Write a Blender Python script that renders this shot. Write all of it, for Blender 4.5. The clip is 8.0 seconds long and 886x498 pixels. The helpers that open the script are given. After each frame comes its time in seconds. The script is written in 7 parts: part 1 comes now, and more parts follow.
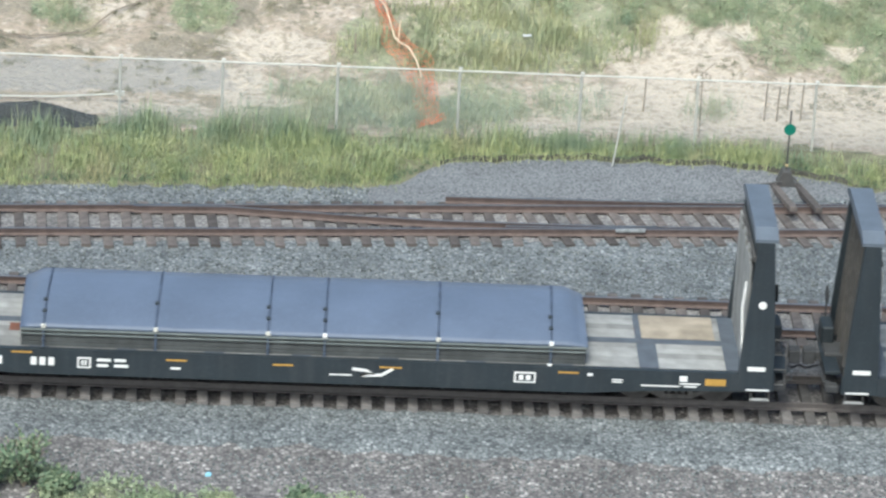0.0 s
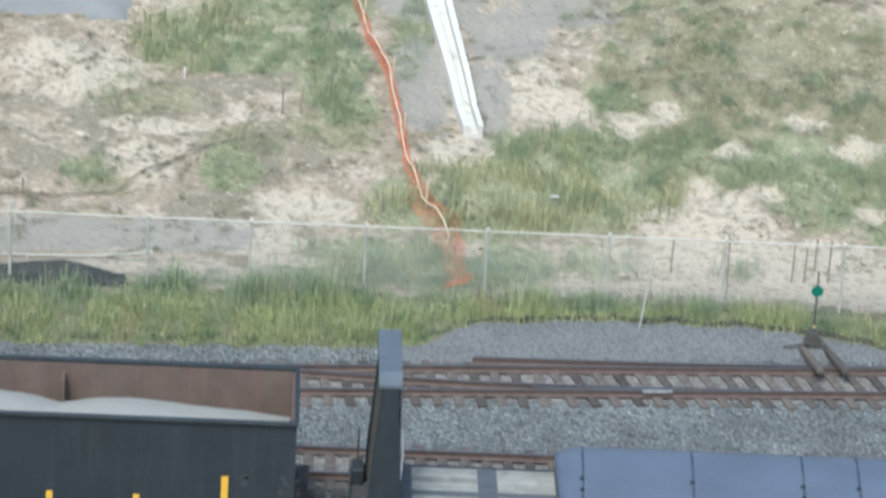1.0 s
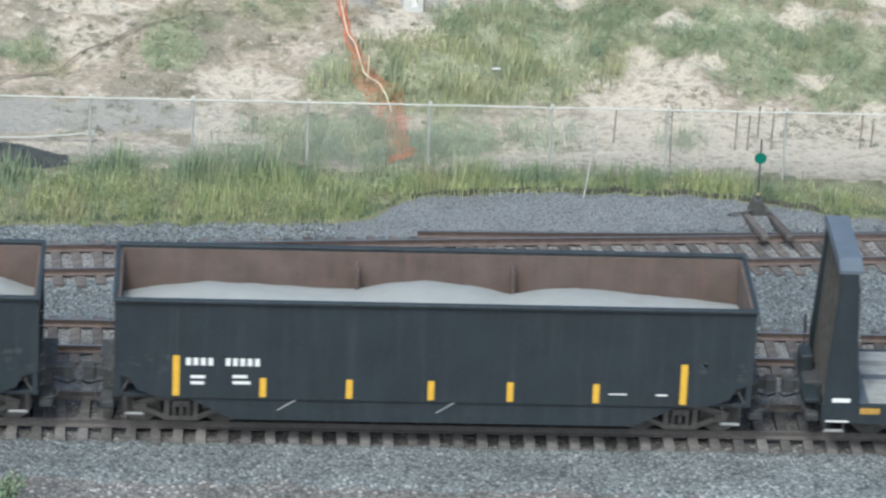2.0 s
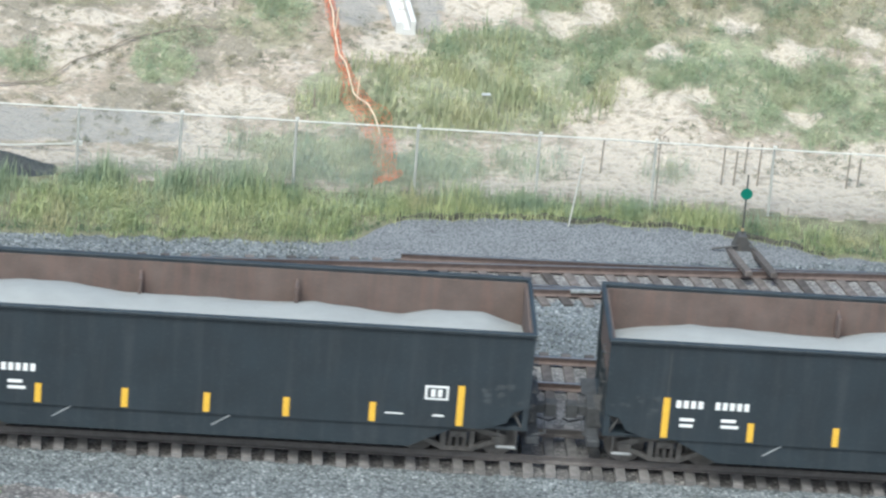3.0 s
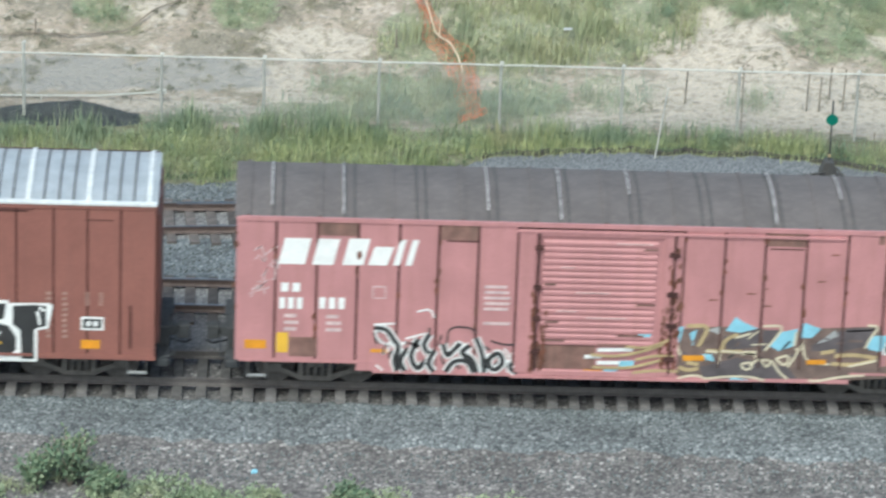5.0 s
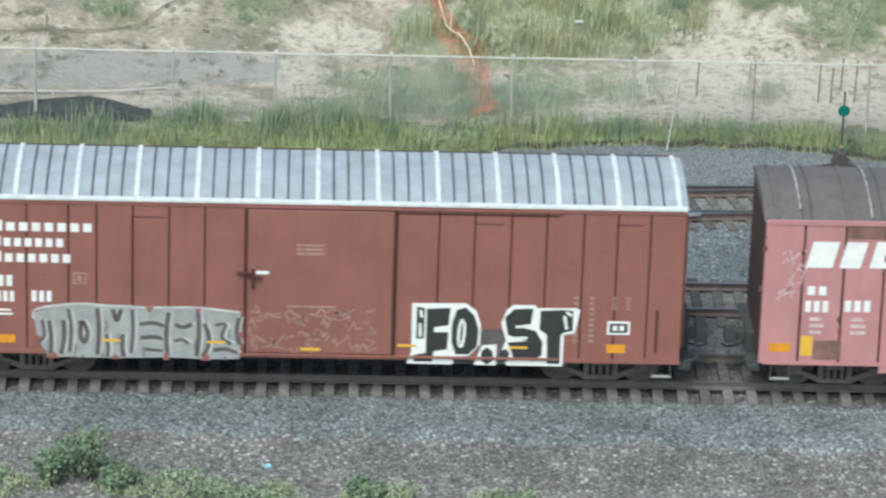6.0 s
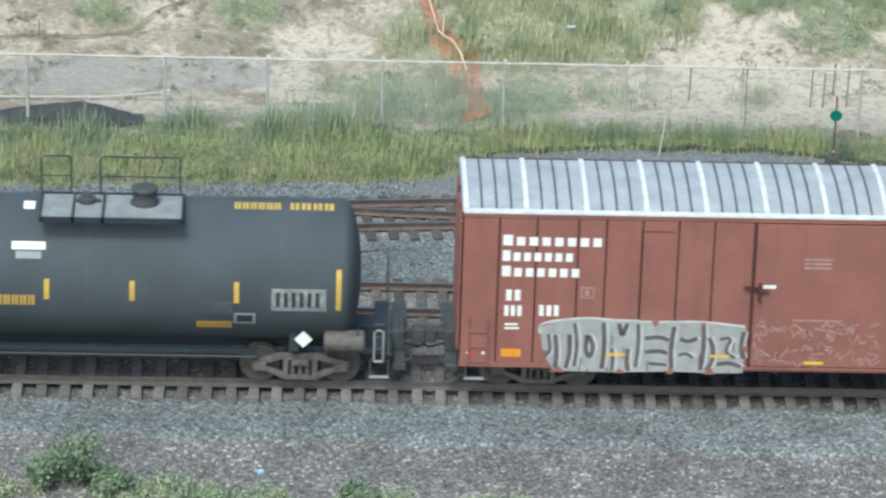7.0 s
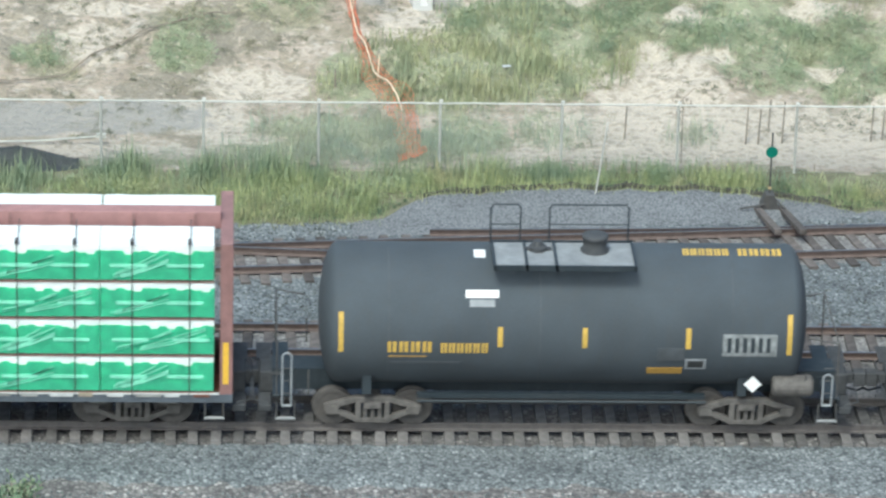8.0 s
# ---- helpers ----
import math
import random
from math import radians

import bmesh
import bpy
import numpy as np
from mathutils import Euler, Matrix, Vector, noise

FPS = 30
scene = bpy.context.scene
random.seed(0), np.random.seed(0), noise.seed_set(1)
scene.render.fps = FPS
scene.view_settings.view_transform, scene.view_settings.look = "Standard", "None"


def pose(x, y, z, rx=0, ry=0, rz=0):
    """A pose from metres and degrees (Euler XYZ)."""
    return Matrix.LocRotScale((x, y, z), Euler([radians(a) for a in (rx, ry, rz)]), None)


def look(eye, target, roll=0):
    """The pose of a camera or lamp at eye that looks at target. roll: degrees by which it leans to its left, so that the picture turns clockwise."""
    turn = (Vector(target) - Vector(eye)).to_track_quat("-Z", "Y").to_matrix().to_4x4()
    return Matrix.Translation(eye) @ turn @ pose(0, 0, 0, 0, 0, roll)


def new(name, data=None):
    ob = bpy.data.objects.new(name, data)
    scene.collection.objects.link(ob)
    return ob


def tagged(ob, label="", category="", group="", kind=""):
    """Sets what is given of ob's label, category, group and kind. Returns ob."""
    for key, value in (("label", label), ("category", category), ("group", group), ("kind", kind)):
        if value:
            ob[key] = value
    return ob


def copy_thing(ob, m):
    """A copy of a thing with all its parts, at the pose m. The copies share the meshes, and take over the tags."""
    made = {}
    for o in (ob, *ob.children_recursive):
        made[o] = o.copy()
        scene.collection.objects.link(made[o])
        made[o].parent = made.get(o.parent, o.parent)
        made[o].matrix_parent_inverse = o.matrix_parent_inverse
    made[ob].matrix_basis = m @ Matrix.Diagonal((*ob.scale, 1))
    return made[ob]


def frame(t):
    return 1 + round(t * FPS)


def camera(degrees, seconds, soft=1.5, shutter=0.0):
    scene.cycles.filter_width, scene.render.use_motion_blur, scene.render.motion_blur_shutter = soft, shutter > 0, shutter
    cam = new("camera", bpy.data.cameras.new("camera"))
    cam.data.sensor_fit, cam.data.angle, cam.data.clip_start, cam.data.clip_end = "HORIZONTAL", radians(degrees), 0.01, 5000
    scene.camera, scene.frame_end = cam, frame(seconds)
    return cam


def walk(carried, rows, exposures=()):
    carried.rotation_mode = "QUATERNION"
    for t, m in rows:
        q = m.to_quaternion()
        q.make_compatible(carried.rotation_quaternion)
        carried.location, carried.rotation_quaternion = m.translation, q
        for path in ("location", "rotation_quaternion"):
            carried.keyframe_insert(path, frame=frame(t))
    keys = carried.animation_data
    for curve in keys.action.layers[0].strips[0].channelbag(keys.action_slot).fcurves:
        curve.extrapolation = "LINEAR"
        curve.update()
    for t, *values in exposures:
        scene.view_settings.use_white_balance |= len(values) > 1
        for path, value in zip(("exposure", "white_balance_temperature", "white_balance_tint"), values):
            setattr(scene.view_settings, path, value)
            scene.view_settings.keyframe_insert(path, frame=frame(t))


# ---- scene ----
# A hand-held long lens on high ground, about a hundred metres from the line.
EYE = Vector((3.934, -93.337, 44.054))
# seconds, turn to the left of north, tilt down, lean
AIM = (
    (0.0, -2.855, 23.653, 3.23),
    (0.1, -2.985, 23.657, 3.34),
    (0.2, -2.949, 23.559, 3.45),
    (0.3, -3.374, 23.408, 3.55),
    (0.4, -3.573, 23.120, 3.66),
    (0.5, -3.325, 22.827, 3.77),
    (0.6, -3.109, 23.013, 3.25),
    (0.7, -3.249, 22.324, 3.19),
    (0.8, -3.129, 21.709, 3.12),
    (0.9, -2.222, 21.157, 3.06),
    (1.0, -2.366, 21.679, 3.26),
    (1.1, -3.133, 22.047, 3.08),
    (1.2, -3.382, 22.032, 2.90),
    (1.3, -3.398, 22.019, 2.72),
    (1.4, -3.339, 22.182, 2.54),
    (1.5, -3.498, 22.646, 2.36),
    (1.6, -3.687, 23.263, 2.36),
    (1.7, -3.533, 23.164, 2.37),
    (2.8, -2.879, 23.402, 2.58),
    (2.9, -2.768, 22.977, 3.85),
    (3.0, -3.409, 22.903, 4.69),
    (3.1, -2.948, 23.050, 3.93),
    (3.2, -2.305, 23.124, 2.68),
    (3.3, -2.421, 23.107, 2.62),
    (3.4, -2.761, 23.206, 2.57),
    (3.5, -2.281, 23.406, 2.52),
    (3.7, -2.529, 23.332, 2.49),
    (4.0, -2.540, 23.274, 2.42),
    (4.2, -2.501, 23.314, 2.39),
    (4.5, -2.448, 23.408, 2.32),
    (4.7, -2.539, 23.353, 2.32),
    (4.9, -2.465, 23.648, 2.32),
    (5.0, -2.269, 23.745, 2.32),
    (5.1, -1.955, 23.999, 2.22),
    (5.2, -2.010, 23.935, 2.11),
    (6.3, -2.031, 23.834, 1.84),
    (6.5, -1.878, 23.885, 1.72),
    (6.7, -1.922, 23.857, 1.78),
    (7.0, -2.205, 23.765, 1.90),
    (7.2, -2.312, 23.877, 1.88),
    (7.5, -2.506, 23.815, 1.82),
    (7.7, -2.682, 23.279, 1.64),
    (7.9, -2.924, 23.160, 1.47),
    (8.0, -3.036, 23.240, 1.60),
)


def aim(turn, down, lean):
    a, b = radians(turn), radians(down)
    way = Vector((-math.sin(a) * math.cos(b), math.cos(a) * math.cos(b), -math.sin(b)))
    return look(EYE, EYE + way * 50, lean)


# seconds, stops, kelvin, tint: the picture dips a little where the pale bank fills it
EXPOSURES = [(0.0, 0.87, 6050, -1), (0.6, 0.80, 6050, -1), (0.9, 0.66, 5850, -2), (1.1, 0.66, 5850, -2), (1.6, 0.58, 5850, -2), (2.8, 0.90, 5850, -2), (3.6, 0.88, 5850, -2), (4.1, 0.88, 5850, -3), (4.5, 0.74, 5850, -4), (5.0, 0.64, 5850, -5), (6.5, 0.58, 5850, -6), (7.0, 0.70, 5850, -5), (7.4, 0.80, 5900, -4), (8.0, 0.80, 5850, -5)]

cam = camera(11.0, 8.0, soft=2.4, shutter=0.15)
walk(cam, [(t, aim(a, b, c)) for t, a, b, c in AIM], EXPOSURES)

# ---- light: bright overcast summer day ----
world = bpy.data.worlds.new("sky")
scene.world = world
world.use_nodes = True
sky = world.node_tree.nodes.new("ShaderNodeTexSky")
sky.sky_type, sky.sun_disc = "NISHITA", False
sky.sun_elevation, sky.sun_rotation = radians(52), radians(200)
sky.dust_density, sky.air_density = 4.0, 1.0
background = world.node_tree.nodes["Background"]
background.inputs["Strength"].default_value = 0.15
world.node_tree.links.new(sky.outputs["Color"], background.inputs["Color"])
sun = new("sun", bpy.data.lights.new("sun", "SUN"))
sun.data.energy, sun.data.angle, sun.data.color = 1.35, radians(14), (1.0, 0.975, 0.93)
sun.matrix_world = look((-20, -50, 90), (0, 0, 0))


# ---- materials ----
def material(name, rough=0.8, metal=0.0):
    m = bpy.data.materials.new(name)
    m.use_nodes = True
    n, l = m.node_tree.nodes, m.node_tree.links
    b = n["Principled BSDF"]
    b.inputs["Roughness"].default_value, b.inputs["Metallic"].default_value = rough, metal
    return m, n, l, b


def ramp(n, l, source, stops):
    r = n.new("ShaderNodeValToRGB")
    e = r.color_ramp.elements
    while len(e) < len(stops):
        e.new(0.5)
    for i, (at, c) in enumerate(stops):
        e[i].position, e[i].color = at, (*c, 1)
    l.new(source, r.inputs["Fac"])
    return r.outputs["Color"]


def blend(n, l, fac, a, b, mode="MIX"):
    x = n.new("ShaderNodeMix")
    x.data_type, x.blend_type = "RGBA", mode
    for socket, v in ((x.inputs[0], fac), (x.inputs[6], a), (x.inputs[7], b)):
        if isinstance(v, bpy.types.NodeSocket):
            l.new(v, socket)
        else:
            socket.default_value = v if isinstance(v, float) else (*v, 1)
    return x.outputs[2]


def texture(n, l, kind, scale, detail=4.0, stretch=None, space="Object"):
    t = n.new("ShaderNodeTexNoise" if kind == "noise" else "ShaderNodeTexVoronoi")
    t.inputs["Scale"].default_value = scale
    if kind == "noise":
        t.inputs["Detail"].default_value = detail
    c = n.new("ShaderNodeTexCoord")
    m = n.new("ShaderNodeMapping")
    m.inputs["Scale"].default_value = stretch or (1, 1, 1)
    l.new(c.outputs[space], m.inputs["Vector"])
    l.new(m.outputs["Vector"], t.inputs["Vector"])
    return t


def bump(n, l, b, height, strength=0.4, distance=0.02):
    u = n.new("ShaderNodeBump")
    u.inputs["Strength"].default_value, u.inputs["Distance"].default_value = strength, distance
    l.new(height, u.inputs["Height"])
    l.new(u.outputs["Normal"], b.inputs["Normal"])


def plain(name, color, rough=0.7, metal=0.0, spread=0.35, scale=3.0, streak=0.0, dirt=(0.09, 0.07, 0.055), island=0.0, grain=40.0):
    """Paint or metal with mottling at two scales, streaks down the side and a film of dirt."""
    m, n, l, b = material(name, rough, metal)
    big, small = texture(n, l, "noise", scale, 6), texture(n, l, "noise", grain, 3)
    c = ramp(n, l, big.outputs["Fac"], [(0.3, tuple(v * (1 - spread) for v in color)), (0.7, color)])
    f = ramp(n, l, small.outputs["Fac"], [(0.35, (0.8, 0.8, 0.8)), (0.7, (1.1, 1.1, 1.1))])
    c = blend(n, l, 0.6, c, f, "MULTIPLY")
    if streak:
        q = texture(n, l, "noise", 9.0, 9, (1, 1, 1.6))
        c = blend(n, l, ramp(n, l, q.outputs["Fac"], [(0.56, (0, 0, 0)), (0.66, (streak * 0.7,) * 3)]), c, dirt)
        s = texture(n, l, "noise", 2.2, 5, (2.5, 2.5, 0.22))
        k = ramp(n, l, s.outputs["Fac"], [(0.48, (0, 0, 0)), (0.72, (streak,) * 3)])
        c = blend(n, l, k, c, dirt)
    if island:
        g = n.new("ShaderNodeNewGeometry")
        o = n.new("ShaderNodeObjectInfo")
        a = n.new("ShaderNodeMath")
        a.operation = "ADD"
        l.new(g.outputs["Random Per Island"], a.inputs[0])
        l.new(o.outputs["Random"], a.inputs[1])
        p = n.new("ShaderNodeMath")
        p.operation = "FRACT"
        l.new(a.outputs[0], p.inputs[0])
        v = ramp(n, l, p.outputs[0], [(0.0, (1 - island,) * 3), (1.0, (1 + island,) * 3)])
        c = blend(n, l, 1.0, c, v, "MULTIPLY")
    l.new(c, b.inputs["Base Color"])
    bump(n, l, b, small.outputs["Fac"], 0.25, 0.01)
    return m


def gravel(name, tones, cell, stain=None, patch=0.25):
    """Crushed stone: every cell a stone of its own tone."""
    m, n, l, b = material(name, 0.9)
    v = texture(n, l, "voronoi", 1 / cell)
    w = texture(n, l, "voronoi", 0.45 / cell)
    sep = n.new("ShaderNodeSeparateColor")
    l.new(v.outputs["Color"], sep.inputs["Color"])
    k = len(tones)
    c = ramp(n, l, sep.outputs["Red"], [(i / (k - 1), t) for i, t in enumerate(tones)])
    # colour halved towards stone edges, as shade painted between the stones
    gap_shade = ramp(n, l, v.outputs["Distance"], [(0.35, (1, 1, 1)), (0.8, (0.5, 0.5, 0.52))])
    c = blend(n, l, 1.0, c, gap_shade, "MULTIPLY")
    big = texture(n, l, "noise", 0.7, 6)
    c = blend(n, l, 1.0, c, ramp(n, l, big.outputs["Fac"], [(0.3, (1 - patch,) * 3), (0.7, (1 + patch,) * 3)]), "MULTIPLY")
    if stain:
        s = texture(n, l, "noise", 0.35, 5)
        c = blend(n, l, ramp(n, l, s.outputs["Fac"], [(0.5, (0, 0, 0)), (0.7, (0.6, 0.6, 0.6))]), c, stain)
    l.new(c, b.inputs["Base Color"])
    add = n.new("ShaderNodeMath")
    add.operation = "MULTIPLY_ADD"
    l.new(w.outputs["Distance"], add.inputs[0])
    add.inputs[1].default_value = 0.6
    l.new(v.outputs["Distance"], add.inputs[2])
    bump(n, l, b, add.outputs[0], -0.9, 0.05)
    return m


def earth(name):
    """Pale sandy cut bank with darker damp earth, grit and a thin green film."""
    m, n, l, b = material(name, 0.95)
    big, mid, fine = texture(n, l, "noise", 0.5, 8), texture(n, l, "noise", 1.5, 9, (1, 1.5, 1)), texture(n, l, "noise", 7, 7, (1, 1.9, 1))
    c = ramp(n, l, big.outputs["Fac"], [(0.30, (0.26, 0.207, 0.157)), (0.45, (0.37, 0.305, 0.243)), (0.56, (0.415, 0.345, 0.283)), (0.70, (0.47, 0.40, 0.335))])
    k = ramp(n, l, mid.outputs["Fac"], [(0.47, (0, 0, 0)), (0.60, (0.8, 0.8, 0.8))])
    c = blend(n, l, k, c, (0.25, 0.213, 0.157))
    g = ramp(n, l, fine.outputs["Fac"], [(0.54, (0, 0, 0)), (0.68, (0.6, 0.6, 0.6))])
    c = blend(n, l, g, c, (0.17, 0.155, 0.11))
    pale = texture(n, l, "noise", 2.6, 8, (1, 1.7, 1))
    c = blend(n, l, ramp(n, l, pale.outputs["Fac"], [(0.56, (0, 0, 0)), (0.72, (0.6, 0.6, 0.6))]), c, (0.53, 0.48, 0.415))
    # clods of rough dug soil, their small shadows put into colour, and pale crumbs
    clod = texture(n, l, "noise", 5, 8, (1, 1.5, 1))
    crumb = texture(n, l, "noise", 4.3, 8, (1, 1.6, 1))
    # kinds of ground, spread unevenly where the sheet names them
    ragged = texture(n, l, "noise", 2.2, 9)
    grain = texture(n, l, "noise", 14, 5)
    def lay(c, kind, dark, light):
        at = n.new("ShaderNodeAttribute")
        at.attribute_name = kind
        mix = n.new("ShaderNodeMath")
        mix.operation = "MULTIPLY_ADD"
        l.new(ragged.outputs["Fac"], mix.inputs[0])
        mix.inputs[1].default_value = 1.1
        l.new(at.outputs["Fac"], mix.inputs[2])
        tone = ramp(n, l, grain.outputs["Fac"], [(0.3, dark), (0.7, light)])
        return blend(n, l, ramp(n, l, mix.outputs[0], [(0.80, (0, 0, 0)), (1.12, (0.9, 0.9, 0.9))]), c, tone)

    for kind, dark, light in (("damp", (0.19, 0.165, 0.125), (0.27, 0.235, 0.185)), ("dry", (0.22, 0.20, 0.135), (0.32, 0.29, 0.205)), ("turf", (0.20, 0.215, 0.135), (0.30, 0.31, 0.195)), ("pale", (0.42, 0.36, 0.293), (0.52, 0.452, 0.373))):
        c = lay(c, kind, dark, light)
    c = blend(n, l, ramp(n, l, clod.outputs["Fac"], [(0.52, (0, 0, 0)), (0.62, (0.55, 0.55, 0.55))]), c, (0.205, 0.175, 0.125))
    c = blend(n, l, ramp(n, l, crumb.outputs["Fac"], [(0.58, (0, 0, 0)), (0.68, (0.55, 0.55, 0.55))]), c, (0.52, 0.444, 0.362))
    c = lay(c, "grey", (0.255, 0.238, 0.215), (0.31, 0.288, 0.262))
    l.new(c, b.inputs["Base Color"])
    bump(n, l, b, clod.outputs["Fac"], 0.8, 0.2)
    return m


def leaf(name, tones, withered=0.35):
    m, n, l, b = material(name, 0.75)
    g = n.new("ShaderNodeNewGeometry")
    k = len(tones)
    c = ramp(n, l, g.outputs["Random Per Island"], [(i / (k - 1), t) for i, t in enumerate(tones)])
    big = texture(n, l, "noise", 0.9, 4)
    c = blend(n, l, 1.0, c, ramp(n, l, big.outputs["Fac"], [(0.3, (0.75, 0.8, 0.75)), (0.7, (1.2, 1.15, 1.1))]), "MULTIPLY")
    dry = texture(n, l, "noise", 0.7, 6)
    c = blend(n, l, ramp(n, l, dry.outputs["Fac"], [(0.50, (0, 0, 0)), (0.66, (withered,) * 3)]), c, (0.40, 0.345, 0.215))
    cool = texture(n, l, "noise", 1.3, 5, (1, 1, 0.4))
    c = blend(n, l, ramp(n, l, cool.outputs["Fac"], [(0.36, (0.55, 0.55, 0.55)), (0.50, (0, 0, 0))]), c, tuple(v * k for v, k in zip(tones[0], (0.72, 0.82, 0.95))))
    l.new(c, b.inputs["Base Color"])
    return m


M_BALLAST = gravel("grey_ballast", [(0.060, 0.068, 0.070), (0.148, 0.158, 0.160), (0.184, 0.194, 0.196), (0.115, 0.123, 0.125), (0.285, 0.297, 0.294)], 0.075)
M_STONE = plain("ballast_stone", (0.158, 0.170, 0.169), 0.9, island=0.42, spread=0.2)
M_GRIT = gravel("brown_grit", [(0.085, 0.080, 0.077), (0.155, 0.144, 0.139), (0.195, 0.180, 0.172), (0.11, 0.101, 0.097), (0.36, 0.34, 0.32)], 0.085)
# oil-stained stones, with the shade under the train put into their colour
M_DIRTYSHADE = gravel("shaded_oily_ballast", [(0.085, 0.079, 0.077), (0.135, 0.125, 0.12), (0.175, 0.162, 0.155), (0.11, 0.10, 0.097)], 0.075)
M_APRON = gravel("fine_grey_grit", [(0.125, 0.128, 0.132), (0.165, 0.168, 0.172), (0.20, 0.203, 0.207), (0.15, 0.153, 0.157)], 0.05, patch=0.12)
# soil of the verge lip, the shade of its upright face painted in
M_SOIL = plain("shaded_cut_soil", (0.085, 0.08, 0.062), 0.95, spread=0.5, scale=5)
M_STAINED = gravel("stained_ballast", [(0.15, 0.139, 0.13), (0.215, 0.203, 0.19), (0.265, 0.25, 0.237), (0.185, 0.172, 0.162)], 0.075)
M_EARTH = earth("sandy_earth")
M_ASPHALT = plain("worn_asphalt", (0.24, 0.24, 0.25), 0.9, spread=0.15, scale=1.0)
M_TIE = plain("creosoted_wood", (0.125, 0.105, 0.095), 0.9, spread=0.45, scale=6, island=0.4)
M_DUSTYTIE = plain("dusty_creosoted_wood", (0.18, 0.165, 0.156), 0.95, spread=0.4, scale=6, island=0.35)
M_OILYTIE = plain("oily_creosoted_wood", (0.115, 0.105, 0.099), 0.9, spread=0.4, scale=6, island=0.3)
# near track's rails, darker and greyer than the other rails
M_NEARRAIL = plain("near_dark_rail", (0.135, 0.118, 0.112), 0.75, 0.1, spread=0.3, scale=5)
M_RAIL = plain("rusty_rail", (0.165, 0.122, 0.108), 0.7, 0.2, spread=0.3, scale=5)
M_RAILTOP = plain("worn_rail_top", (0.30, 0.28, 0.27), 0.35, 0.9, spread=0.2, scale=5)
M_GALV = plain("galvanised_steel", (0.57, 0.555, 0.50), 0.8, 0.0, spread=0.2)
M_WIRE = plain("dull_zinc_wire", (0.40, 0.41, 0.39), 0.7, 0.1, spread=0.2)
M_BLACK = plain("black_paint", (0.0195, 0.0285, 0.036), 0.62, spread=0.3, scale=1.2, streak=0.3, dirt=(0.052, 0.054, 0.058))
M_DARKSTEEL = plain("grimy_steel", (0.085, 0.081, 0.078), 0.75, spread=0.4, scale=5, dirt=(0.10, 0.085, 0.07), streak=0.3)
M_COUPLER = plain("oily_dark_steel", (0.062, 0.063, 0.066), 0.8, spread=0.4, scale=5)
M_WHEEL = plain("dark_rusty_wheel", (0.095, 0.084, 0.077), 0.8, spread=0.4, scale=5)
M_DECKSTEEL = plain("dusty_blue_grey_steel", (0.095, 0.108, 0.128), 0.8, spread=0.3, scale=3)
M_DULLMARK = plain("dull_amber_reflective", (0.50, 0.29, 0.06), 0.6, spread=0.25, scale=6)
M_EDGE = plain("greenish_grey_strip", (0.21, 0.235, 0.23), 0.7, spread=0.3, scale=4)
M_STACK = plain("olive_grey_boards", (0.075, 0.08, 0.08), 0.8, spread=0.4, scale=2.5)
M_TRUCK = plain("dusty_cast_steel", (0.135, 0.121, 0.111), 0.85, spread=0.45, scale=6)
M_PINK = plain("faded_red_paint", (0.49, 0.23, 0.232), 0.6, spread=0.2, scale=1.0, streak=0.42, dirt=(0.33, 0.155, 0.145))
M_OXIDE = plain("oxide_red_paint", (0.268, 0.108, 0.086), 0.55, spread=0.2, scale=1.1, streak=0.5, dirt=(0.19, 0.082, 0.066))
M_RUST = plain("rust", (0.20, 0.075, 0.045), 0.85, spread=0.5, scale=4, streak=0.5)
M_GAP = plain("seam_grime", (0.075, 0.028, 0.024), 0.9, spread=0.5, scale=5)
M_ROOF = plain("tarred_roof", (0.135, 0.114, 0.108), 0.8, spread=0.25, scale=1.3, streak=0.3, dirt=(0.18, 0.15, 0.14))
M_OLDRUST = plain("brown_primer_and_rust", (0.25, 0.135, 0.11), 0.8, spread=0.4, scale=4, streak=0.4)
M_ROOFGALV = plain("galvanised_roof", (0.53, 0.545, 0.555), 0.5, 0.35, spread=0.26, scale=1.6, streak=0.3, dirt=(0.36, 0.36, 0.35))
# bulkhead tops painted paler than the plates: sky light put into the colour
M_CAP = plain("skylit_bulkhead_top", (0.11, 0.13, 0.16), 0.6, spread=0.25, scale=2)
M_STEP = plain("worn_white_step", (0.6, 0.6, 0.59), 0.7)
M_WHITE = plain("white_paint", (0.80, 0.79, 0.77), 0.6, spread=0.12, scale=4)
M_YELLOW = plain("yellow_reflective", (0.74, 0.44, 0.05), 0.45, spread=0.12, scale=6)
M_ORANGEMARK = plain("orange_reflective", (0.72, 0.30, 0.02), 0.5, spread=0.2, scale=6)
M_TARP = plain("blue_sheet_cover", (0.108, 0.134, 0.188), 0.5, spread=0.2, scale=0.7, streak=0.1, dirt=(0.16, 0.19, 0.27))
M_PLANK = plain("weathered_deck_board", (0.31, 0.305, 0.29), 0.9, spread=0.35, scale=2.5, island=0.25)
M_INSIDE = plain("rusty_inner_wall", (0.135, 0.10, 0.087), 0.85, spread=0.35, scale=1.5, streak=0.4, dirt=(0.17, 0.10, 0.08))
M_AGG = plain("pale_crushed_rock", (0.305, 0.305, 0.292), 0.95, spread=0.1, scale=2, grain=60)
M_GREENWRAP = plain("green_wrap", (0.155, 0.76, 0.44), 0.45, spread=0.25, scale=3)
M_WHITEWRAP = plain("white_wrap", (0.80, 0.82, 0.80), 0.5, spread=0.12, scale=3)
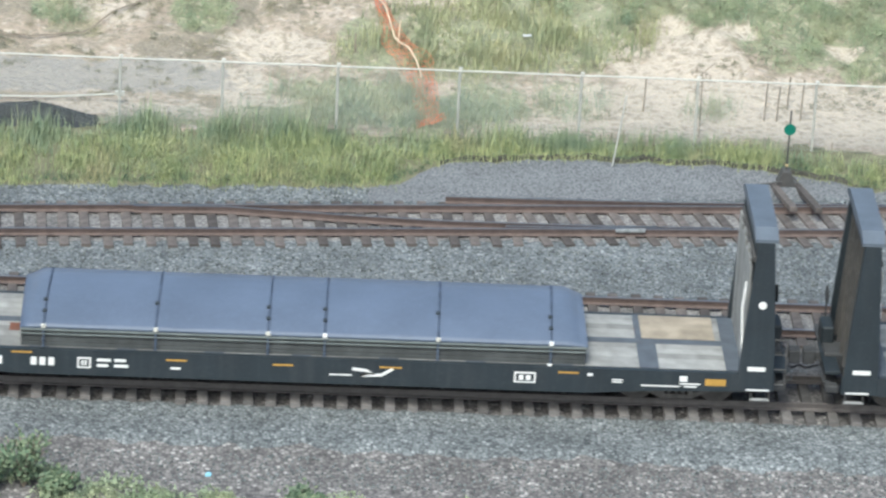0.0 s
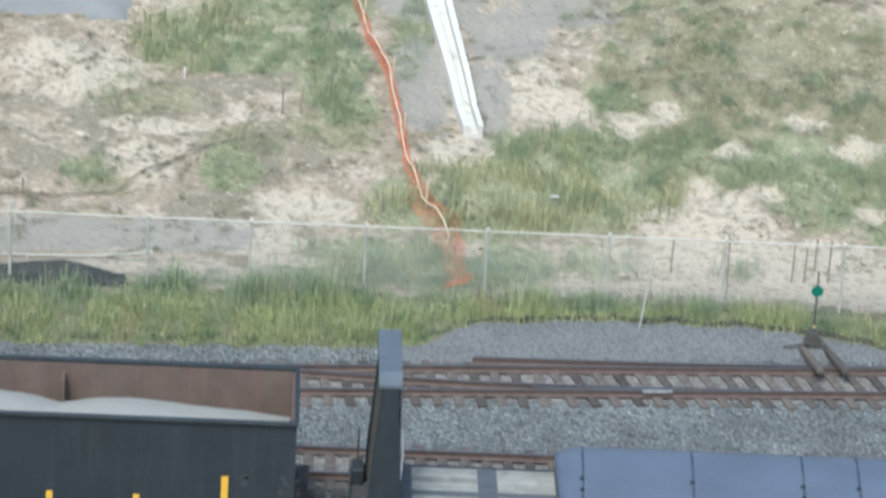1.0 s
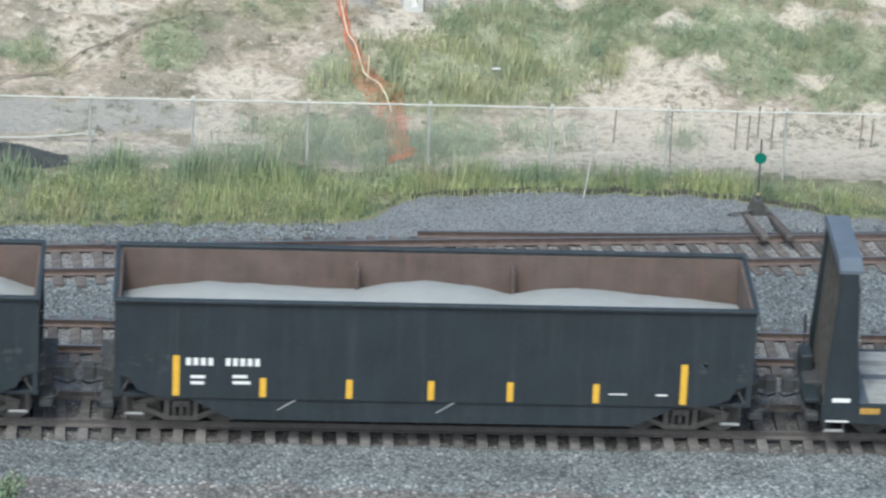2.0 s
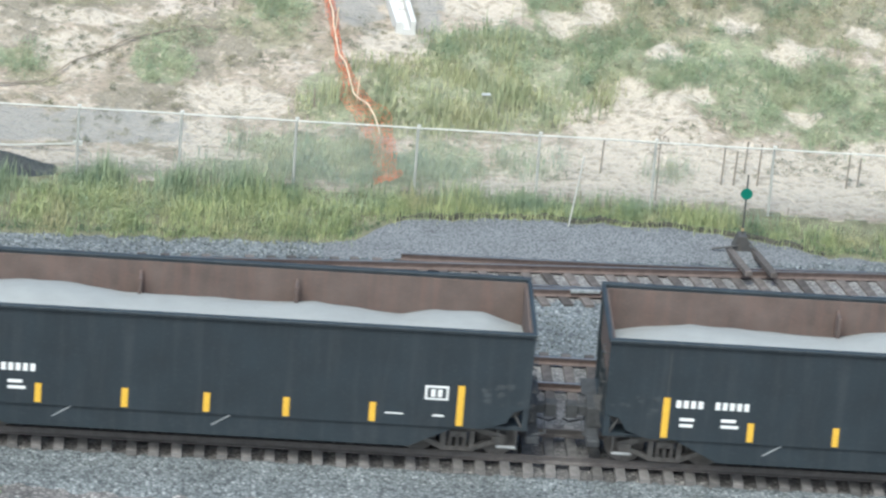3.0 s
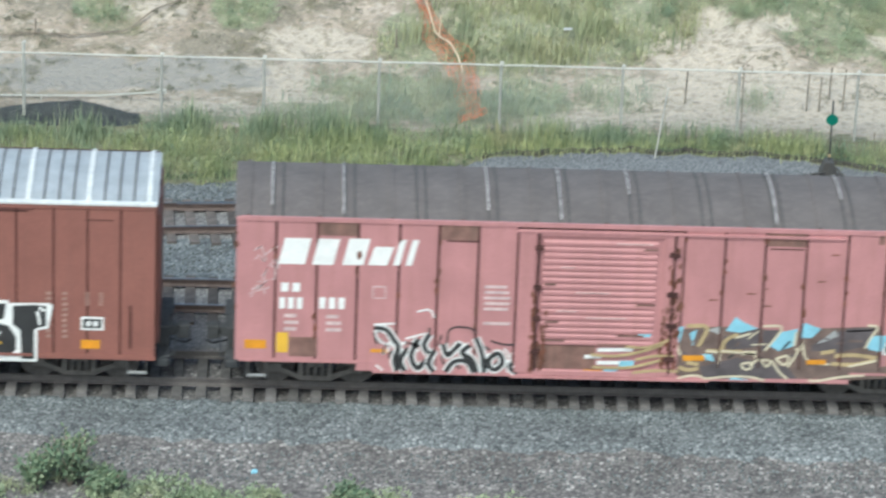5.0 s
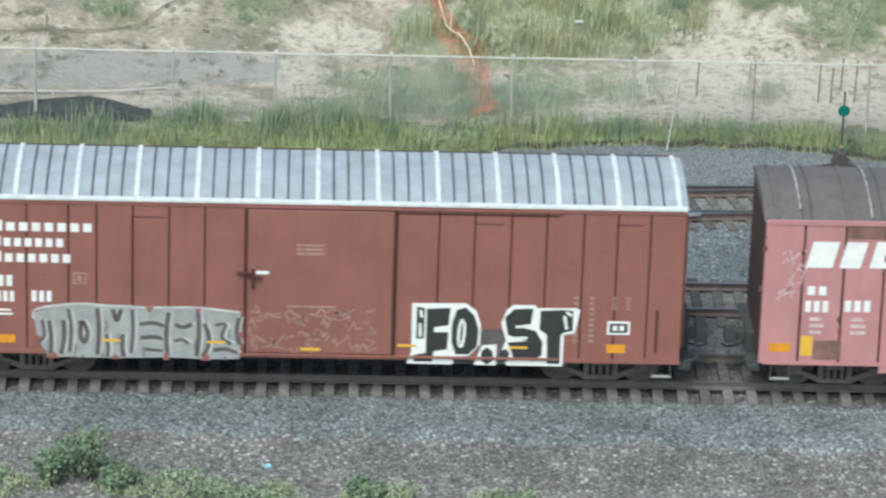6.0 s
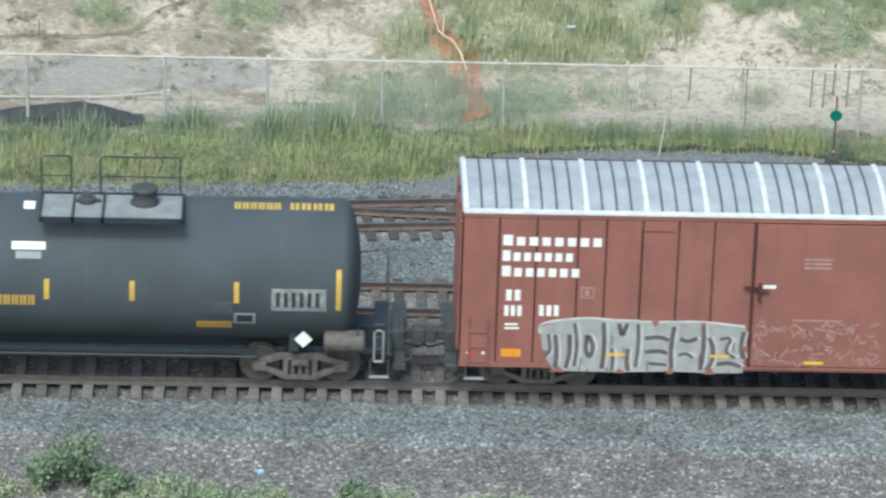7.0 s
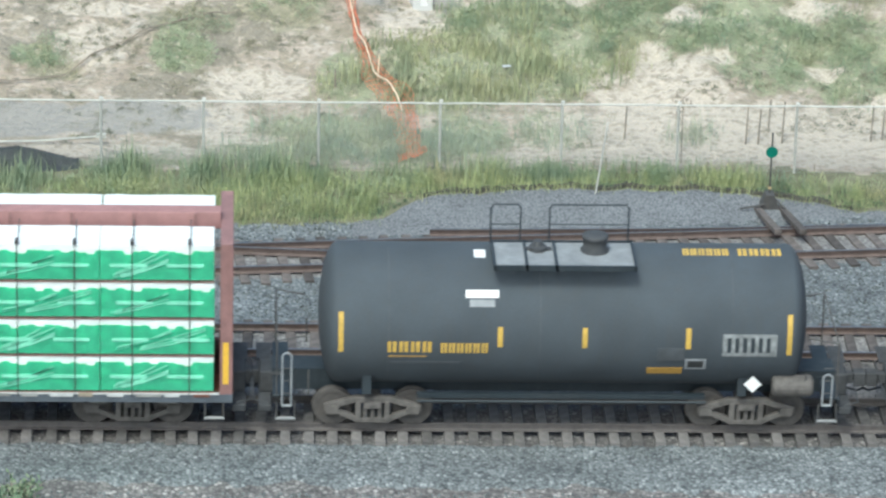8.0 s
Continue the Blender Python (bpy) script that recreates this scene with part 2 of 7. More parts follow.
M_GREY = plain("silver_spray_paint", (0.36, 0.36, 0.355), 0.55, spread=0.25, scale=4)
M_INK = plain("black_spray_paint", (0.035, 0.035, 0.036), 0.6, spread=0.3)
M_CYAN = plain("light_blue_spray_paint", (0.28, 0.56, 0.68), 0.6, spread=0.2)
M_TAN = plain("tan_spray_paint", (0.50, 0.38, 0.20), 0.6, spread=0.3)
M_ORANGENET = plain("orange_plastic_net", (0.80, 0.25, 0.13), 0.6, spread=0.2)
M_ROPE = plain("pale_rope", (0.75, 0.58, 0.42), 0.8)
M_WOOD = plain("grey_wood", (0.28, 0.23, 0.18), 0.9)
M_FABRIC = plain("black_silt_fabric", (0.085, 0.095, 0.105), 0.8, spread=0.3)
M_GREENSIGN = plain("green_target", (0.01, 0.16, 0.11), 0.4, spread=0.15)
M_REDMARK = plain("red_reflector", (0.65, 0.05, 0.04), 0.4)
M_GRATE = plain("grey_grating", (0.30, 0.31, 0.32), 0.7, spread=0.3)
M_CONCRETE = plain("pale_concrete", (0.60, 0.58, 0.55), 0.85, spread=0.12, scale=2)
M_WEED = leaf("yellow_green_weed", [(0.235, 0.285, 0.13), (0.32, 0.365, 0.175), (0.37, 0.405, 0.205), (0.285, 0.33, 0.155), (0.43, 0.44, 0.245), (0.335, 0.36, 0.19)], 0.6)
M_GRASS = leaf("dull_green_grass", [(0.235, 0.29, 0.18), (0.27, 0.32, 0.205), (0.305, 0.35, 0.225), (0.255, 0.305, 0.19)])
M_VEIL = leaf("grey_green_grass", [(0.29, 0.345, 0.25), (0.325, 0.375, 0.275), (0.36, 0.405, 0.30), (0.31, 0.36, 0.265)])
M_STRAW = leaf("yellowing_grass", [(0.30, 0.32, 0.185), (0.35, 0.365, 0.215), (0.39, 0.395, 0.24), (0.325, 0.35, 0.20), (0.43, 0.41, 0.26)])
M_TUFT = leaf("dark_dry_tuft", [(0.17, 0.165, 0.115), (0.215, 0.205, 0.145), (0.26, 0.245, 0.175), (0.19, 0.185, 0.125)])
M_SCRUB = leaf("olive_scrub", [(0.26, 0.25, 0.165), (0.31, 0.295, 0.195), (0.36, 0.335, 0.225), (0.28, 0.275, 0.18)])
M_BUSH = leaf("dark_green_leaf", [(0.08, 0.125, 0.075), (0.115, 0.165, 0.095), (0.155, 0.20, 0.12), (0.195, 0.23, 0.145)], 0.1)
M_VERGE = plain("weedy_soil", (0.19, 0.185, 0.115), 0.95, spread=0.45, scale=3)
M_PALEMARK = plain("worn_pale_pink_stencil", (0.66, 0.50, 0.49), 0.6, spread=0.35, scale=8)
M_PALEPINK = plain("pale_pink_spray_paint", (0.60, 0.42, 0.40), 0.6, spread=0.4)
M_PLY = plain("tan_plywood", (0.37, 0.31, 0.235), 0.85, spread=0.4, scale=2.5)
M_WHITEROOF = plain("chalky_white_roof_paint", (0.70, 0.70, 0.69), 0.7, spread=0.25, scale=5)
M_BARERIB = plain("worn_pale_rib", (0.50, 0.46, 0.45), 0.8, spread=0.6, scale=4)
M_TANWASH = plain("faded_pale_paint", (0.42, 0.26, 0.22), 0.8, spread=0.4, scale=6)
M_TANK = plain("satin_black_tank_paint", (0.060, 0.071, 0.082), 0.85, spread=0.25, scale=0.8, streak=0.25, dirt=(0.055, 0.055, 0.055))
M_PATCH = plain("dull_black_patch", (0.075, 0.082, 0.09), 0.8, spread=0.3, scale=4)
M_TANKMARK = plain("dull_yellow_reflective", (0.60, 0.39, 0.075), 0.6, spread=0.25, scale=6)
M_FADED = plain("faded_white_paint", (0.30, 0.31, 0.31), 0.8, spread=0.5, scale=8)
M_STRAP = plain("grey_blue_webbing", (0.125, 0.16, 0.235), 0.8)
M_BROWNFIELD = plain("faded_brown_spray_paint", (0.19, 0.13, 0.11), 0.7, spread=0.45, scale=3)
M_DARKPAINT = plain("dark_grey_spray_paint", (0.12, 0.10, 0.105), 0.65, spread=0.4, scale=3)
M_PALETAN = plain("pale_tan_spray_paint", (0.66, 0.58, 0.42), 0.6, spread=0.2)
M_DUST = plain("grey_dust", (0.05, 0.058, 0.064), 0.9)
M_CHORD = plain("dusty_red_chord", (0.36, 0.19, 0.18), 0.75, spread=0.25, streak=0.3, dirt=(0.22, 0.12, 0.11))
M_BULK = plain("dull_red_paint", (0.27, 0.145, 0.135), 0.65, spread=0.25, streak=0.3, dirt=(0.16, 0.08, 0.07))
M_MINT = plain("pale_green_print_and_glint", (0.30, 0.78, 0.54), 0.5)
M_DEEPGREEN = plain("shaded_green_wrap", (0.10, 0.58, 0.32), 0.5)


# ---- mesh tools ----
def mesh_object(name, bm, mat, smooth=False):
    me = bpy.data.meshes.new(name)
    bm.normal_update()
    bm.to_mesh(me)
    bm.free()
    for m in mat if isinstance(mat, (list, tuple)) else [mat]:
        me.materials.append(m)
    if smooth:
        me.shade_smooth()
    return new(name, me)


def part(name, bm, mat, parent, label="", smooth=False):
    ob = mesh_object(name, bm, mat, smooth)
    ob.parent = parent
    return tagged(ob, label) if label else ob


def raw(name, verts, faces, mat, parent=None):
    me = bpy.data.meshes.new(name)
    me.from_pydata([tuple(v) for v in verts], [], faces)
    me.materials.append(mat)
    ob = new(name, me)
    ob.parent = parent
    return ob


def share(name, source, parent, place):
    """Another piece on the same mesh."""
    ob = new(name, source.data)
    ob.parent, ob.matrix_basis = parent, place
    return ob


def box(bm, x0, x1, y0, y1, z0, z1, index=0):
    v = [bm.verts.new(p) for p in ((x0, y0, z0), (x1, y0, z0), (x1, y1, z0), (x0, y1, z0), (x0, y0, z1), (x1, y0, z1), (x1, y1, z1), (x0, y1, z1))]
    for q in ((3, 2, 1, 0), (4, 5, 6, 7), (0, 1, 5, 4), (1, 2, 6, 5), (2, 3, 7, 6), (3, 0, 4, 7)):
        f = bm.faces.new([v[i] for i in q])
        f.material_index = index
    return v


def bevelled(bm, width=0.012):
    bmesh.ops.bevel(bm, geom=bm.edges[:], offset=width, segments=1, affect="EDGES")
    return bm


def boxes(*rows, bevel=0.0):
    bm = bmesh.new()
    for r in rows:
        box(bm, *r)
    return bevelled(bm, bevel) if bevel else bm


def prism(bm, outline, y0, y1):
    """An outline in x and z, drawn out along y."""
    a, b = [bm.verts.new((x, y0, z)) for x, z in outline], [bm.verts.new((x, y1, z)) for x, z in outline]
    k = len(outline)
    bm.faces.new(a)
    bm.faces.new(b[::-1])
    for i in range(k):
        bm.faces.new((a[i], b[i], b[(i + 1) % k], a[(i + 1) % k]))
    bmesh.ops.recalc_face_normals(bm, faces=bm.faces[:])


def along(bm, outline, x0, x1):
    """An outline in y and z, drawn out along x."""
    a, b = [bm.verts.new((x0, y, z)) for y, z in outline], [bm.verts.new((x1, y, z)) for y, z in outline]
    k = len(outline)
    bm.faces.new(a)
    bm.faces.new(b[::-1])
    for i in range(k):
        bm.faces.new((a[i], b[i], b[(i + 1) % k], a[(i + 1) % k]))
    bmesh.ops.recalc_face_normals(bm, faces=bm.faces[:])


def rod(bm, a, b, r, seg=6):
    a, b = Vector(a), Vector(b)
    d = (b - a).normalized()
    s = d.orthogonal().normalized()
    t = d.cross(s)
    ring = [[bm.verts.new(p + (s * math.cos(k * math.tau / seg) + t * math.sin(k * math.tau / seg)) * r) for k in range(seg)] for p in (a, b)]
    for k in range(seg):
        bm.faces.new((ring[0][k], ring[0][(k + 1) % seg], ring[1][(k + 1) % seg], ring[1][k]))
    bm.faces.new(ring[0][::-1])
    bm.faces.new(ring[1])


def pipe(bm, points, r, seg=6):
    """One bent tube through points."""
    pts = [Vector(p) for p in points]
    rings, s = [], None
    for i, p in enumerate(pts):
        d = (pts[min(i + 1, len(pts) - 1)] - pts[max(i - 1, 0)]).normalized()
        s = d.orthogonal().normalized() if s is None else (s - d * s.dot(d)).normalized()
        t = d.cross(s)
        rings.append([bm.verts.new(p + (s * math.cos(k * math.tau / seg) + t * math.sin(k * math.tau / seg)) * r) for k in range(seg)])
    for a, b in zip(rings, rings[1:]):
        for k in range(seg):
            bm.faces.new((a[k], a[(k + 1) % seg], b[(k + 1) % seg], b[k]))
    bm.faces.new(rings[0][::-1])
    bm.faces.new(rings[-1])


def lathe(bm, profile, seg=32, axis="x"):
    """A profile of (along, radius) turned about the x or y axis."""
    rings = []
    for u, r in profile:
        ring = []
        for k in range(seg):
            a = k * math.tau / seg
            p = (u, r * math.cos(a), r * math.sin(a)) if axis == "x" else (r * math.cos(a), u, r * math.sin(a))
            ring.append(bm.verts.new(p))
        rings.append(ring)
    for p, q in zip(rings, rings[1:]):
        for k in range(seg):
            bm.faces.new((p[k], p[(k + 1) % seg], q[(k + 1) % seg], q[k]))
    bm.faces.new(rings[0][::-1])
    bm.faces.new(rings[-1])
    bmesh.ops.recalc_face_normals(bm, faces=bm.faces[:])


# ---- ground ----
PALE = [(14.2, 15.7, 2.6, 0.9), (18.5, 15.9, 3.4, 1.1), (14.4, 17.3, 0.8, 1.5), (22, 16.2, 2.5, 1.2), (9.0, 19.9, 0.9, 0.8), (4.8, 17.6, 1.5, 0.7), (-1.2, 22.4, 1.8, 1.2), (0.6, 19.0, 1.0, 0.8), (3.6, 15.9, 1.3, 0.4), (0.8, 20.4, 1.2, 0.35), (10.8, 22.4, 0.8, 1.2), (15.8, 17.4, 1.2, 1.2), (15.0, 14.9, 3.0, 0.7), (20.0, 14.9, 3.5, 0.7), (3.4, 16.4, 1.2, 0.5), (1.2, 14.75, 2.8, 0.4), (4.4, 15.4, 1.1, 0.35), (11.2, 14.5, 0.9, 0.4)]
HOLES = [(16.14, 20.2, 0.5, 0.6), (19.6, 20.7, 0.8, 0.4), (15.15, 18.7, 0.5, 0.6), (16.8, 18.7, 0.7, 0.3), (18.05, 21.5, 0.6, 0.4), (13.4, 21.4, 0.6, 0.5), (19.7, 18.4, 0.5, 0.3), (21.5, 21.4, 0.5, 0.4), (14.4, 21.7, 0.5, 0.5), (11.7, 21.8, 0.9, 0.6)]
PALE += HOLES
DAMP = [(-0.4, 20.6, 1.04, 0.72), (0.6, 21.1, 1.17, 0.72), (1.6, 21.6, 1.17, 0.72), (2.8, 22.1, 1.17, 0.54), (3.7, 22.3, 0.91, 0.48), (0.3, 22.0, 1.04, 0.48), (3.6, 19.2, 0.78, 1.08), (4.3, 20.3, 0.91, 0.48), (-0.7, 18.8, 0.59, 1.08), (3.0, 17.4, 0.78, 0.96), (-2.0, 18.9, 0.8, 0.6), (1.9, 17.2, 0.7, 0.35), (5.0, 19.4, 0.6, 0.5), (-2.6, 21.2, 0.9, 0.4)]
GREY = [(8.0, 22.5, 0.9, 2.0), (9.6, 22.0, 0.7, 1.6), (10.2, 24.5, 1.2, 1.2), (11.8, 25.8, 1.6, 0.9), (8.2, 25.8, 1.4, 1.2), (-1.5, 16.1, 2.6, 0.7), (1.8, 16.2, 2.0, 0.6), (-5, 16.1, 2.6, 0.8)]
# where plants grow on the bank: centre and half-widths
TALL = [(11.1, 18.5, 3.4, 1.5), (12.0, 19.2, 2.6, 1.1), (7.3, 17.8, 0.9, 1.0), (9.6, 17.3, 1.6, 0.8), (1.6, 23.9, 1.4, 1.1)]
GREEN = [(3.4, 23.5, 2.6, 0.9), (5.5, 22.7, 0.9, 1.7), (5.9, 21.4, 0.8, 0.8), (7.6, 24.0, 0.5, 1.5), (2.9, 18.8, 0.8, 0.9), (12.6, 20.1, 3.1, 0.8), (15.4, 19.8, 1.5, 1.3), (18.4, 19.3, 2.2, 1.7), (13.1, 21.8, 0.8, 0.9), (21, 18.5, 2.0, 1.5), (-0.9, 18.6, 0.6, 0.5), (4.5, 25.3, 2.4, 0.8)]
VEIL = [(0.8, 13.9, 0.9, 0.3), (6.9, 15.4, 2.1, 1.2), (5.0, 14.6, 1.4, 0.6), (10.2, 15.5, 1.1, 0.9), (12.5, 15.8, 0.9, 0.8), (2.4, 14.2, 1.6, 0.3), (16.0, 15.6, 0.5, 0.3), (9.0, 14.9, 1.0, 0.8)]
SCRUB = [(17.1, 23.7, 4.1, 3.2), (15.0, 22.3, 2.8, 2.0), (14.5, 25.5, 2.5, 1.5), (18, 21.5, 3.5, 1.2), (20.5, 23, 2.5, 2.5), (5.7, 20.6, 1.2, 1.0), (-0.4, 18.4, 0.8, 0.7), (0.6, 21.5, 1.7, 0.7), (3.2, 20.0, 1.2, 0.6)]


def ground_z(x, y):
    """Ditch side, track bed, verge and cut bank."""
    z = float(np.interp(y, (-140, -40, -12, -4.2, -2.7, 10.5, 12.5, 14.5, 16, 45, 70), (-1.5, -1.4, -1.2, -0.55, -0.33, -0.33, 0.06, 0.18, 0.4, 10.8, 12)))
    if y > 14.5:
        k = min(1.0, (y - 14.5) / 3)
        z += k * (0.22 * noise.noise((x * 0.33, y * 0.4, 1.0)) + 0.10 * noise.noise((x * 1.1, y * 1.2, 4.0)) + 0.05 * noise.noise((x * 3.1, y * 3.4, 8.0)))
        if y > 16.5:
            k = min(1.0, (y - 16.5) / 2) * (0.6 + 0.8 * max(0.0, min(1.0, (x - 9) / 6)))
            z += k * (0.16 * noise.noise((x * 1.3, y * 1.1, 14.0)) + 0.08 * noise.noise((x * 2.4, y * 2.2, 21.0)))
    elif y < -3.2:
        z += 0.05 * noise.noise((x * 0.9, y * 0.9, 2.0))
    return z


def verge(x):
    """The far edge of the ballast."""
    return float(np.interp(x, (-20, -2, 4, 7.3, 8.2, 8.9, 12, 16.5, 18.5, 20, 40), (10.6, 10.8, 11.1, 11.25, 11.6, 12.4, 12.85, 12.8, 12.3, 11.9, 11.6))) + 0.18 * noise.noise((x * 1.3, 0, 3)) + 0.12 * noise.noise((x * 3.7, 0, 6))


def far_near(x):
    return float(np.interp(x, (-60, -1.6, 9, 16, 20.4, 60), (2.9, 7.42, 8.36, 8.93, 9.32, 12.5)))


def make_ground():
    xs = [-900, -400, -160, -70, -35] + [-18 + 0.2 * i for i in range(256)] + [50, 90, 180, 420, 900]
    ys = [-500, -200, -140, -90, -60, -40, -25, -16] + [-12 + 0.3 * i for i in range(31)] + [-2.7 + 0.66 * i for i in range(1, 20)] + [10.2 + 0.16 * i for i in range(0, 165)] + [40, 50, 70, 120, 300, 1200]
    verts = [(x, y, ground_z(x, y)) for y in ys for x in xs]
    w = len(xs)
    faces = [(j * w + i, j * w + i + 1, (j + 1) * w + i + 1, (j + 1) * w + i) for j in range(len(ys) - 1) for i in range(w - 1)]
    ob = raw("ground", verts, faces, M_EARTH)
    ob.data.materials.append(M_GRIT)
    ob.data.materials.append(M_VERGE)
    for p in ob.data.polygons:
        y = p.center.y + 0.5 * noise.noise((p.center.x * 0.9, p.center.y, 3))
        p.material_index = 1 if y < 9 else 2 if y < 13.9 else 0
    for kind, group in (("pale", PALE), ("turf", TALL + GREEN + VEIL), ("dry", SCRUB), ("damp", DAMP), ("grey", GREY)):
        at = ob.data.attributes.new(kind, "FLOAT", "POINT")
        values = np.zeros(len(verts), "f")
        for i, (x, y, z) in enumerate(verts):
            if 14 < y < 34 and -14 < x < 30:
                near = min(((x - cx) / rx) ** 2 + ((y - cy) / ry) ** 2 for cx, cy, rx, ry in group)
                values[i] = max(0.0, min(0.58, 0.78 - 0.42 * near))
        at.data.foreach_set("value", values)
    ob.data.shade_smooth()
    tagged(ob, "pale sandy cut bank and brown grit beside the line", "ground", kind="structure")
    # ballast bed
    xs = [-150, -100, -60, -30] + [-16 + 0.16 * i for i in range(282)] + [45, 80, 150]
    verts, n = [], 96
    for x in xs:
        near, far = -3.05 - 0.02 * max(0, x) + 0.3 * noise.noise((x * 0.8, 5, 0)) + 0.22 * noise.noise((x * 3.1, 2, 0)), verge(x)
        for j in range(n + 1):
            y = near + (far - near) * j / n
            z = max(-0.27, ground_z(x, y) + 0.03)
            if y < -1.7:
                z = max(-0.27 - (-1.7 - y) * 0.19, ground_z(x, y) + 0.04)
            for c in (0.0, 3.93):
                if abs(abs(y - c) - 1.25) < 0.3 or abs(y - c) < 1.2:
                    z += 0.03
            if abs(y) < 1.27:
                z -= 0.09
            if y > 6.5 and abs(y - (8.25 + 0.08 * x)) < 1.3:
                z += 0.05
            edge = min(j, n - j)
            if edge == 0:
                z -= 0.06
            z += 0.030 * noise.noise((x * 2.3, y * 2.3, 7)) + 0.02 * noise.noise((x * 7, y * 7, 9))
            verts.append((x, y, z))
    faces = [(i * (n + 1) + j, (i + 1) * (n + 1) + j, (i + 1) * (n + 1) + j + 1, i * (n + 1) + j + 1) for i in range(len(xs) - 1) for j in range(n)]
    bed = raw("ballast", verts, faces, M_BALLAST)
    bed.data.materials.append(M_DIRTYSHADE)
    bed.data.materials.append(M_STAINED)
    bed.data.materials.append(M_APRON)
    for p in bed.data.polygons:
        y = p.center.y + 0.12 * noise.noise((p.center.x * 3, p.center.y * 3, 2))
        if -1.3 < p.center.y < 1.4 or 1.4 <= y < 3.1:
            p.material_index = 1
        elif p.center.x > 7.2 and y > far_near(p.center.x) + 2.25:
            p.material_index = 3
        elif 3.1 <= y < 4.9 or abs(y - far_near(p.center.x) - 0.72) < 0.95:
            p.material_index = 2
    bed.data.shade_smooth()
    tagged(bed, "grey crushed stone ballast under three railway tracks", "ballast", kind="structure")


make_ground()


def patch_sheet(name, outline, mat, lift, label, category):
    """A sheet laid on the bank inside a rough outline."""
    c = [sum(p[i] for p in outline) / len(outline) for i in (0, 1)]
    verts, faces, rings, k = [], [], 10, 48
    for r in range(rings + 1):
        for a in range(k):
            t = a / k * len(outline)
            p, q, f = outline[int(t)], outline[(int(t) + 1) % len(outline)], t % 1
            g = r / rings
            x, y = c[0] + (p[0] + (q[0] - p[0]) * f - c[0]) * g, c[1] + (p[1] + (q[1] - p[1]) * f - c[1]) * g
            if r == rings:
                x, y = x + 0.25 * noise.noise((x * 2, y * 2, 1)), y + 0.25 * noise.noise((x * 2, y * 2, 5))
            verts.append((x, y, ground_z(x, y) + (lift if r < rings else -0.05)))
    for r in range(rings):
        for a in range(k):
            b = (a + 1) % k
            faces.append((r * k + a, (r + 1) * k + a, (r + 1) * k + b, r * k + b))
    ob = raw(name, verts, faces, mat)
    ob.data.shade_smooth()
    return tagged(ob, label, category, kind="structure")


def make_lip():
    """The cut edge of the verge above the grit."""
    bm = bmesh.new()
    rings = []
    for i in range(120):
        x = 9.0 + 0.09 * i
        y, z = verge(x), ground_z(x, verge(x))
        h = 0.05 * min(1, i / 8, (119 - i) / 8) + 0.04 * noise.noise((x * 2.3, 1, 2))
        rings.append([bm.verts.new(q) for q in ((x, y - 0.06, z - 0.05), (x, y - 0.02 + 0.03 * noise.noise((x * 5, 2, 2)), z + 0.03 + h), (x, y + 0.14, z + 0.02 + h), (x, y + 0.4, z - 0.02))])
    for a, b in zip(rings, rings[1:]):
        for k in range(3):
            bm.faces.new((a[k], b[k], b[k + 1], a[k + 1]))
    bmesh.ops.recalc_face_normals(bm, faces=bm.faces[:])
    tagged(mesh_object("verge_lip", bm, M_SOIL), "crumbling soil edge between grit and verge, darkened as if in shade", "soil edge", kind="structure")


make_lip()
patch_sheet("asphalt_pad", [(-9, 24.4), (-3.5, 24.4), (0.0, 24.4), (0.2, 27), (0.2, 32), (-9, 32)], M_ASPHALT, 0.2, "worn grey asphalt pad on top of the bank", "pavement")



# ---- tracks ----
def rail_run(name, points, parent, top=True, steel=None):
    """A flat-bottomed rail swept along points (x, y), its running surface at height 0."""
    prof = [(-0.075, -0.17), (0.075, -0.17), (0.075, -0.155), (0.012, -0.13), (0.012, -0.04), (0.037, -0.03), (0.037, 0.0), (-0.037, 0.0), (-0.037, -0.03), (-0.012, -0.04), (-0.012, -0.13), (-0.075, -0.155)]
    bm = bmesh.new()
    rings = []
    for i, (x, y) in enumerate(points):
        a, b = points[max(0, i - 1)], points[min(len(points) - 1, i + 1)]
        d = Vector((b[0] - a[0], b[1] - a[1])).normalized()
        rings.append([bm.verts.new((x - d.y * u, y + d.x * u, v)) for u, v in prof])
    k = len(prof)
    for p, q in zip(rings, rings[1:]):
        for j in range(k):
            f = bm.faces.new((p[j], q[j], q[(j + 1) % k], p[(j + 1) % k]))
            f.material_index = 1 if top and j == 6 else 0
    bm.faces.new(rings[0])
    bm.faces.new(rings[-1][::-1])
    bmesh.ops.recalc_face_normals(bm, faces=bm.faces[:])
    return part(name, bm, [steel or M_RAIL, steel or M_RAILTOP], parent)


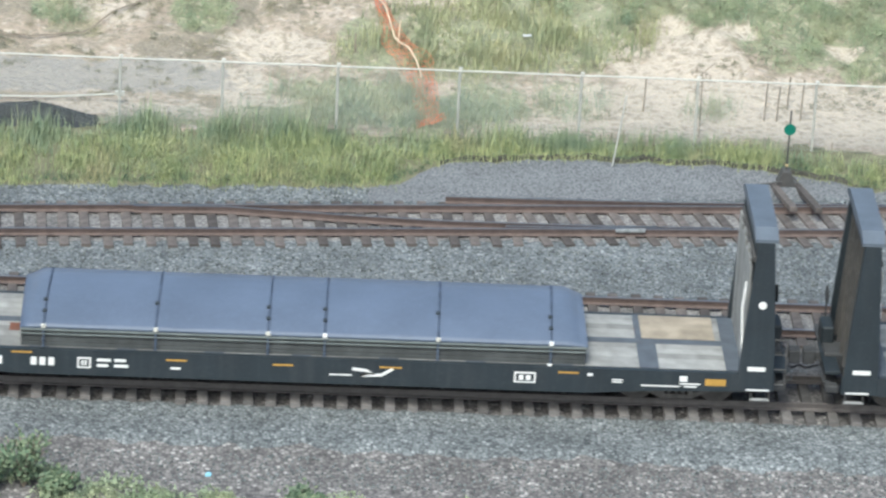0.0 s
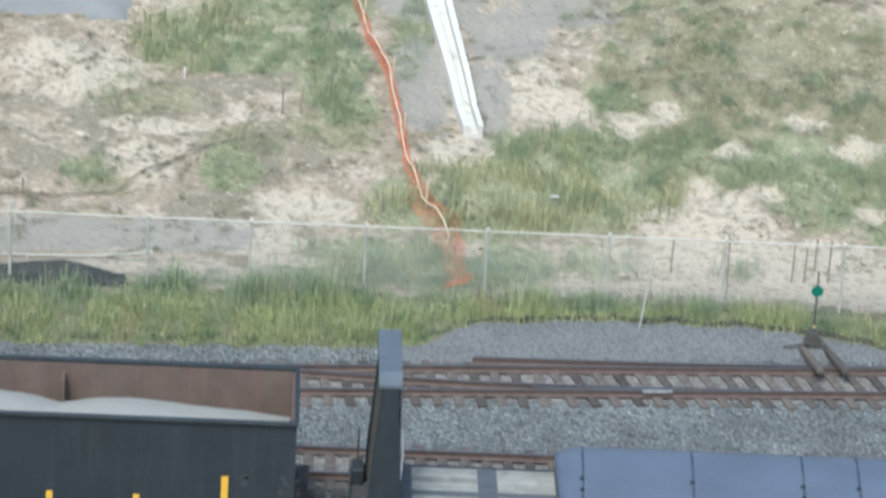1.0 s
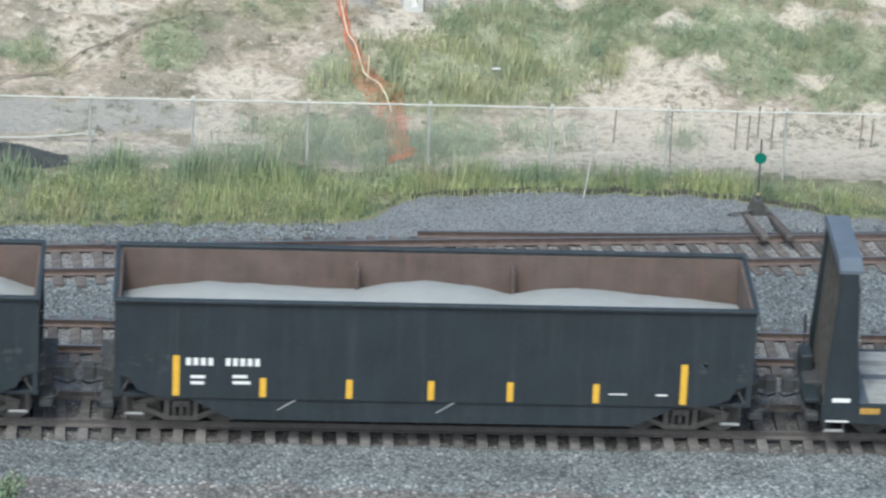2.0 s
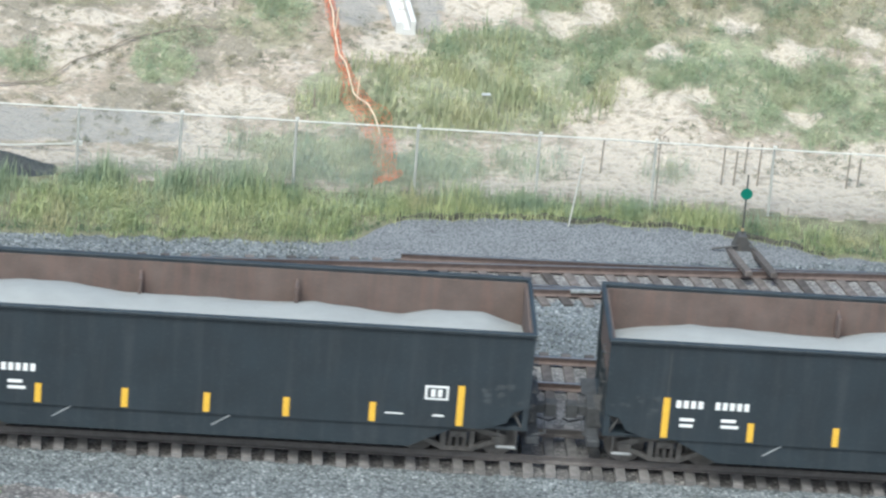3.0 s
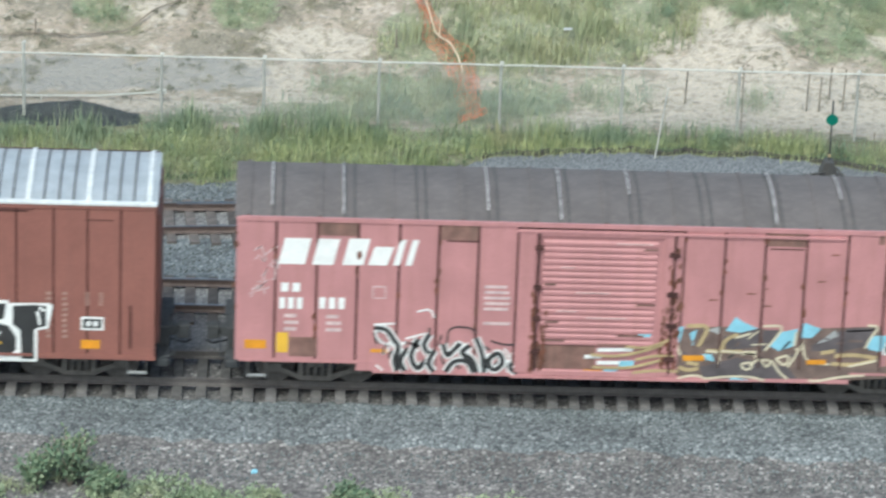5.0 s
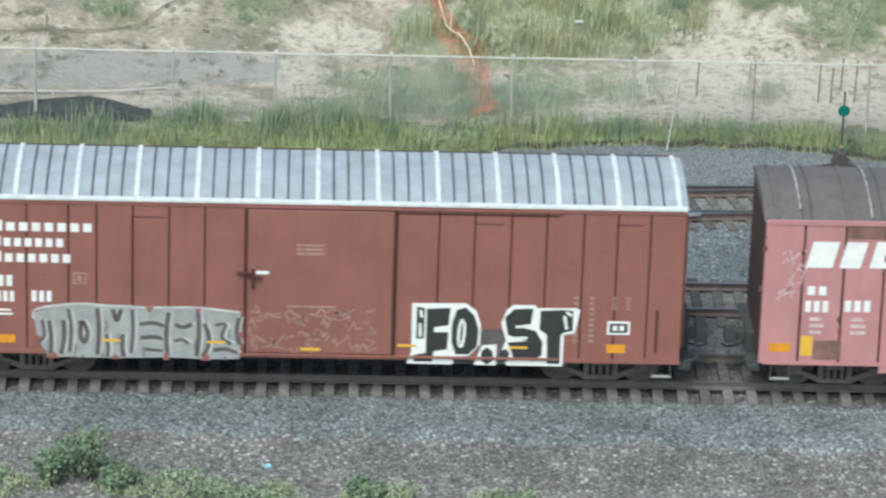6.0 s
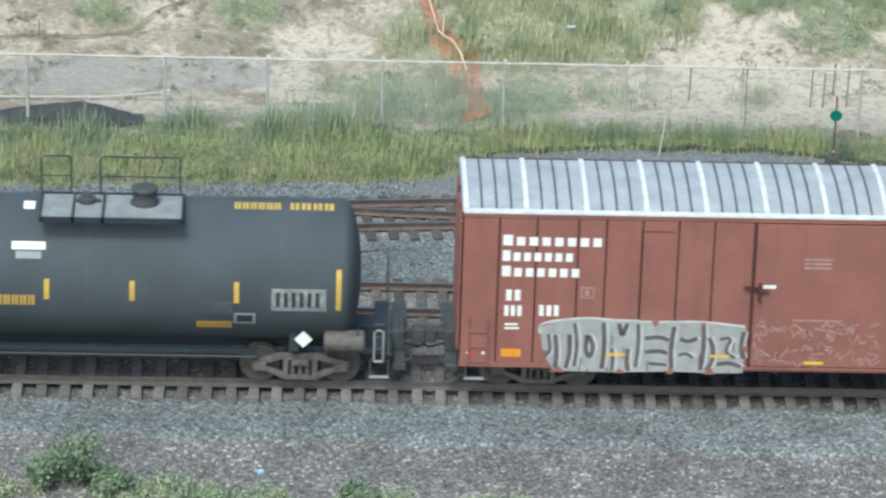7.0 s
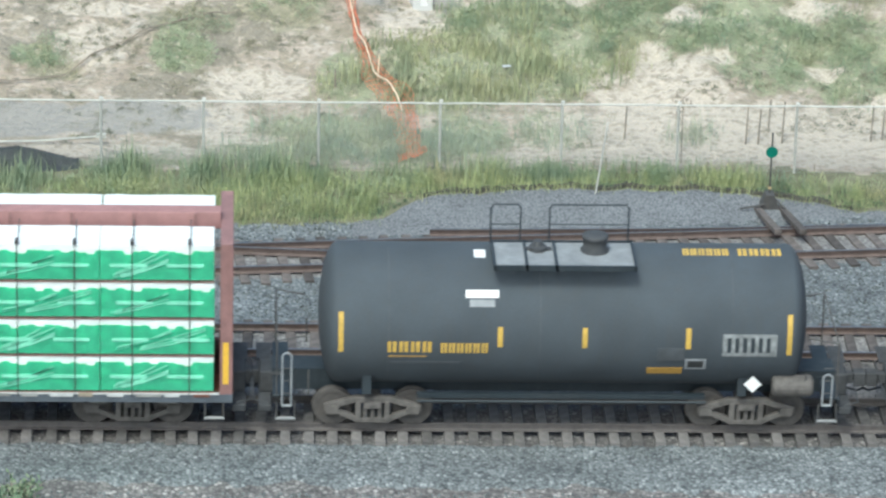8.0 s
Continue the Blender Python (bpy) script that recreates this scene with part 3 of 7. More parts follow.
def make_track(name, label, centre, rails_y, x0, x1, shift, wood=M_TIE, steel=None, half=1.3):
    track = tagged(new(name), label, "railway track", "tracks", kind="structure")
    tie = bmesh.new()
    along_y = [(-half, 1), (-0.80, 0), (0.80, 1), (half, None)]
    section = ((-0.115, -0.36), (0.115, -0.36), (0.115, -0.177), (0.103, -0.165), (-0.103, -0.165), (-0.115, -0.177))
    rings = [[tie.verts.new((u, y, v)) for u, v in section] for y, _ in along_y]
    for (_, index), p, q in zip(along_y, rings, rings[1:]):
        for k in range(6):
            tie.faces.new((p[k], p[(k + 1) % 6], q[(k + 1) % 6], q[k])).material_index = index
    for ring in (rings[0][::-1], rings[-1]):
        tie.faces.new(ring).material_index = 1
    bmesh.ops.recalc_face_normals(tie, faces=tie.faces[:])
    first = part("tie", tie, [M_OILYTIE if wood is M_DUSTYTIE else wood, wood], track)
    i, x = 0, x0
    rnd = random.Random(name)
    near = []
    while x < x1:
        near.append(x)
        x += 0.522 + rnd.uniform(-0.02, 0.02)
    for x in near:
        slope = math.atan((centre(x + 0.5) - centre(x - 0.5)))
        m = pose(x, centre(x) + rnd.uniform(-0.05, 0.05), rnd.uniform(-0.012, 0.012), 0, 0, math.degrees(slope) + rnd.uniform(-1.2, 1.2) + (shift if x > 11.2 else 0))
        if i == 0:
            first.matrix_basis = m
        else:
            share("tie", first, track, m)
        i += 1
    for side in (-0.7175, 0.7175):
        rail_run("rail", [(x, centre(x) + side) for x in rails_y], track, True, steel)
    return track


STRAIGHT = [-150, -60, -20, 20, 60, 150]
make_track("track_near", "railway track with worn rails under the train", lambda x: 0.0, STRAIGHT, -42, 58, 0, M_DUSTYTIE, M_NEARRAIL, 1.32)
make_track("track_middle", "empty railway track with dark ties", lambda x: 3.93, STRAIGHT, -42, 58, 0)
far_track = make_track("track_far", "rusty siding track with a turnout", lambda x: far_near(x) + 0.7175, [-40, -20] + [-8 + 2 * i for i in range(18)] + [60], -42, 58, 9)
rail_run("closure_rail", [(1.5, far_near(1.5) + 1.38), (3.7, 9.22), (6.5, 8.98), (9, 8.83), (13, 8.86), (16, 9.02)], far_track, True)
rail_run("guard_rail", [(9.1, 10.33), (12, 10.40), (15, 10.50), (20.5, 10.86), (27, 11.5)], far_track)
rail_run("point_rail", [(10.5, 8.65), (12.5, 8.72), (14.3, 8.9)], far_track)


# ---- fence ----
FENCE_Y, FENCE_TOP = 13.76, 2.0
POSTS = [-14.3, -11.3, -8.4, -5.4, -2.46, 0.98, 3.54, 6.42, 9.47, 12.53, 15.46, 18.45, 21.5, 24.5, 27.6]


def make_fence():
    fence = tagged(new("chain_link_fence"), "grey chain-link fence with a top rail along the verge", "fence")
    for x in POSTS:
        bm = bmesh.new()
        tall = 0.22 if x == -2.46 else 0.0
        rod(bm, (x, FENCE_Y + 0.04, -0.1), (x - 0.02, FENCE_Y + 0.04, FENCE_TOP + tall), 0.045 if tall else 0.034, 8)
        rod(bm, (x, FENCE_Y + 0.04, FENCE_TOP + tall), (x, FENCE_Y + 0.04, FENCE_TOP + tall + 0.04), 0.05, 8)
        part("post", bm, M_GALV, fence)
    bm = bmesh.new()
    pts = []
    for a, b in zip(POSTS, POSTS[1:]):
        for k in range(4):
            x = a + (b - a) * k / 4
            pts.append((x, FENCE_Y, FENCE_TOP - 0.03 + 0.02 * noise.noise((x, 3, 1))))
    pipe(bm, pts, 0.024, 6)
    part("top_rail", bm, M_GALV, fence)
    # woven wire: two families of slanting wires
    verts, faces = [], []
    w, h0, h1 = 0.0028, 0.16, FENCE_TOP - 0.04
    x = POSTS[0]
    while x < POSTS[-1]:
        for s in (-1, 1):
            a, b = (x, h0), (x + s * (h1 - h0), h1)
            k = len(verts)
            for (px, pz) in (a, b):
                verts += [(px - w, FENCE_Y - 0.02 + 0.004 * s, pz), (px + w, FENCE_Y - 0.02 + 0.004 * s, pz), (px, FENCE_Y - 0.015 + 0.004 * s, pz)]
            faces += [(k, k + 1, k + 4, k + 3), (k + 1, k + 2, k + 5, k + 4), (k + 2, k, k + 3, k + 5)]
        x += 0.075
    tagged(raw("chain_link_mesh", verts, faces, M_WIRE, fence), kind="stuff")


make_fence()


# ---- plants ----
def blades(name, spots, mat, label, height, width, seed, spread=0.12, per=7):
    """Tufts of bent blades at (x, y) spots."""
    rng = np.random.default_rng(seed)
    verts, faces = [], []
    for x, y in spots:
        tall = height * rng.uniform(0.45, 1.3) * max(0.3, 1 + 1.5 * noise.noise((x * 0.9, y * 0.8, 7.0)))
        for _ in range(per):
            bx, by = x + rng.normal(0, spread), y + rng.normal(0, spread)
            a, h, lean = rng.uniform(0, 6.283), tall * rng.uniform(0.5, 1.1), rng.uniform(0.05, 0.4)
            z = ground_z(bx, by) - 0.03
            cx, cy = math.cos(a), math.sin(a)
            w = width * rng.uniform(0.6, 1.4)
            k = len(verts)
            for f, g in ((0, 0.7), (0.55, 1.0), (1.0, 0.08)):
                ox, oy = cx * lean * h * f * f, cy * lean * h * f * f
                for s in (-1, 1):
                    verts.append((bx + ox - cy * w * g * s / 2, by + oy + cx * w * g * s / 2, z + h * f * (1 - 0.12 * lean * f)))
            faces += [(k, k + 1, k + 3, k + 2), (k + 2, k + 3, k + 5, k + 4)]
    return tagged(raw(name, verts, faces, mat), label, name.replace("_", " "), kind="stuff")


def clumps(name, spots, mat, label, radius, leaf, seed, per=16, tall=0.8):
    """Low leafy weeds: small leaves set at all angles in a loose dome."""
    rng = np.random.default_rng(seed)
    verts, faces = [], []
    for x, y in spots:
        r = radius * rng.uniform(0.5, 1.3)
        z = ground_z(x, y)
        for _ in range(per):
            d = rng.normal(size=3)
            d /= np.linalg.norm(d)
            f = r * rng.uniform(0.35, 1.0)
            p = np.array((x + d[0] * f, y + d[1] * f, z + abs(d[2]) * f * 2 * tall + 0.02))
            a, b = rng.normal(size=3), rng.normal(size=3)
            a[2] += 0.5
            a *= leaf * rng.uniform(0.6, 1.5) / np.linalg.norm(a)
            b = np.cross(a, b)
            b *= leaf * 0.42 / np.linalg.norm(b)
            k = len(verts)
            verts += [tuple(p - a), tuple(p + b), tuple(p + a), tuple(p - b)]
            faces.append((k, k + 1, k + 2, k + 3))
    return tagged(raw(name, verts, faces, mat), label, name.replace("_", " "), kind="stuff")


def bare(x, y):
    """Open sand among the scrub."""
    return any(((x - cx) / rx) ** 2 + ((y - cy) / ry) ** 2 < 0.9 + 0.5 * noise.noise((x * 3, y * 3, 17.0)) for cx, cy, rx, ry in HOLES)


def scatter(rng, patches, density):
    out = []
    for cx, cy, rx, ry in patches:
        for _ in range(int(density * rx * ry * 3.1)):
            r, a = math.sqrt(rng.random()), rng.random() * math.tau
            x, y = cx + rx * r * math.cos(a) * 1.1, cy + ry * r * math.sin(a) * 1.1
            if noise.noise((x * 0.8, y * 0.9, 6.0)) + 0.5 * noise.noise((x * 2.5, y * 2.5, 2.0)) > -0.12 - 0.35 * (1 - r) and not bare(x, y):
                out.append((x, y))
    return out


rng = np.random.default_rng(5)
blades("tall_grass", scatter(rng, TALL, 40), M_STRAW, "tall yellow-green grass on the bank", 0.36, 0.022, 1, 0.18, 8)
clumps("bank_weeds", scatter(rng, GREEN, 18), M_GRASS, "dull green weeds on the bank", 0.24, 0.026, 2, 40, 0.7)
blades("bank_grass", scatter(rng, GREEN, 9), M_GRASS, "dull green grass on the bank", 0.32, 0.02, 12, 0.18, 8)
blades("veil_grass", scatter(rng, VEIL, 40), M_VEIL, "soft grey-green grass behind the fence", 0.36, 0.015, 13, 0.22, 9)
clumps("veil_weeds", scatter(rng, VEIL, 14), M_VEIL, "grey-green weeds behind the fence", 0.28, 0.018, 3, 60, 0.8)
clumps("scrub", scatter(rng, SCRUB, 13), M_SCRUB, "dry olive scrub on the sandy bank", 0.24, 0.028, 4, 30, 0.6)
blades("scrub_grass", scatter(rng, SCRUB, 4), M_SCRUB, "dry olive grass on the sandy bank", 0.28, 0.02, 23, 0.2, 7)
clumps("bank_bushes", scatter(rng, GREEN, 2.4), M_GRASS, "rounded dull green bushes on the bank", 0.50, 0.028, 21, 260, 0.45)
clumps("scrub_bushes", scatter(rng, SCRUB, 1.3), M_GRASS, "rounded olive bushes on the bank", 0.42, 0.026, 22, 200, 0.45)
loose = [(x, y) for x, y in zip(rng.uniform(-6, 24, 5200), rng.uniform(15.0, 27, 5200)) if noise.noise((x * 0.5, y * 0.7, 9.0)) + 0.8 * noise.noise((x * 1.7, y * 3.0, 3.0)) > (0.08 if x < 6.5 else 0.2) and not bare(x, y)]
clumps("loose_tuft", loose, M_TUFT, "scattered dry tufts on the sand", 0.20, 0.026, 6, 30, 0.3)
verge_spots, verge_low, verge_front = [], [], []
for _ in range(11000):
    x = rng.uniform(-14, 30)
    if x < 8.5:
        y = verge(x) + rng.beta(1.0, 1.15) * (13.7 - verge(x))
    else:
        y = verge(x) + 0.1 + rng.beta(1.0, 2.6) * 1.2
        if rng.random() < 0.45 - noise.noise((x * 0.7, 4, 4)):
            continue
    lush = noise.noise((x * 0.9, y * 1.1, 4.0)) + 0.6 * noise.noise((x * 2.7, y * 2.7, 1.0))
    if lush > rng.uniform(-0.5, 0.45):
        deep = (y - verge(x)) / max(0.6, 13.7 - verge(x)) + 0.35 * noise.noise((x * 0.6, y * 0.5, 12.0))
        if y - verge(x) < 0.35:
            verge_front.append((x, y - 0.1 * rng.random()))
        elif deep > 0.62:
            if x > 0.5 or y < 13.1:
                verge_low.append((x, y))
        else:
            verge_spots.append((x, y))
blades("verge_grass", verge_spots, M_WEED, "tall yellow-green grass along the fence", 0.36, 0.016, 7, 0.22, 9)
blades("verge_herbs", verge_low, M_GRASS, "tall dull green weeds at the foot of the fence", 0.44, 0.018, 14, 0.2, 10)
blades("verge_front", verge_front, M_WEED, "low yellow-green grass at the ballast edge", 0.24, 0.016, 15, 0.16, 9)
clumps("verge_leaves", verge_spots[::2], M_WEED, "small leafy yellow-green weeds along the fence", 0.28, 0.024, 16, 34, 0.8)
clumps("verge_brush", verge_low[::2] + verge_spots[::7], M_GRASS, "small leafy green weeds at the foot of the fence", 0.30, 0.025, 25, 40, 0.9)
# dark stalks added to imitate the shaded gaps between clumps
blades("verge_shade", verge_low[::5] + verge_spots[::9], M_BUSH, "dark green stalks standing in for shade among the verge grass", 0.34, 0.02, 26, 0.14, 9)
under = [(x, verge(x) + 0.05 + rng.uniform(0, 0.25)) for x in rng.uniform(-14, 30, 900)]
clumps("verge_edge", under, M_BUSH, "low dark weeds at the ballast edge", 0.12, 0.03, 8, 12, 0.5)
NEARBUSH = [(-0.5, -4.9, 1.0, 0.6), (1.4, -5.2, 1.5, 0.45), (3.3, -5.5, 1.2, 0.4), (6.2, -5.5, 1.0, 0.35), (8.7, -5.6, 0.7, 0.25), (-4, -5.0, 2.5, 0.8)]
clumps("near_weeds", scatter(rng, NEARBUSH, 80), M_GRASS, "grey-green weeds on the near slope", 0.2, 0.05, 9, 14)


def make_bush(x, y, height, wide, seed, label):
    bush = tagged(new("bush"), label, "bush", "near bushes")
    rnd = random.Random(seed)
    stems, leaves = bmesh.new(), bmesh.new()
    z0 = ground_z(x, y)
    for _ in range(26):
        a, h = rnd.uniform(0, math.tau), height * rnd.uniform(0.6, 1)
        tip = Vector((wide * rnd.uniform(0.2, 0.9) * math.cos(a), wide * rnd.uniform(0.2, 0.9) * math.sin(a), h))
        mid = tip * 0.5 + Vector((0, 0, h * 0.15))
        pipe(stems, [(0, 0, -0.05), mid, tip], 0.012, 4)
        for k in range(34):
            f = rnd.uniform(0.2, 1.0)
            p = (mid * (f / 0.5) if f < 0.5 else mid + (tip - mid) * (f - 0.5) / 0.5) + Vector((rnd.gauss(0, 0.07), rnd.gauss(0, 0.07), rnd.gauss(0, 0.06)))
            d = Vector((rnd.gauss(0, 1), rnd.gauss(0, 1), rnd.gauss(0.3, 0.6))).normalized()
            s = d.orthogonal().normalized() * rnd.uniform(0.025, 0.045)
            l = d * rnd.uniform(0.08, 0.15)
            leaves.faces.new([leaves.verts.new(q) for q in (p, p + l * 0.5 + s, p + l, p + l * 0.5 - s)])
    part("stem", stems, M_WOOD, bush)
    part("leaves", leaves, M_BUSH, bush)
    bush.matrix_basis = pose(x, y, z0)


make_bush(-0.35, -4.95, 1.2, 0.75, 1, "leafy dark green bush on the near slope")
make_bush(-1.05, -5.05, 0.75, 0.6, 3, "broad dark green bush on the near slope")
make_bush(0.35, -5.2, 0.5, 0.5, 2, "small leafy green bush on the near slope")
make_bush(5.7, -5.5, 0.4, 0.5, 4, "low green bush on the near slope")


# ---- loose ballast stones ----
def make_stones():
    rng = np.random.default_rng(17)
    n = 30000
    xs, ys = rng.uniform(-6, 26, n), rng.uniform(-4.6, 12.5, n)
    verts, faces = [], []
    base = np.array([(1, 0, 0), (-1, 0, 0), (0, 1, 0), (0, -1, 0), (0, 0, 1), (0, 0, -1)], float)
    tri = [(0, 2, 4), (2, 1, 4), (1, 3, 4), (3, 0, 4), (2, 0, 5), (1, 2, 5), (3, 1, 5), (0, 3, 5)]
    for x, y in zip(xs, ys):
        if y > verge(x) - 0.1 or x > 7.2 and y > far_near(x) + 2.2 or -1.45 < y < 3.1 or abs(y - 3.93) < 0.85:
            continue
        z = max(-0.27, ground_z(x, y) + 0.03) if y > -1.7 else -0.27 - (-1.7 - y) * 0.19
        if y < -3.4:
            z = ground_z(x, y)
        s = rng.uniform(0.022, 0.05)
        q = base * rng.uniform(0.6, 1.2, (6, 3)) * s @ np.linalg.qr(rng.normal(size=(3, 3)))[0] + (x, y, z + 0.012)
        k = len(verts)
        verts += [tuple(v) for v in q]
        faces += [tuple(k + i for i in t) for t in tri]
    tagged(raw("ballast_stones", verts, faces, M_STONE), "loose angular grey ballast stones", "stones", kind="stuff")


make_stones()


# ---- things on the bank ----
def make_orange_net():
    net = tagged(new("orange_net"), "crumpled orange plastic net fence trailing down the bank", "net fence")
    path = [(6.0, 26.8), (6.12, 25.7), (6.5, 23.9), (7.0, 22.8), (7.33, 20.8), (7.55, 19.1), (7.95, 17.85), (8.5, 16.8), (8.7, 16.0), (8.75, 14.5), (8.80, 14.1)]
    fine = []
    for (a, b), (c, d) in zip(path, path[1:]):
        for k in range(12):
            f = k / 12
            fine.append((a + (c - a) * f, b + (d - b) * f))
    bm = bmesh.new()
    rnd = random.Random(2)
    n = len(fine)
    for s in range(11):
        off = (s - 5) / 5
        pts = []
        for i, (x, y) in enumerate(fine):
            f = i / n
            w = float(np.interp(y, (14.1, 14.5, 16.0, 17.0, 17.9, 18.6, 20, 27), (0.36, 0.28, 0.30, 0.42, 0.34, 0.13, 0.09, 0.10))) + 0.06 * noise.noise((f * 14, s * 0.7, 1))
            up = 0.06 + (0.3 * max(0, f - 0.55) + 0.12) * (0.5 + 0.5 * noise.noise((f * 11, s * 1.3, 7))) * (1 + off)
            pts.append((x + off * w + 0.05 * noise.noise((f * 40, s, 3)), y, ground_z(x, y) + max(0.03, up)))
        for a, b in zip(pts, pts[1:]):
            rod(bm, a, b, 0.007, 3)
        if s:
            for i in range(0, n, 2):
                rod(bm, pts[i], last[i], 0.006, 3)
        last = pts
    part("netting", bm, M_ORANGENET, net)
    bm = bmesh.new()
    pts = [(x + 0.08 * noise.noise((i * 0.1, 1, 1)) - 0.04, y - 0.05, ground_z(x, y) + 0.34 + 0.1 * noise.noise((i * 0.13, 4, 1))) for i, (x, y) in enumerate(fine[:-26])]
    pipe(bm, pts, 0.022, 5)
    part("edge_cord", bm, M_ROPE, net, "pale cord along the net's edge")
    for x, y in ((6.3, 24.6), (7.1, 22.4), (7.4, 20.3), (8.0, 17.8)):
        bm = bmesh.new()
        rod(bm, (x, y, ground_z(x, y) - 0.1), (x + 0.05, y, ground_z(x, y) + 0.75), 0.02, 5)
        part("stake", bm, M_ROPE, net)


make_orange_net()


def make_chute():
    chute = tagged(new("drain_flume"), "white half-round drain flume running down the bank", "drain flume")
    n = 9
    for i in range(n):
        y0, y1 = 20.55 + i * 0.92, 20.55 + (i + 1) * 0.92 - 0.025
        bm = bmesh.new()
        for a, b in ((0.0, 0.18), (0.18, 0.42), (0.42, 0.56)):
            rows = []
            for y in (y0, y1):
                x = 9.0 - (y - 20.55) * 0.205
                wide = 0.52 + (y - 20.55) * 0.035
                z = ground_z(9, y)
                hgt = 0.30 if a == 0.0 else 0.10 if a < 0.4 else 0.34
                rows.append([(x + a / 0.56 * wide, y, z - 0.1), (x + b / 0.56 * wide, y, z - 0.1), (x + b / 0.56 * wide, y, z + hgt), (x + a / 0.56 * wide, y, z + hgt)])
            v = [[bm.verts.new(p) for p in r] for r in rows]
            for j in range(4):
                bm.faces.new((v[0][j], v[0][(j + 1) % 4], v[1][(j + 1) % 4], v[1][j]))
            bm.faces.new(v[0][::-1])
            bm.faces.new(v[1])
        bmesh.ops.recalc_face_normals(bm, faces=bm.faces[:])
        part("section", bm, M_CONCRETE, chute)


make_chute()


def make_cable():
    bm = bmesh.new()
    pts = [(-6.5, 17.3), (-2.4, 17.54), (-0.9, 17.55), (-0.2, 17.75), (1.3, 18.94), (2.4, 19.5), (3.35, 19.92), (4.6, 20.3)]
    fine = [(a[0] + (b[0] - a[0]) * k / 10, a[1] + (b[1] - a[1]) * k / 10) for a, b in zip(pts, pts[1:]) for k in range(10)]
    pipe(bm, [(x, y, max(ground_z(x + dx, y + dy) for dx in (-0.15, 0, 0.15) for dy in (-0.15, 0, 0.15)) + 0.05) for x, y in fine], 0.022, 6)
    ob = mesh_object("hose", bm, M_WOOD)
    tagged(ob, "weathered brown hose lying across the sandy bank", "hose")


make_cable()


def make_stake(x, y, height, lean, mat, label, thick=0.022):
    bm = bmesh.new()
    z = ground_z(x, y)
    rod(bm, (x, y, z - 0.1), (x + lean, y, z + height), thick, 6)
    tagged(mesh_object("stake", bm, mat), label, "stake", "stakes")


for x, y, h, lean, m in ((1.57, 22.44, 0.3, 0.0, M_WHITE), (4.21, 21.06, 0.75, 0, M_WOOD), (4.69, 21.09, 0.6, 0.02, M_WOOD), (-2.4, 17.6, 0.45, 0, M_WOOD), (6.9, 17.4, 0.5, 0, M_WOOD)):
    make_stake(x, y, h, lean, m, "short marker stake in the sandy bank")
make_stake(13.3, 12.45, 1.95, 0.25, M_GALV, "thin grey pole leaning beside the fence", 0.02)
for x, y, h in ((14.28, 15.6, 0.95), (17.36, 15.3, 1.1), (17.68, 15.3, 0.95), (18.3, 15.4, 1.15), (18.0, 15.9, 0.9), (20.6, 15.5, 1.0), (20.9, 15.6, 0.8)):
    make_stake(x, y, h, 0.03, M_WOOD, "weathered stake behind the fence")

# dry stalks and thin canes in the verge before the fence
for i, (x, y) in enumerate(((12.81, 13.5), (13.06, 13.5), (13.31, 13.5), (13.67, 13.55), (14.1, 13.6), (14.4, 13.62), (16.24, 13.5), (16.82, 13.3), (17.01, 13.4), (10.4, 13.5), (18.9, 13.4))):
    make_stake(x, y, 0.34 + 0.05 * (i % 4), 0.03 * (i % 3 - 1), M_WOOD, "thin dry cane in the verge grass", 0.014)

# litter: a blue scrap in the grit, a pale board on the grass, a bright bar on the siding rail
bm = bmesh.new()
x0, y0 = 3.58, -4.25
prism(bm, [(x0 - 0.07, -0.02), (x0 + 0.06, 0.0), (x0 + 0.08, 0.04), (x0, 0.07), (x0 - 0.06, 0.04)], y0 - 0.06, y0 + 0.06)
scrap = tagged(mesh_object("plastic_scrap", bevelled(bm, 0.015), M_CYAN), "crumpled light-blue plastic scrap on the grit", "litter")
scrap.location.z = ground_z(x0, y0)
board = tagged(mesh_object("board_scrap", boxes((-0.12, 0.12, -0.04, 0.04, -0.015, 0.015), bevel=0.006), M_STEP), "short pale board lying on tall grass", "board")
board.matrix_basis = pose(11.35, 17.86, ground_z(11.35, 17.86) + 0.30, 12, 0, 8)
bar = boxes((0, 0.72, -0.05, 0.05, -0.06, 0.012), bevel=0.008)
tagged(mesh_object("joint_bar", bar, M_FADED), "pale worn joint bar on the rusty siding rail", "joint bar").matrix_basis = pose(13.18, far_near(13.5) - 0.06, 0.0, 0, 0, math.degrees(math.atan(0.08)))

# thorny dry shrub at the top of a post
bm = bmesh.new()
rnd = random.Random(6)
for _ in range(26):
    a = Vector((15.6 + rnd.gauss(0, 0.12), 14.3, 1.75 + rnd.gauss(0, 0.15)))
    rod(bm, a, a + Vector((rnd.gauss(0, 0.12), 0, rnd.gauss(0, 0.12))), 0.012, 4)
rod(bm, (15.62, 14.3, 0.1), (15.6, 14.3, 1.9), 0.015, 5)
tagged(mesh_object("dead_shrub", bm, M_WOOD), "small dead shrub tangled behind the fence", "shrub")


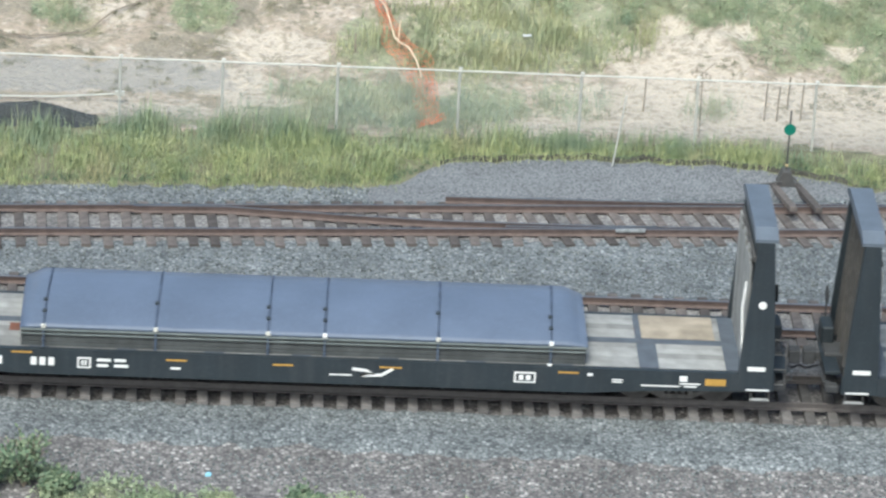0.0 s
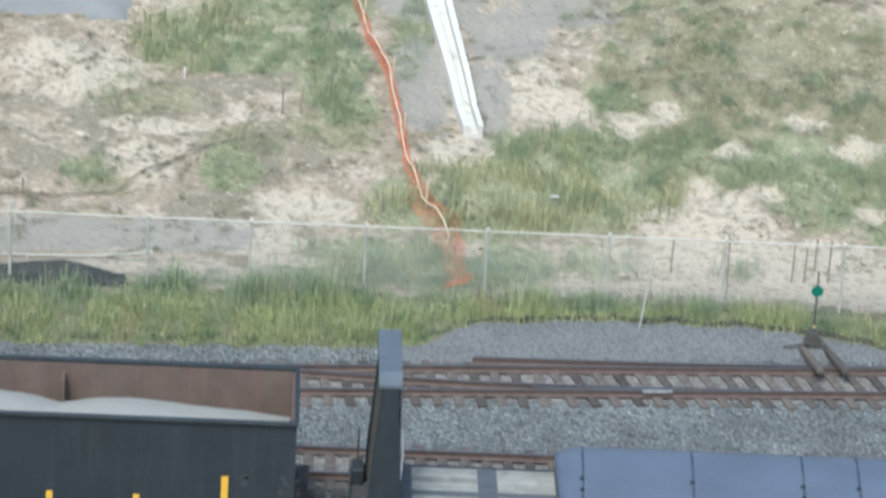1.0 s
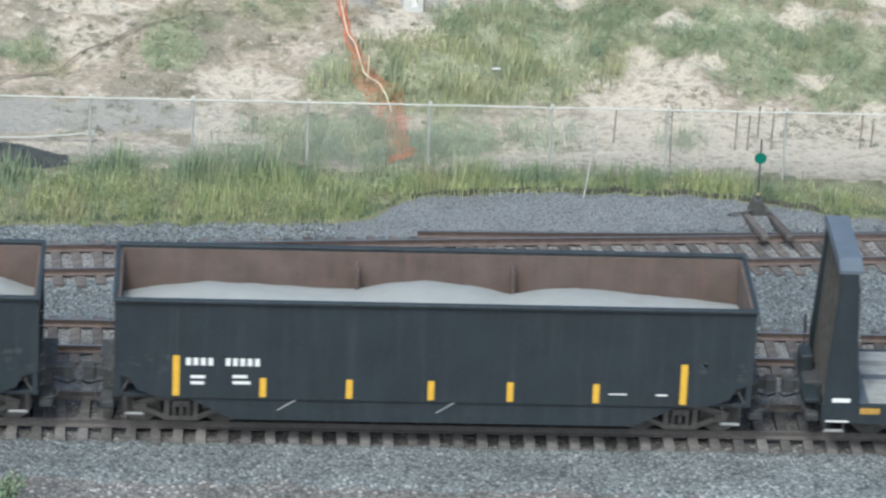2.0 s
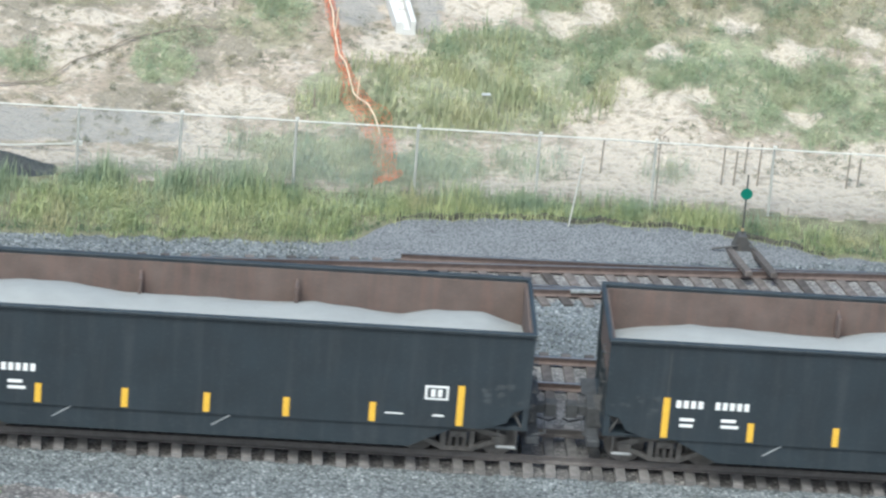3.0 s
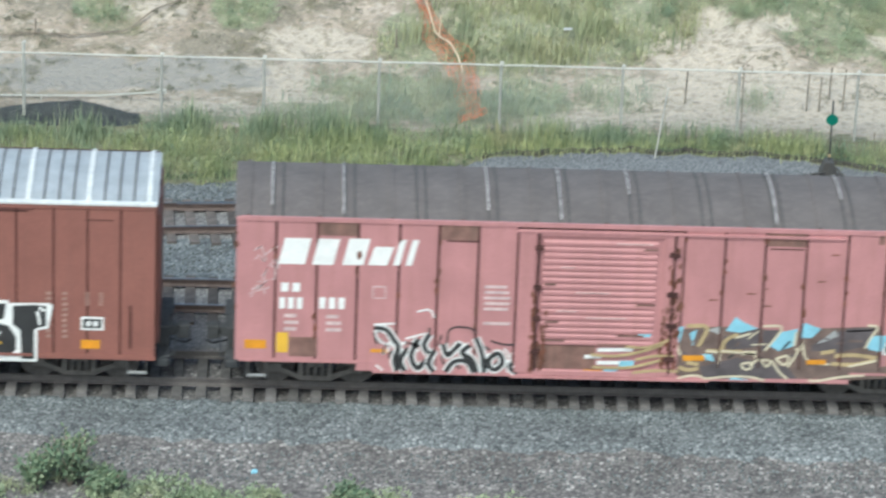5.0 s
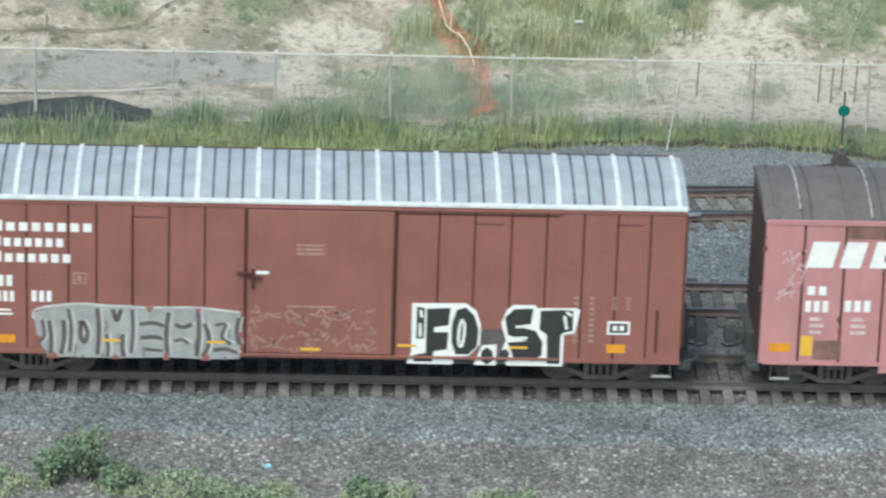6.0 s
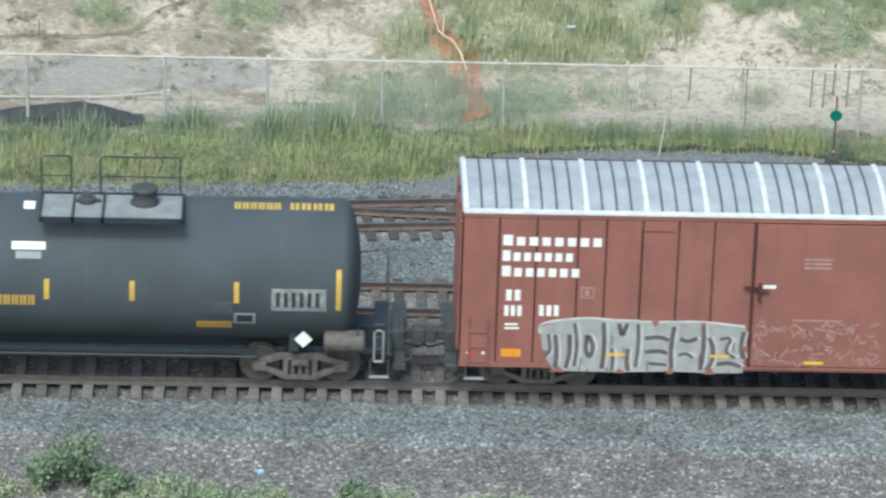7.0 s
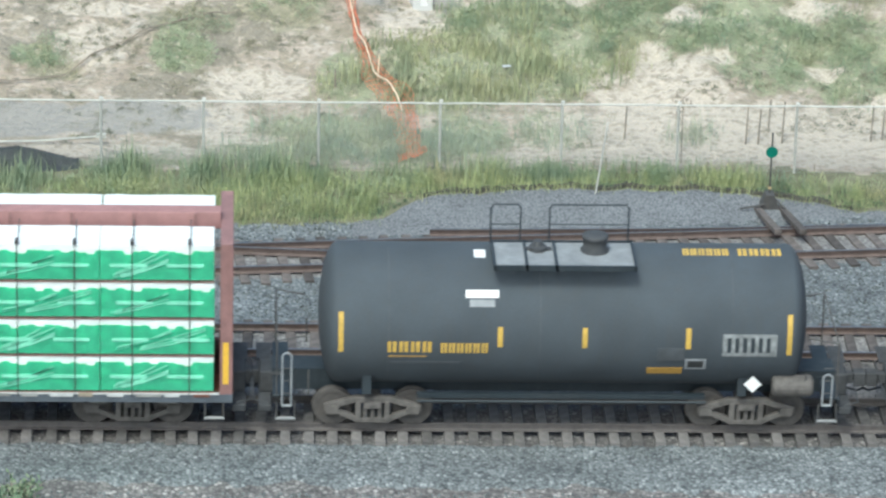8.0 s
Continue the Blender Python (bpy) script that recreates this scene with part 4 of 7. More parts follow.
def make_switch_stand():
    stand = tagged(new("switch_stand"), "railway switch stand with a round green target", "switch stand")
    x, y = 17.62, 12.0
    z = ground_z(x, y)
    bm = bmesh.new()
    rod(bm, (x, y, z), (x, y, 1.95), 0.022, 8)
    part("mast", bm, M_DARKSTEEL, stand)
    bm = bmesh.new()
    lathe(bm, [(0, 0.15), (0.012, 0.15)], 24, "y")
    part("target", bm, M_GREENSIGN, stand, "round green target").matrix_basis = pose(x, y - 0.03, 1.44)
    part("lamp_band", boxes((x - 0.035, x + 0.035, y - 0.035, y + 0.035, 0.44, 0.51), bevel=0.01), M_TAN, stand)
    bm = bmesh.new()
    prism(bm, [(x - 0.25, z), (x + 0.25, z), (x + 0.1, z + 0.38), (x - 0.1, z + 0.38)], y - 0.18, y + 0.18)
    rod(bm, (x - 0.1, y - 0.2, z + 0.15), (x - 0.75, y - 0.25, z + 0.05), 0.025)
    rod(bm, (x + 0.1, y - 0.1, z + 0.3), (x + 0.4, y - 0.3, z + 0.05), 0.025)
    part("base", bm, M_DARKSTEEL, stand)
    for dx in (-0.32, 0.30):
        bm = boxes((-0.09, 0.09, -1.8, 0.3, -0.1, 0.04), bevel=0.012)
        part("head_tie", bm, M_TIE, stand).matrix_basis = pose(x + dx + 0.05, y - 0.25, z + 0.02, -6, 0, 9)


make_switch_stand()

# folded black fabric behind the fence, a fallen rail of pipe, the dark cabinet on the pad
bm = bmesh.new()
n, k = 60, 10
rows = []
for i in range(n + 1):
    x = -6.5 + 7.0 * i / n
    top = float(np.interp(x, (-6.5, -3.8, -3.3, -2.58, -1.95, -1.1, -0.5, 0.0, 0.2, 0.42, 0.5), (0.5, 0.3, 0.3, 0.44, 0.54, 0.62, 0.48, 0.34, 0.26, 0.27, 0.12)))
    row = []
    for j in range(k + 1):
        f = j / k
        y = 13.42 + 0.88 * f if f < 0.7 else 14.042 + 1.6 * (f - 0.7)
        z = 0.02 + (top - 0.02) * min(1, f / 0.7) ** 0.9 if f < 0.7 else top * (1 - ((f - 0.7) / 0.3) ** 2 * 0.9)
        row.append(bm.verts.new((x, y + 0.025 * noise.noise((x * 5, j * 0.4, 1)), z + 0.02 * noise.noise((x * 4, j * 0.7, 2)))))
    rows.append(row)
for p, q in zip(rows, rows[1:]):
    for j in range(k):
        bm.faces.new((p[j], q[j], q[j + 1], p[j + 1]))
bmesh.ops.solidify(bm, geom=bm.faces[:], thickness=0.02)
tagged(mesh_object("silt_fabric", bm, M_FABRIC, True), "sagging black silt fabric propped behind the fence", "fabric")
bm = bmesh.new()
pipe(bm, [(-6, 14.9, 0.32), (-2.4, 14.97, 0.34), (-0.64, 14.97, 0.38), (1.0, 14.97, 0.53)], 0.028, 8)
rod(bm, (0.93, 14.97, 0.1), (0.93, 14.97, 0.62), 0.035)
box(bm, 0.82, 1.06, 14.9, 15.0, 0.50, 0.60)
rod(bm, (-2.1, 14.97, 0.1), (-2.1, 14.97, 0.36), 0.03)
tagged(mesh_object("pipe_rail", bm, M_GALV), "pale pipe rail behind the fence", "pipe")
bm = boxes((-4.2, -1.5, 25.9, 27.2, 3.9, 4.75), bevel=0.04)
cabinet = tagged(mesh_object("steel_skip", bm, M_DARKSTEEL), "dark grey steel box on the asphalt pad", "steel box")
part("base_strip", boxes((-4.25, -2.0, 25.82, 25.9, 3.86, 3.98)), M_WHITE, cabinet)
for x in (-3.35, -2.5):
    bm = bmesh.new()
    lathe(bm, [(0, 0.09), (0.03, 0.09)], 14, "y")
    part("white_disc", bm, M_WHITE, cabinet).matrix_basis = pose(x, 25.86, 4.4)


# ---- the train: car ends along the train, in metres from the left end of the oxide-red boxcar ----
def along_train(t):
    """How far the train has come."""
    return float(np.interp(t, (0, 4.5, 4.6, 8), (-71.44, -20.684, -19.176, 19.176)))


CARS, WHEELSETS = [], []
WHEEL_RADIUS = 0.44


def rolling(name, start, label, category):
    root = tagged(new(name), label, category, "cars of the freight train")
    CARS.append((root, start))
    return root


def riding(ob, start):
    CARS.append((ob, start))
    return ob


def side_mark(name, parent, x0, x1, z0, z1, mat, y=-1.55, label="", lift=0.006, slant=0.0):
    bm = bmesh.new()
    prism(bm, [(x0, z0), (x1, z0), (x1 + slant, z1), (x0 + slant, z1)], y - lift, y + 0.002)
    return part(name, bm, mat, parent, label)


def lettering(parent, x0, x1, z0, z1, count, mat, y=-1.55, slant=0.0, label=""):
    """Unread lettering: upright bars of its size and colour."""
    bm = bmesh.new()
    w = (x1 - x0) / count
    for i in range(count):
        a = x0 + w * i
        prism(bm, [(a + 0.14 * w, z0), (a + 0.80 * w, z0), (a + 0.80 * w + slant, z1), (a + 0.14 * w + slant, z1)], y - 0.006, y + 0.002)
    return part("lettering", bm, mat, parent, label)


def small_print(parent, x0, x1, z0, z1, lines, mat, y=-1.55):
    bm = bmesh.new()
    h = (z1 - z0) / (2 * lines - 1)
    rnd = random.Random(int(x0 * 100))
    for i in range(lines):
        z = z1 - h - 2 * h * i
        box(bm, x0, x0 + (x1 - x0) * rnd.uniform(0.75, 1), y - 0.006, y + 0.002, z, z + h)
    return part("small_print", bm, mat, parent)


def stroke(bm, points, w, y, lift):
    """A flat spray-can stroke through points (x, z)."""
    pts = [Vector(p) for p in points]
    left, right = [], []
    for i, p in enumerate(pts):
        d = (pts[min(i + 1, len(pts) - 1)] - pts[max(i - 1, 0)]).normalized()
        nrm = Vector((-d.y, d.x)) * w / 2
        left.append(p + nrm)
        right.append(p - nrm)
    rows = []
    for a, b in zip(left, right):
        rows.append([bm.verts.new((q.x, yy, q.y)) for q in (a, b) for yy in (y - lift, y + 0.001)])
    for a, b in zip(rows, rows[1:]):
        bm.faces.new((a[0], a[2], b[2], b[0]))
        bm.faces.new((a[0], b[0], b[1], a[1]))
        bm.faces.new((a[2], a[3], b[3], b[2]))
    bmesh.ops.recalc_face_normals(bm, faces=bm.faces[:])


def sprayed(points, w, y, lift):
    """One stroke, its corners rounded as an arm swings."""
    for _ in range(2):
        soft = [points[0]]
        for p, q in zip(points, points[1:]):
            soft += [tuple(p[i] * k + q[i] * (1 - k) for i in (0, 1)) for k in (0.75, 0.25)]
        points = soft + [points[-1]]
    bm = bmesh.new()
    stroke(bm, points, w, y, lift)
    return bm


def blob(bm, points, y, lift):
    """A flat painted shape from an outline (x, z)."""
    prism(bm, points, y - lift, y + 0.001)


TRUCK = {}


def truck_mesh():
    bm = bmesh.new()
    prism(bm, [(-1.08, 0.42), (-1.08, 0.58), (-0.42, 0.76), (0.42, 0.76), (1.08, 0.58), (1.08, 0.42), (0.40, 0.63), (-0.40, 0.63)], -0.07, 0.07)
    for s in (-1, 1):
        prism(bm, [(s * 0.98, 0.44), (s * 0.78, 0.46), (s * 0.30, 0.27), (s * 0.36, 0.15)], -0.07, 0.07)
        prism(bm, [(s * 0.26, 0.2), (s * 0.38, 0.2), (s * 0.38, 0.66), (s * 0.26, 0.66)], -0.09, 0.07)
        prism(bm, [(s * 0.75, 0.36), (s * 1.04, 0.36), (s * 1.04, 0.56), (s * 0.75, 0.56)], -0.10, 0.07)
    prism(bm, [(-0.38, 0.14), (0.38, 0.14), (0.38, 0.25), (-0.38, 0.25)], -0.07, 0.07)
    bm.verts.ensure_lookup_table()
    bmesh.ops.bevel(bm, geom=bm.edges[:], offset=0.008, segments=1, affect="EDGES")
    me = mesh_object("side_frame", bm, M_TRUCK)
    TRUCK["side"] = me.data
    bpy.data.objects.remove(me)
    bm = bmesh.new()
    lathe(bm, [(0, 0.05), (0.03, 0.055), (0.05, 0.045), (0.08, 0.055), (0.11, 0.045), (0.14, 0.055), (0.17, 0.045), (0.20, 0.055), (0.25, 0.05)], 8, "y")
    me = mesh_object("spring", bm, M_TRUCK)
    TRUCK["spring"] = me.data
    bpy.data.objects.remove(me)
    me = mesh_object("truck", boxes((-0.2, 0.2, -1.08, 1.08, 0.50, 0.66), bevel=0.02), M_TRUCK)
    TRUCK["frame"] = me.data
    bpy.data.objects.remove(me)
    bm = bmesh.new()
    r = WHEEL_RADIUS
    lathe(bm, [(-1.0, 0.06), (-0.86, 0.08), (-0.80, 0.13), (-0.80, 0.30), (-0.815, 0.36), (-0.815, r - 0.01), (-0.80, r), (-0.70, r), (-0.69, r + 0.02), (-0.665, r + 0.02), (-0.66, 0.34), (-0.68, 0.16), (-0.60, 0.085),
                (0.60, 0.085), (0.68, 0.16), (0.66, 0.34), (0.665, r + 0.02), (0.69, r + 0.02), (0.70, r), (0.80, r), (0.815, r - 0.01), (0.815, 0.36), (0.80, 0.30), (0.80, 0.13), (0.86, 0.08), (1.0, 0.06)], 28, "y")
    for k in range(6):
        a = k * math.tau / 6
        for y in (-0.812, 0.80):
            box(bm, 0.22 * math.cos(a) - 0.025, 0.22 * math.cos(a) + 0.025, y, y + 0.012, 0.22 * math.sin(a) - 0.025, 0.22 * math.sin(a) + 0.025)
    me = mesh_object("wheelset", bm, M_WHEEL)
    TRUCK["wheel"] = me.data
    bpy.data.objects.remove(me)


truck_mesh()


def add_truck(car, x):
    t = new("truck", TRUCK["frame"])
    t.parent, t.matrix_basis = car, pose(x, 0, 0)
    tagged(t, "dusty cast steel wheel truck")
    for y in (-0.95, 0.95):
        f = new("side_frame", TRUCK["side"])
        f.parent, f.matrix_basis = t, pose(0, y, 0)
        for dx in (-0.16, 0.0, 0.16):
            c = new("spring", TRUCK["spring"])
            c.parent, c.matrix_basis = t, pose(dx, y, 0.25, 90)
    for dx in (-0.89, 0.89):
        w = new("wheelset", TRUCK["wheel"])
        w.parent = t
        w.matrix_basis = pose(dx, 0, WHEEL_RADIUS)
        WHEELSETS.append((w, dx))


def add_couplers(car, length, z=0.86):
    for x, s in ((0.0, -1), (length, 1)):
        bm = bmesh.new()
        a, b = sorted((x - s * 0.25, x + s * 0.45))
        box(bm, a, b, -0.1, 0.1, z - 0.12, z + 0.12)
        a, b = sorted((x + s * 0.45, x + s * 0.72))
        box(bm, a, b, -0.17, 0.14, z - 0.16, z + 0.16)
        bevelled(bm, 0.02)
        part("coupler", bm, M_COUPLER, car)
        bm = bmesh.new()
        pipe(bm, [(x, 0.3, z - 0.1), (x + s * 0.25, 0.32, z - 0.38), (x + s * 0.6, 0.2, z - 0.42), (x + s * 0.75, 0.1, z - 0.3)], 0.025)
        part("air_hose", bm, M_INK, car)
        a, b = sorted((x - s * 0.3, x + s * 0.28))
        part("draft_gear", boxes((a, b, -0.36, 0.36, z - 0.3, z + 0.22), bevel=0.03), M_COUPLER, car)
        bm = bmesh.new()
        pipe(bm, [(x + s * 0.1, -1.4, z - 0.05), (x + s * 0.4, -1.35, z), (x + s * 0.42, -0.3, z + 0.05)], 0.018)
        part("uncoupling_lever", bm, M_COUPLER, car)
        bm = bmesh.new()
        box(bm, min(x, x + s * 0.3), max(x, x + s * 0.3), -1.2, -0.5, z - 0.38, z - 0.2)
        bevelled(bm, 0.03)
        part("brake_beam", bm, M_COUPLER, car)
        bm = bmesh.new()
        box(bm, min(x, x + s * 0.34), max(x, x + s * 0.34), 0.45, 1.35, z + 0.12, z + 0.15)
        pipe(bm, [(x, 0.5, z + 0.12), (x + s * 0.3, 0.5, z - 0.25), (x + s * 0.3, 1.3, z - 0.25), (x, 1.3, z + 0.12)], 0.02)
        part("brake_step", bm, M_COUPLER, car)


def ladder(car, x, y, z0, z1, mat, width=0.42, step=0.36, name="ladder"):
    bm = bmesh.new()
    for s in (0, width):
        rod(bm, (x + s, y, z0), (x + s, y, z1), 0.018, 5)
    z = z0 + 0.1
    while z < z1:
        rod(bm, (x, y, z), (x + width, y, z), 0.014, 5)
        z += step
    return part(name, bm, mat, car)


def stirrup(car, x, z=0.75, y=-1.52):
    bm = bmesh.new()
    pipe(bm, [(x, y, z + 0.15), (x, y - 0.02, z - 0.3), (x + 0.4, y - 0.02, z - 0.3), (x + 0.4, y, z + 0.15)], 0.018)
    step = part("step", bm, M_DARKSTEEL, car)
    part("tread", boxes((x - 0.02, x + 0.42, y - 0.05, y + 0.03, z - 0.275, z - 0.245)), M_GREY, step)


# ---- bulkhead flatcars ----
def make_flatcar(start, label, marks):
    car = rolling("flatcar", start, label, "flatcar")
    length = 20.95
    bm = bmesh.new()
    for y in (-1.52, 1.40):
        prism(bm, [(0.0, 1.04), (length, 1.04), (length, 0.62), (length - 2.6, 0.55), (length - 4.2, 0.44), (4.2, 0.44), (2.6, 0.55), (0, 0.62)], y, y + 0.12)
    box(bm, 0.1, length - 0.1, -1.4, 1.4, 0.82, 1.0)
    box(bm, 0.3, length - 0.3, -0.35, 0.35, 0.5, 0.82)
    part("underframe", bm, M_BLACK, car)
    # deck boards in bays between dark steel cross strips
    bay = 1.62
    first = None
    count = int((length - 1.7) / (bay + 0.28))
    step = (length - 1.7) / count
    for i in range(count):
        for y in (-1.38, 0.1):
            a = 0.85 + step * i + 0.1
            if first is None:
                bm = bmesh.new()
                for k in range(5):
                    box(bm, 0, step - 0.3, k * 0.256 + 0.004, (k + 1) * 0.256 - 0.004, 0, 0.045)
                first = part("deck_board", bm, M_PLANK, car)
                first.matrix_basis = pose(a, y, 1.004)
            else:
                share("deck_board", first, car, pose(a, y, 1.004))
    bm = bmesh.new()
    for i in range(count + 1):
        x = 0.85 + step * i
        box(bm, x - 0.22, x + 0.22, -1.4, 1.4, 1.002, 1.056)
    box(bm, 0.85, length - 0.85, -0.12, 0.12, 1.002, 1.060)
    part("deck_strip", bm, M_DECKSTEEL, car)
    for x, s in ((0.0, 1), (length, -1)):
        # plate with tapered side webs, gussets and a sloped cap
        o = [(x + s * 0.02, 0.62), (x + s * 0.80, 0.62), (x + s * 0.80, 1.3), (x + s * 0.60, 4.25), (x + s * 0.24, 4.25), (x + s * 0.04, 1.6)]
        for y in (-1.54, 1.42):
            bm = bmesh.new()
            prism(bm, o, y, y + 0.12)
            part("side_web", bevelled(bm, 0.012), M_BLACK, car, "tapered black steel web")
        bm = bmesh.new()
        prism(bm, [(x + s * 0.55, 1.0), (x + s * 0.63, 1.0), (x + s * 0.60, 4.3), (x + s * 0.52, 4.3)], -1.42, 1.42)
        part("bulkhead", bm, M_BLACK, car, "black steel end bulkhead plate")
        for y in (-0.85, -0.3, 0.3, 0.85):
            bm = bmesh.new()
            prism(bm, [(x + s * 0.05, 1.0), (x + s * 0.57, 1.0), (x + s * 0.55, 4.2), (x + s * 0.25, 4.2)], y - 0.04, y + 0.04)
            part("gusset", bm, M_DARKSTEEL, car)
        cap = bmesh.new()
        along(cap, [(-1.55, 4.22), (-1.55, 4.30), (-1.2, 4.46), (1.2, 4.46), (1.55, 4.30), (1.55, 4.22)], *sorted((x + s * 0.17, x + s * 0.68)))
        part("bulkhead_cap", cap, M_CAP, car, "top of the bulkhead, painted grey-blue as if lit by the sky")
        bm = bmesh.new()
        for z in (1.6, 2.3, 3.0, 3.7):
            prism(bm, [(x + s * 0.63, z), (x + s * 0.68, z), (x + s * 0.68, z + 0.12), (x + s * 0.62, z + 0.12)], -1.42, 1.42)
        part("bulkhead_rib", bm, M_DARKSTEEL, car)
        for k in range(9):
            y = -1.36 + 0.304 * k
            part("lining_board", boxes((*sorted((x + s * 0.682, x + s * 0.72)), y, y + 0.29, 1.06, 3.55 + 0.1 * (k % 3))), M_PLANK, car)
        side_mark("reflector", car, *sorted((x + s * 0.22, x + s * 0.62)), 1.12, 1.22, M_WHITE, -1.54)
        side_mark("step_edge", car, *sorted((x + s * 0.10, x + s * 0.62)), 0.64, 0.68, M_WHITE, -1.54)
        ladder(car, x + s * 0.05 - 0.02, -1.60 + 0.1, 0.7, 1.9, M_DARKSTEEL, 0.3)
        bm = bmesh.new()
        pipe(bm, [(x + s * 0.7, -1.1, 1.1), (x + s * 0.78, -1.0, 2.4), (x + s * 0.72, -0.9, 3.0)], 0.03)
        part("chain_post", bm, M_WHITE, car)
        stirrup(car, x + (0.1 if s > 0 else -0.5), 0.68, -1.5)
    if marks:
        bm = bmesh.new()
        lathe(bm, [(-1.556, 0.09), (-1.539, 0.09)], 20, "y")
        part("white_disc", bm, M_WHITE, car).matrix_basis = pose(length - 0.4, 0, 2.72)
        lettering(car, 2.9, 3.95, 0.66, 0.85, 4, M_WHITE, -1.52)
        lettering(car, 4.5, 5.08, 0.66, 0.85, 3, M_WHITE, -1.52)
        for a, b, c, d, m in ((0.86, 1.3, 0.84, 0.98, M_DULLMARK), (1.72, 1.9, 0.84, 0.98, M_WHITE), (1.7, 2.4, 0.67, 0.70, M_WHITE), (4.1, 4.55, 0.94, 0.98, M_DULLMARK), (7.5, 7.95, 0.86, 0.90, M_DULLMARK), (7.6, 7.82, 0.66, 0.71, M_WHITE),
                              (9.85, 10.3, 0.84, 0.88, M_DULLMARK), (12.2, 12.7, 0.87, 0.91, M_DULLMARK), (11.1, 11.6, 0.66, 0.69, M_WHITE), (16.15, 16.6, 0.90, 0.94, M_DULLMARK), (16.8, 16.92, 0.86, 0.92, M_WHITE), (18.0, 18.95, 0.66, 0.69, M_WHITE),
                              (18.85, 19.02, 0.80, 0.93, M_WHITE), (19.42, 19.88, 0.72, 0.88, M_DULLMARK), (15.9, 16.0, 1.06, 1.12, M_WHITE)):
            side_mark("reflector" if m is M_DULLMARK else "stencil", car, a, b, c, d, m, -1.52)
        for x0, x1, z0, z1 in ((5.55, 5.85, 0.62, 0.88), (15.18, 15.66, 0.64, 0.90)):
            side_mark("stencil_box", car, x0, x1, z0, z1, M_WHITE, -1.52)
            side_mark("stencil_field", car, x0 + 0.04, x1 - 0.04, z0 + 0.04, z1 - 0.04, M_BLACK, -1.528)
            lettering(car, x0 + 0.08, x1 - 0.08, z0 + 0.07, z1 - 0.07, 2, M_WHITE, -1.535)
        small_print(car, 5.98, 6.3, 0.66, 0.86, 2, M_WHITE, -1.52)
        small_print(car, 6.36, 6.68, 0.66, 0.86, 2, M_WHITE, -1.52)
        small_print(car, 18.85, 19.35, 0.66, 0.76, 2, M_WHITE, -1.52)
        small_print(car, 17.35, 17.6, 0.72, 0.80, 2, M_WHITE, -1.52)
        bm = bmesh.new()
        stroke(bm, [(11.6, 0.83), (11.9, 0.80), (12.1, 0.72), (11.8, 0.68), (12.25, 0.70), (12.5, 0.86)], 0.07, -1.52, 0.006)
        part("paint_scrawl", bm, M_WHITE, car)
        for x, y in ((17.95, 0.35), (4.0, -0.6)):
            part("rust_stain", boxes((x, x + 0.45, y, y + 0.4, 1.048, 1.054)), M_RUST, car)
    if marks:
        part("deck_sheet", boxes((18.1, 19.75, 0.14, 1.36, 1.052, 1.068), bevel=0.004), M_PLY, car, "tan plywood sheet on the deck")
    for x, s in ((0.0, -1), (length, 1)):
        part("end_platform", boxes((*sorted((x, x + s * 0.34)), -1.15, 1.3, 0.92, 1.0), bevel=0.01), M_BLACK, car)
        part("brake_box", boxes((*sorted((x + s * 0.02, x + s * 0.30)), 0.2, 0.85, 1.0, 1.45), bevel=0.03), M_BLACK, car)
        bm = bmesh.new()
        rod(bm, (x + s * 0.16, 0.9, 1.0), (x + s * 0.16, 0.9, 1.95), 0.02)
        part("brake_staff", bm, M_COUPLER, car)
        bm = bmesh.new()
        lathe(bm, [(0, 0.2), (0.02, 0.22), (0.04, 0.2)], 16)
        part("brake_wheel", bm, M_COUPLER, car).matrix_basis = pose(x + s * 0.18, 0.9, 1.95)
    for x in (2.1, length - 2.1):
        add_truck(car, x)
    add_couplers(car, length)
    return car


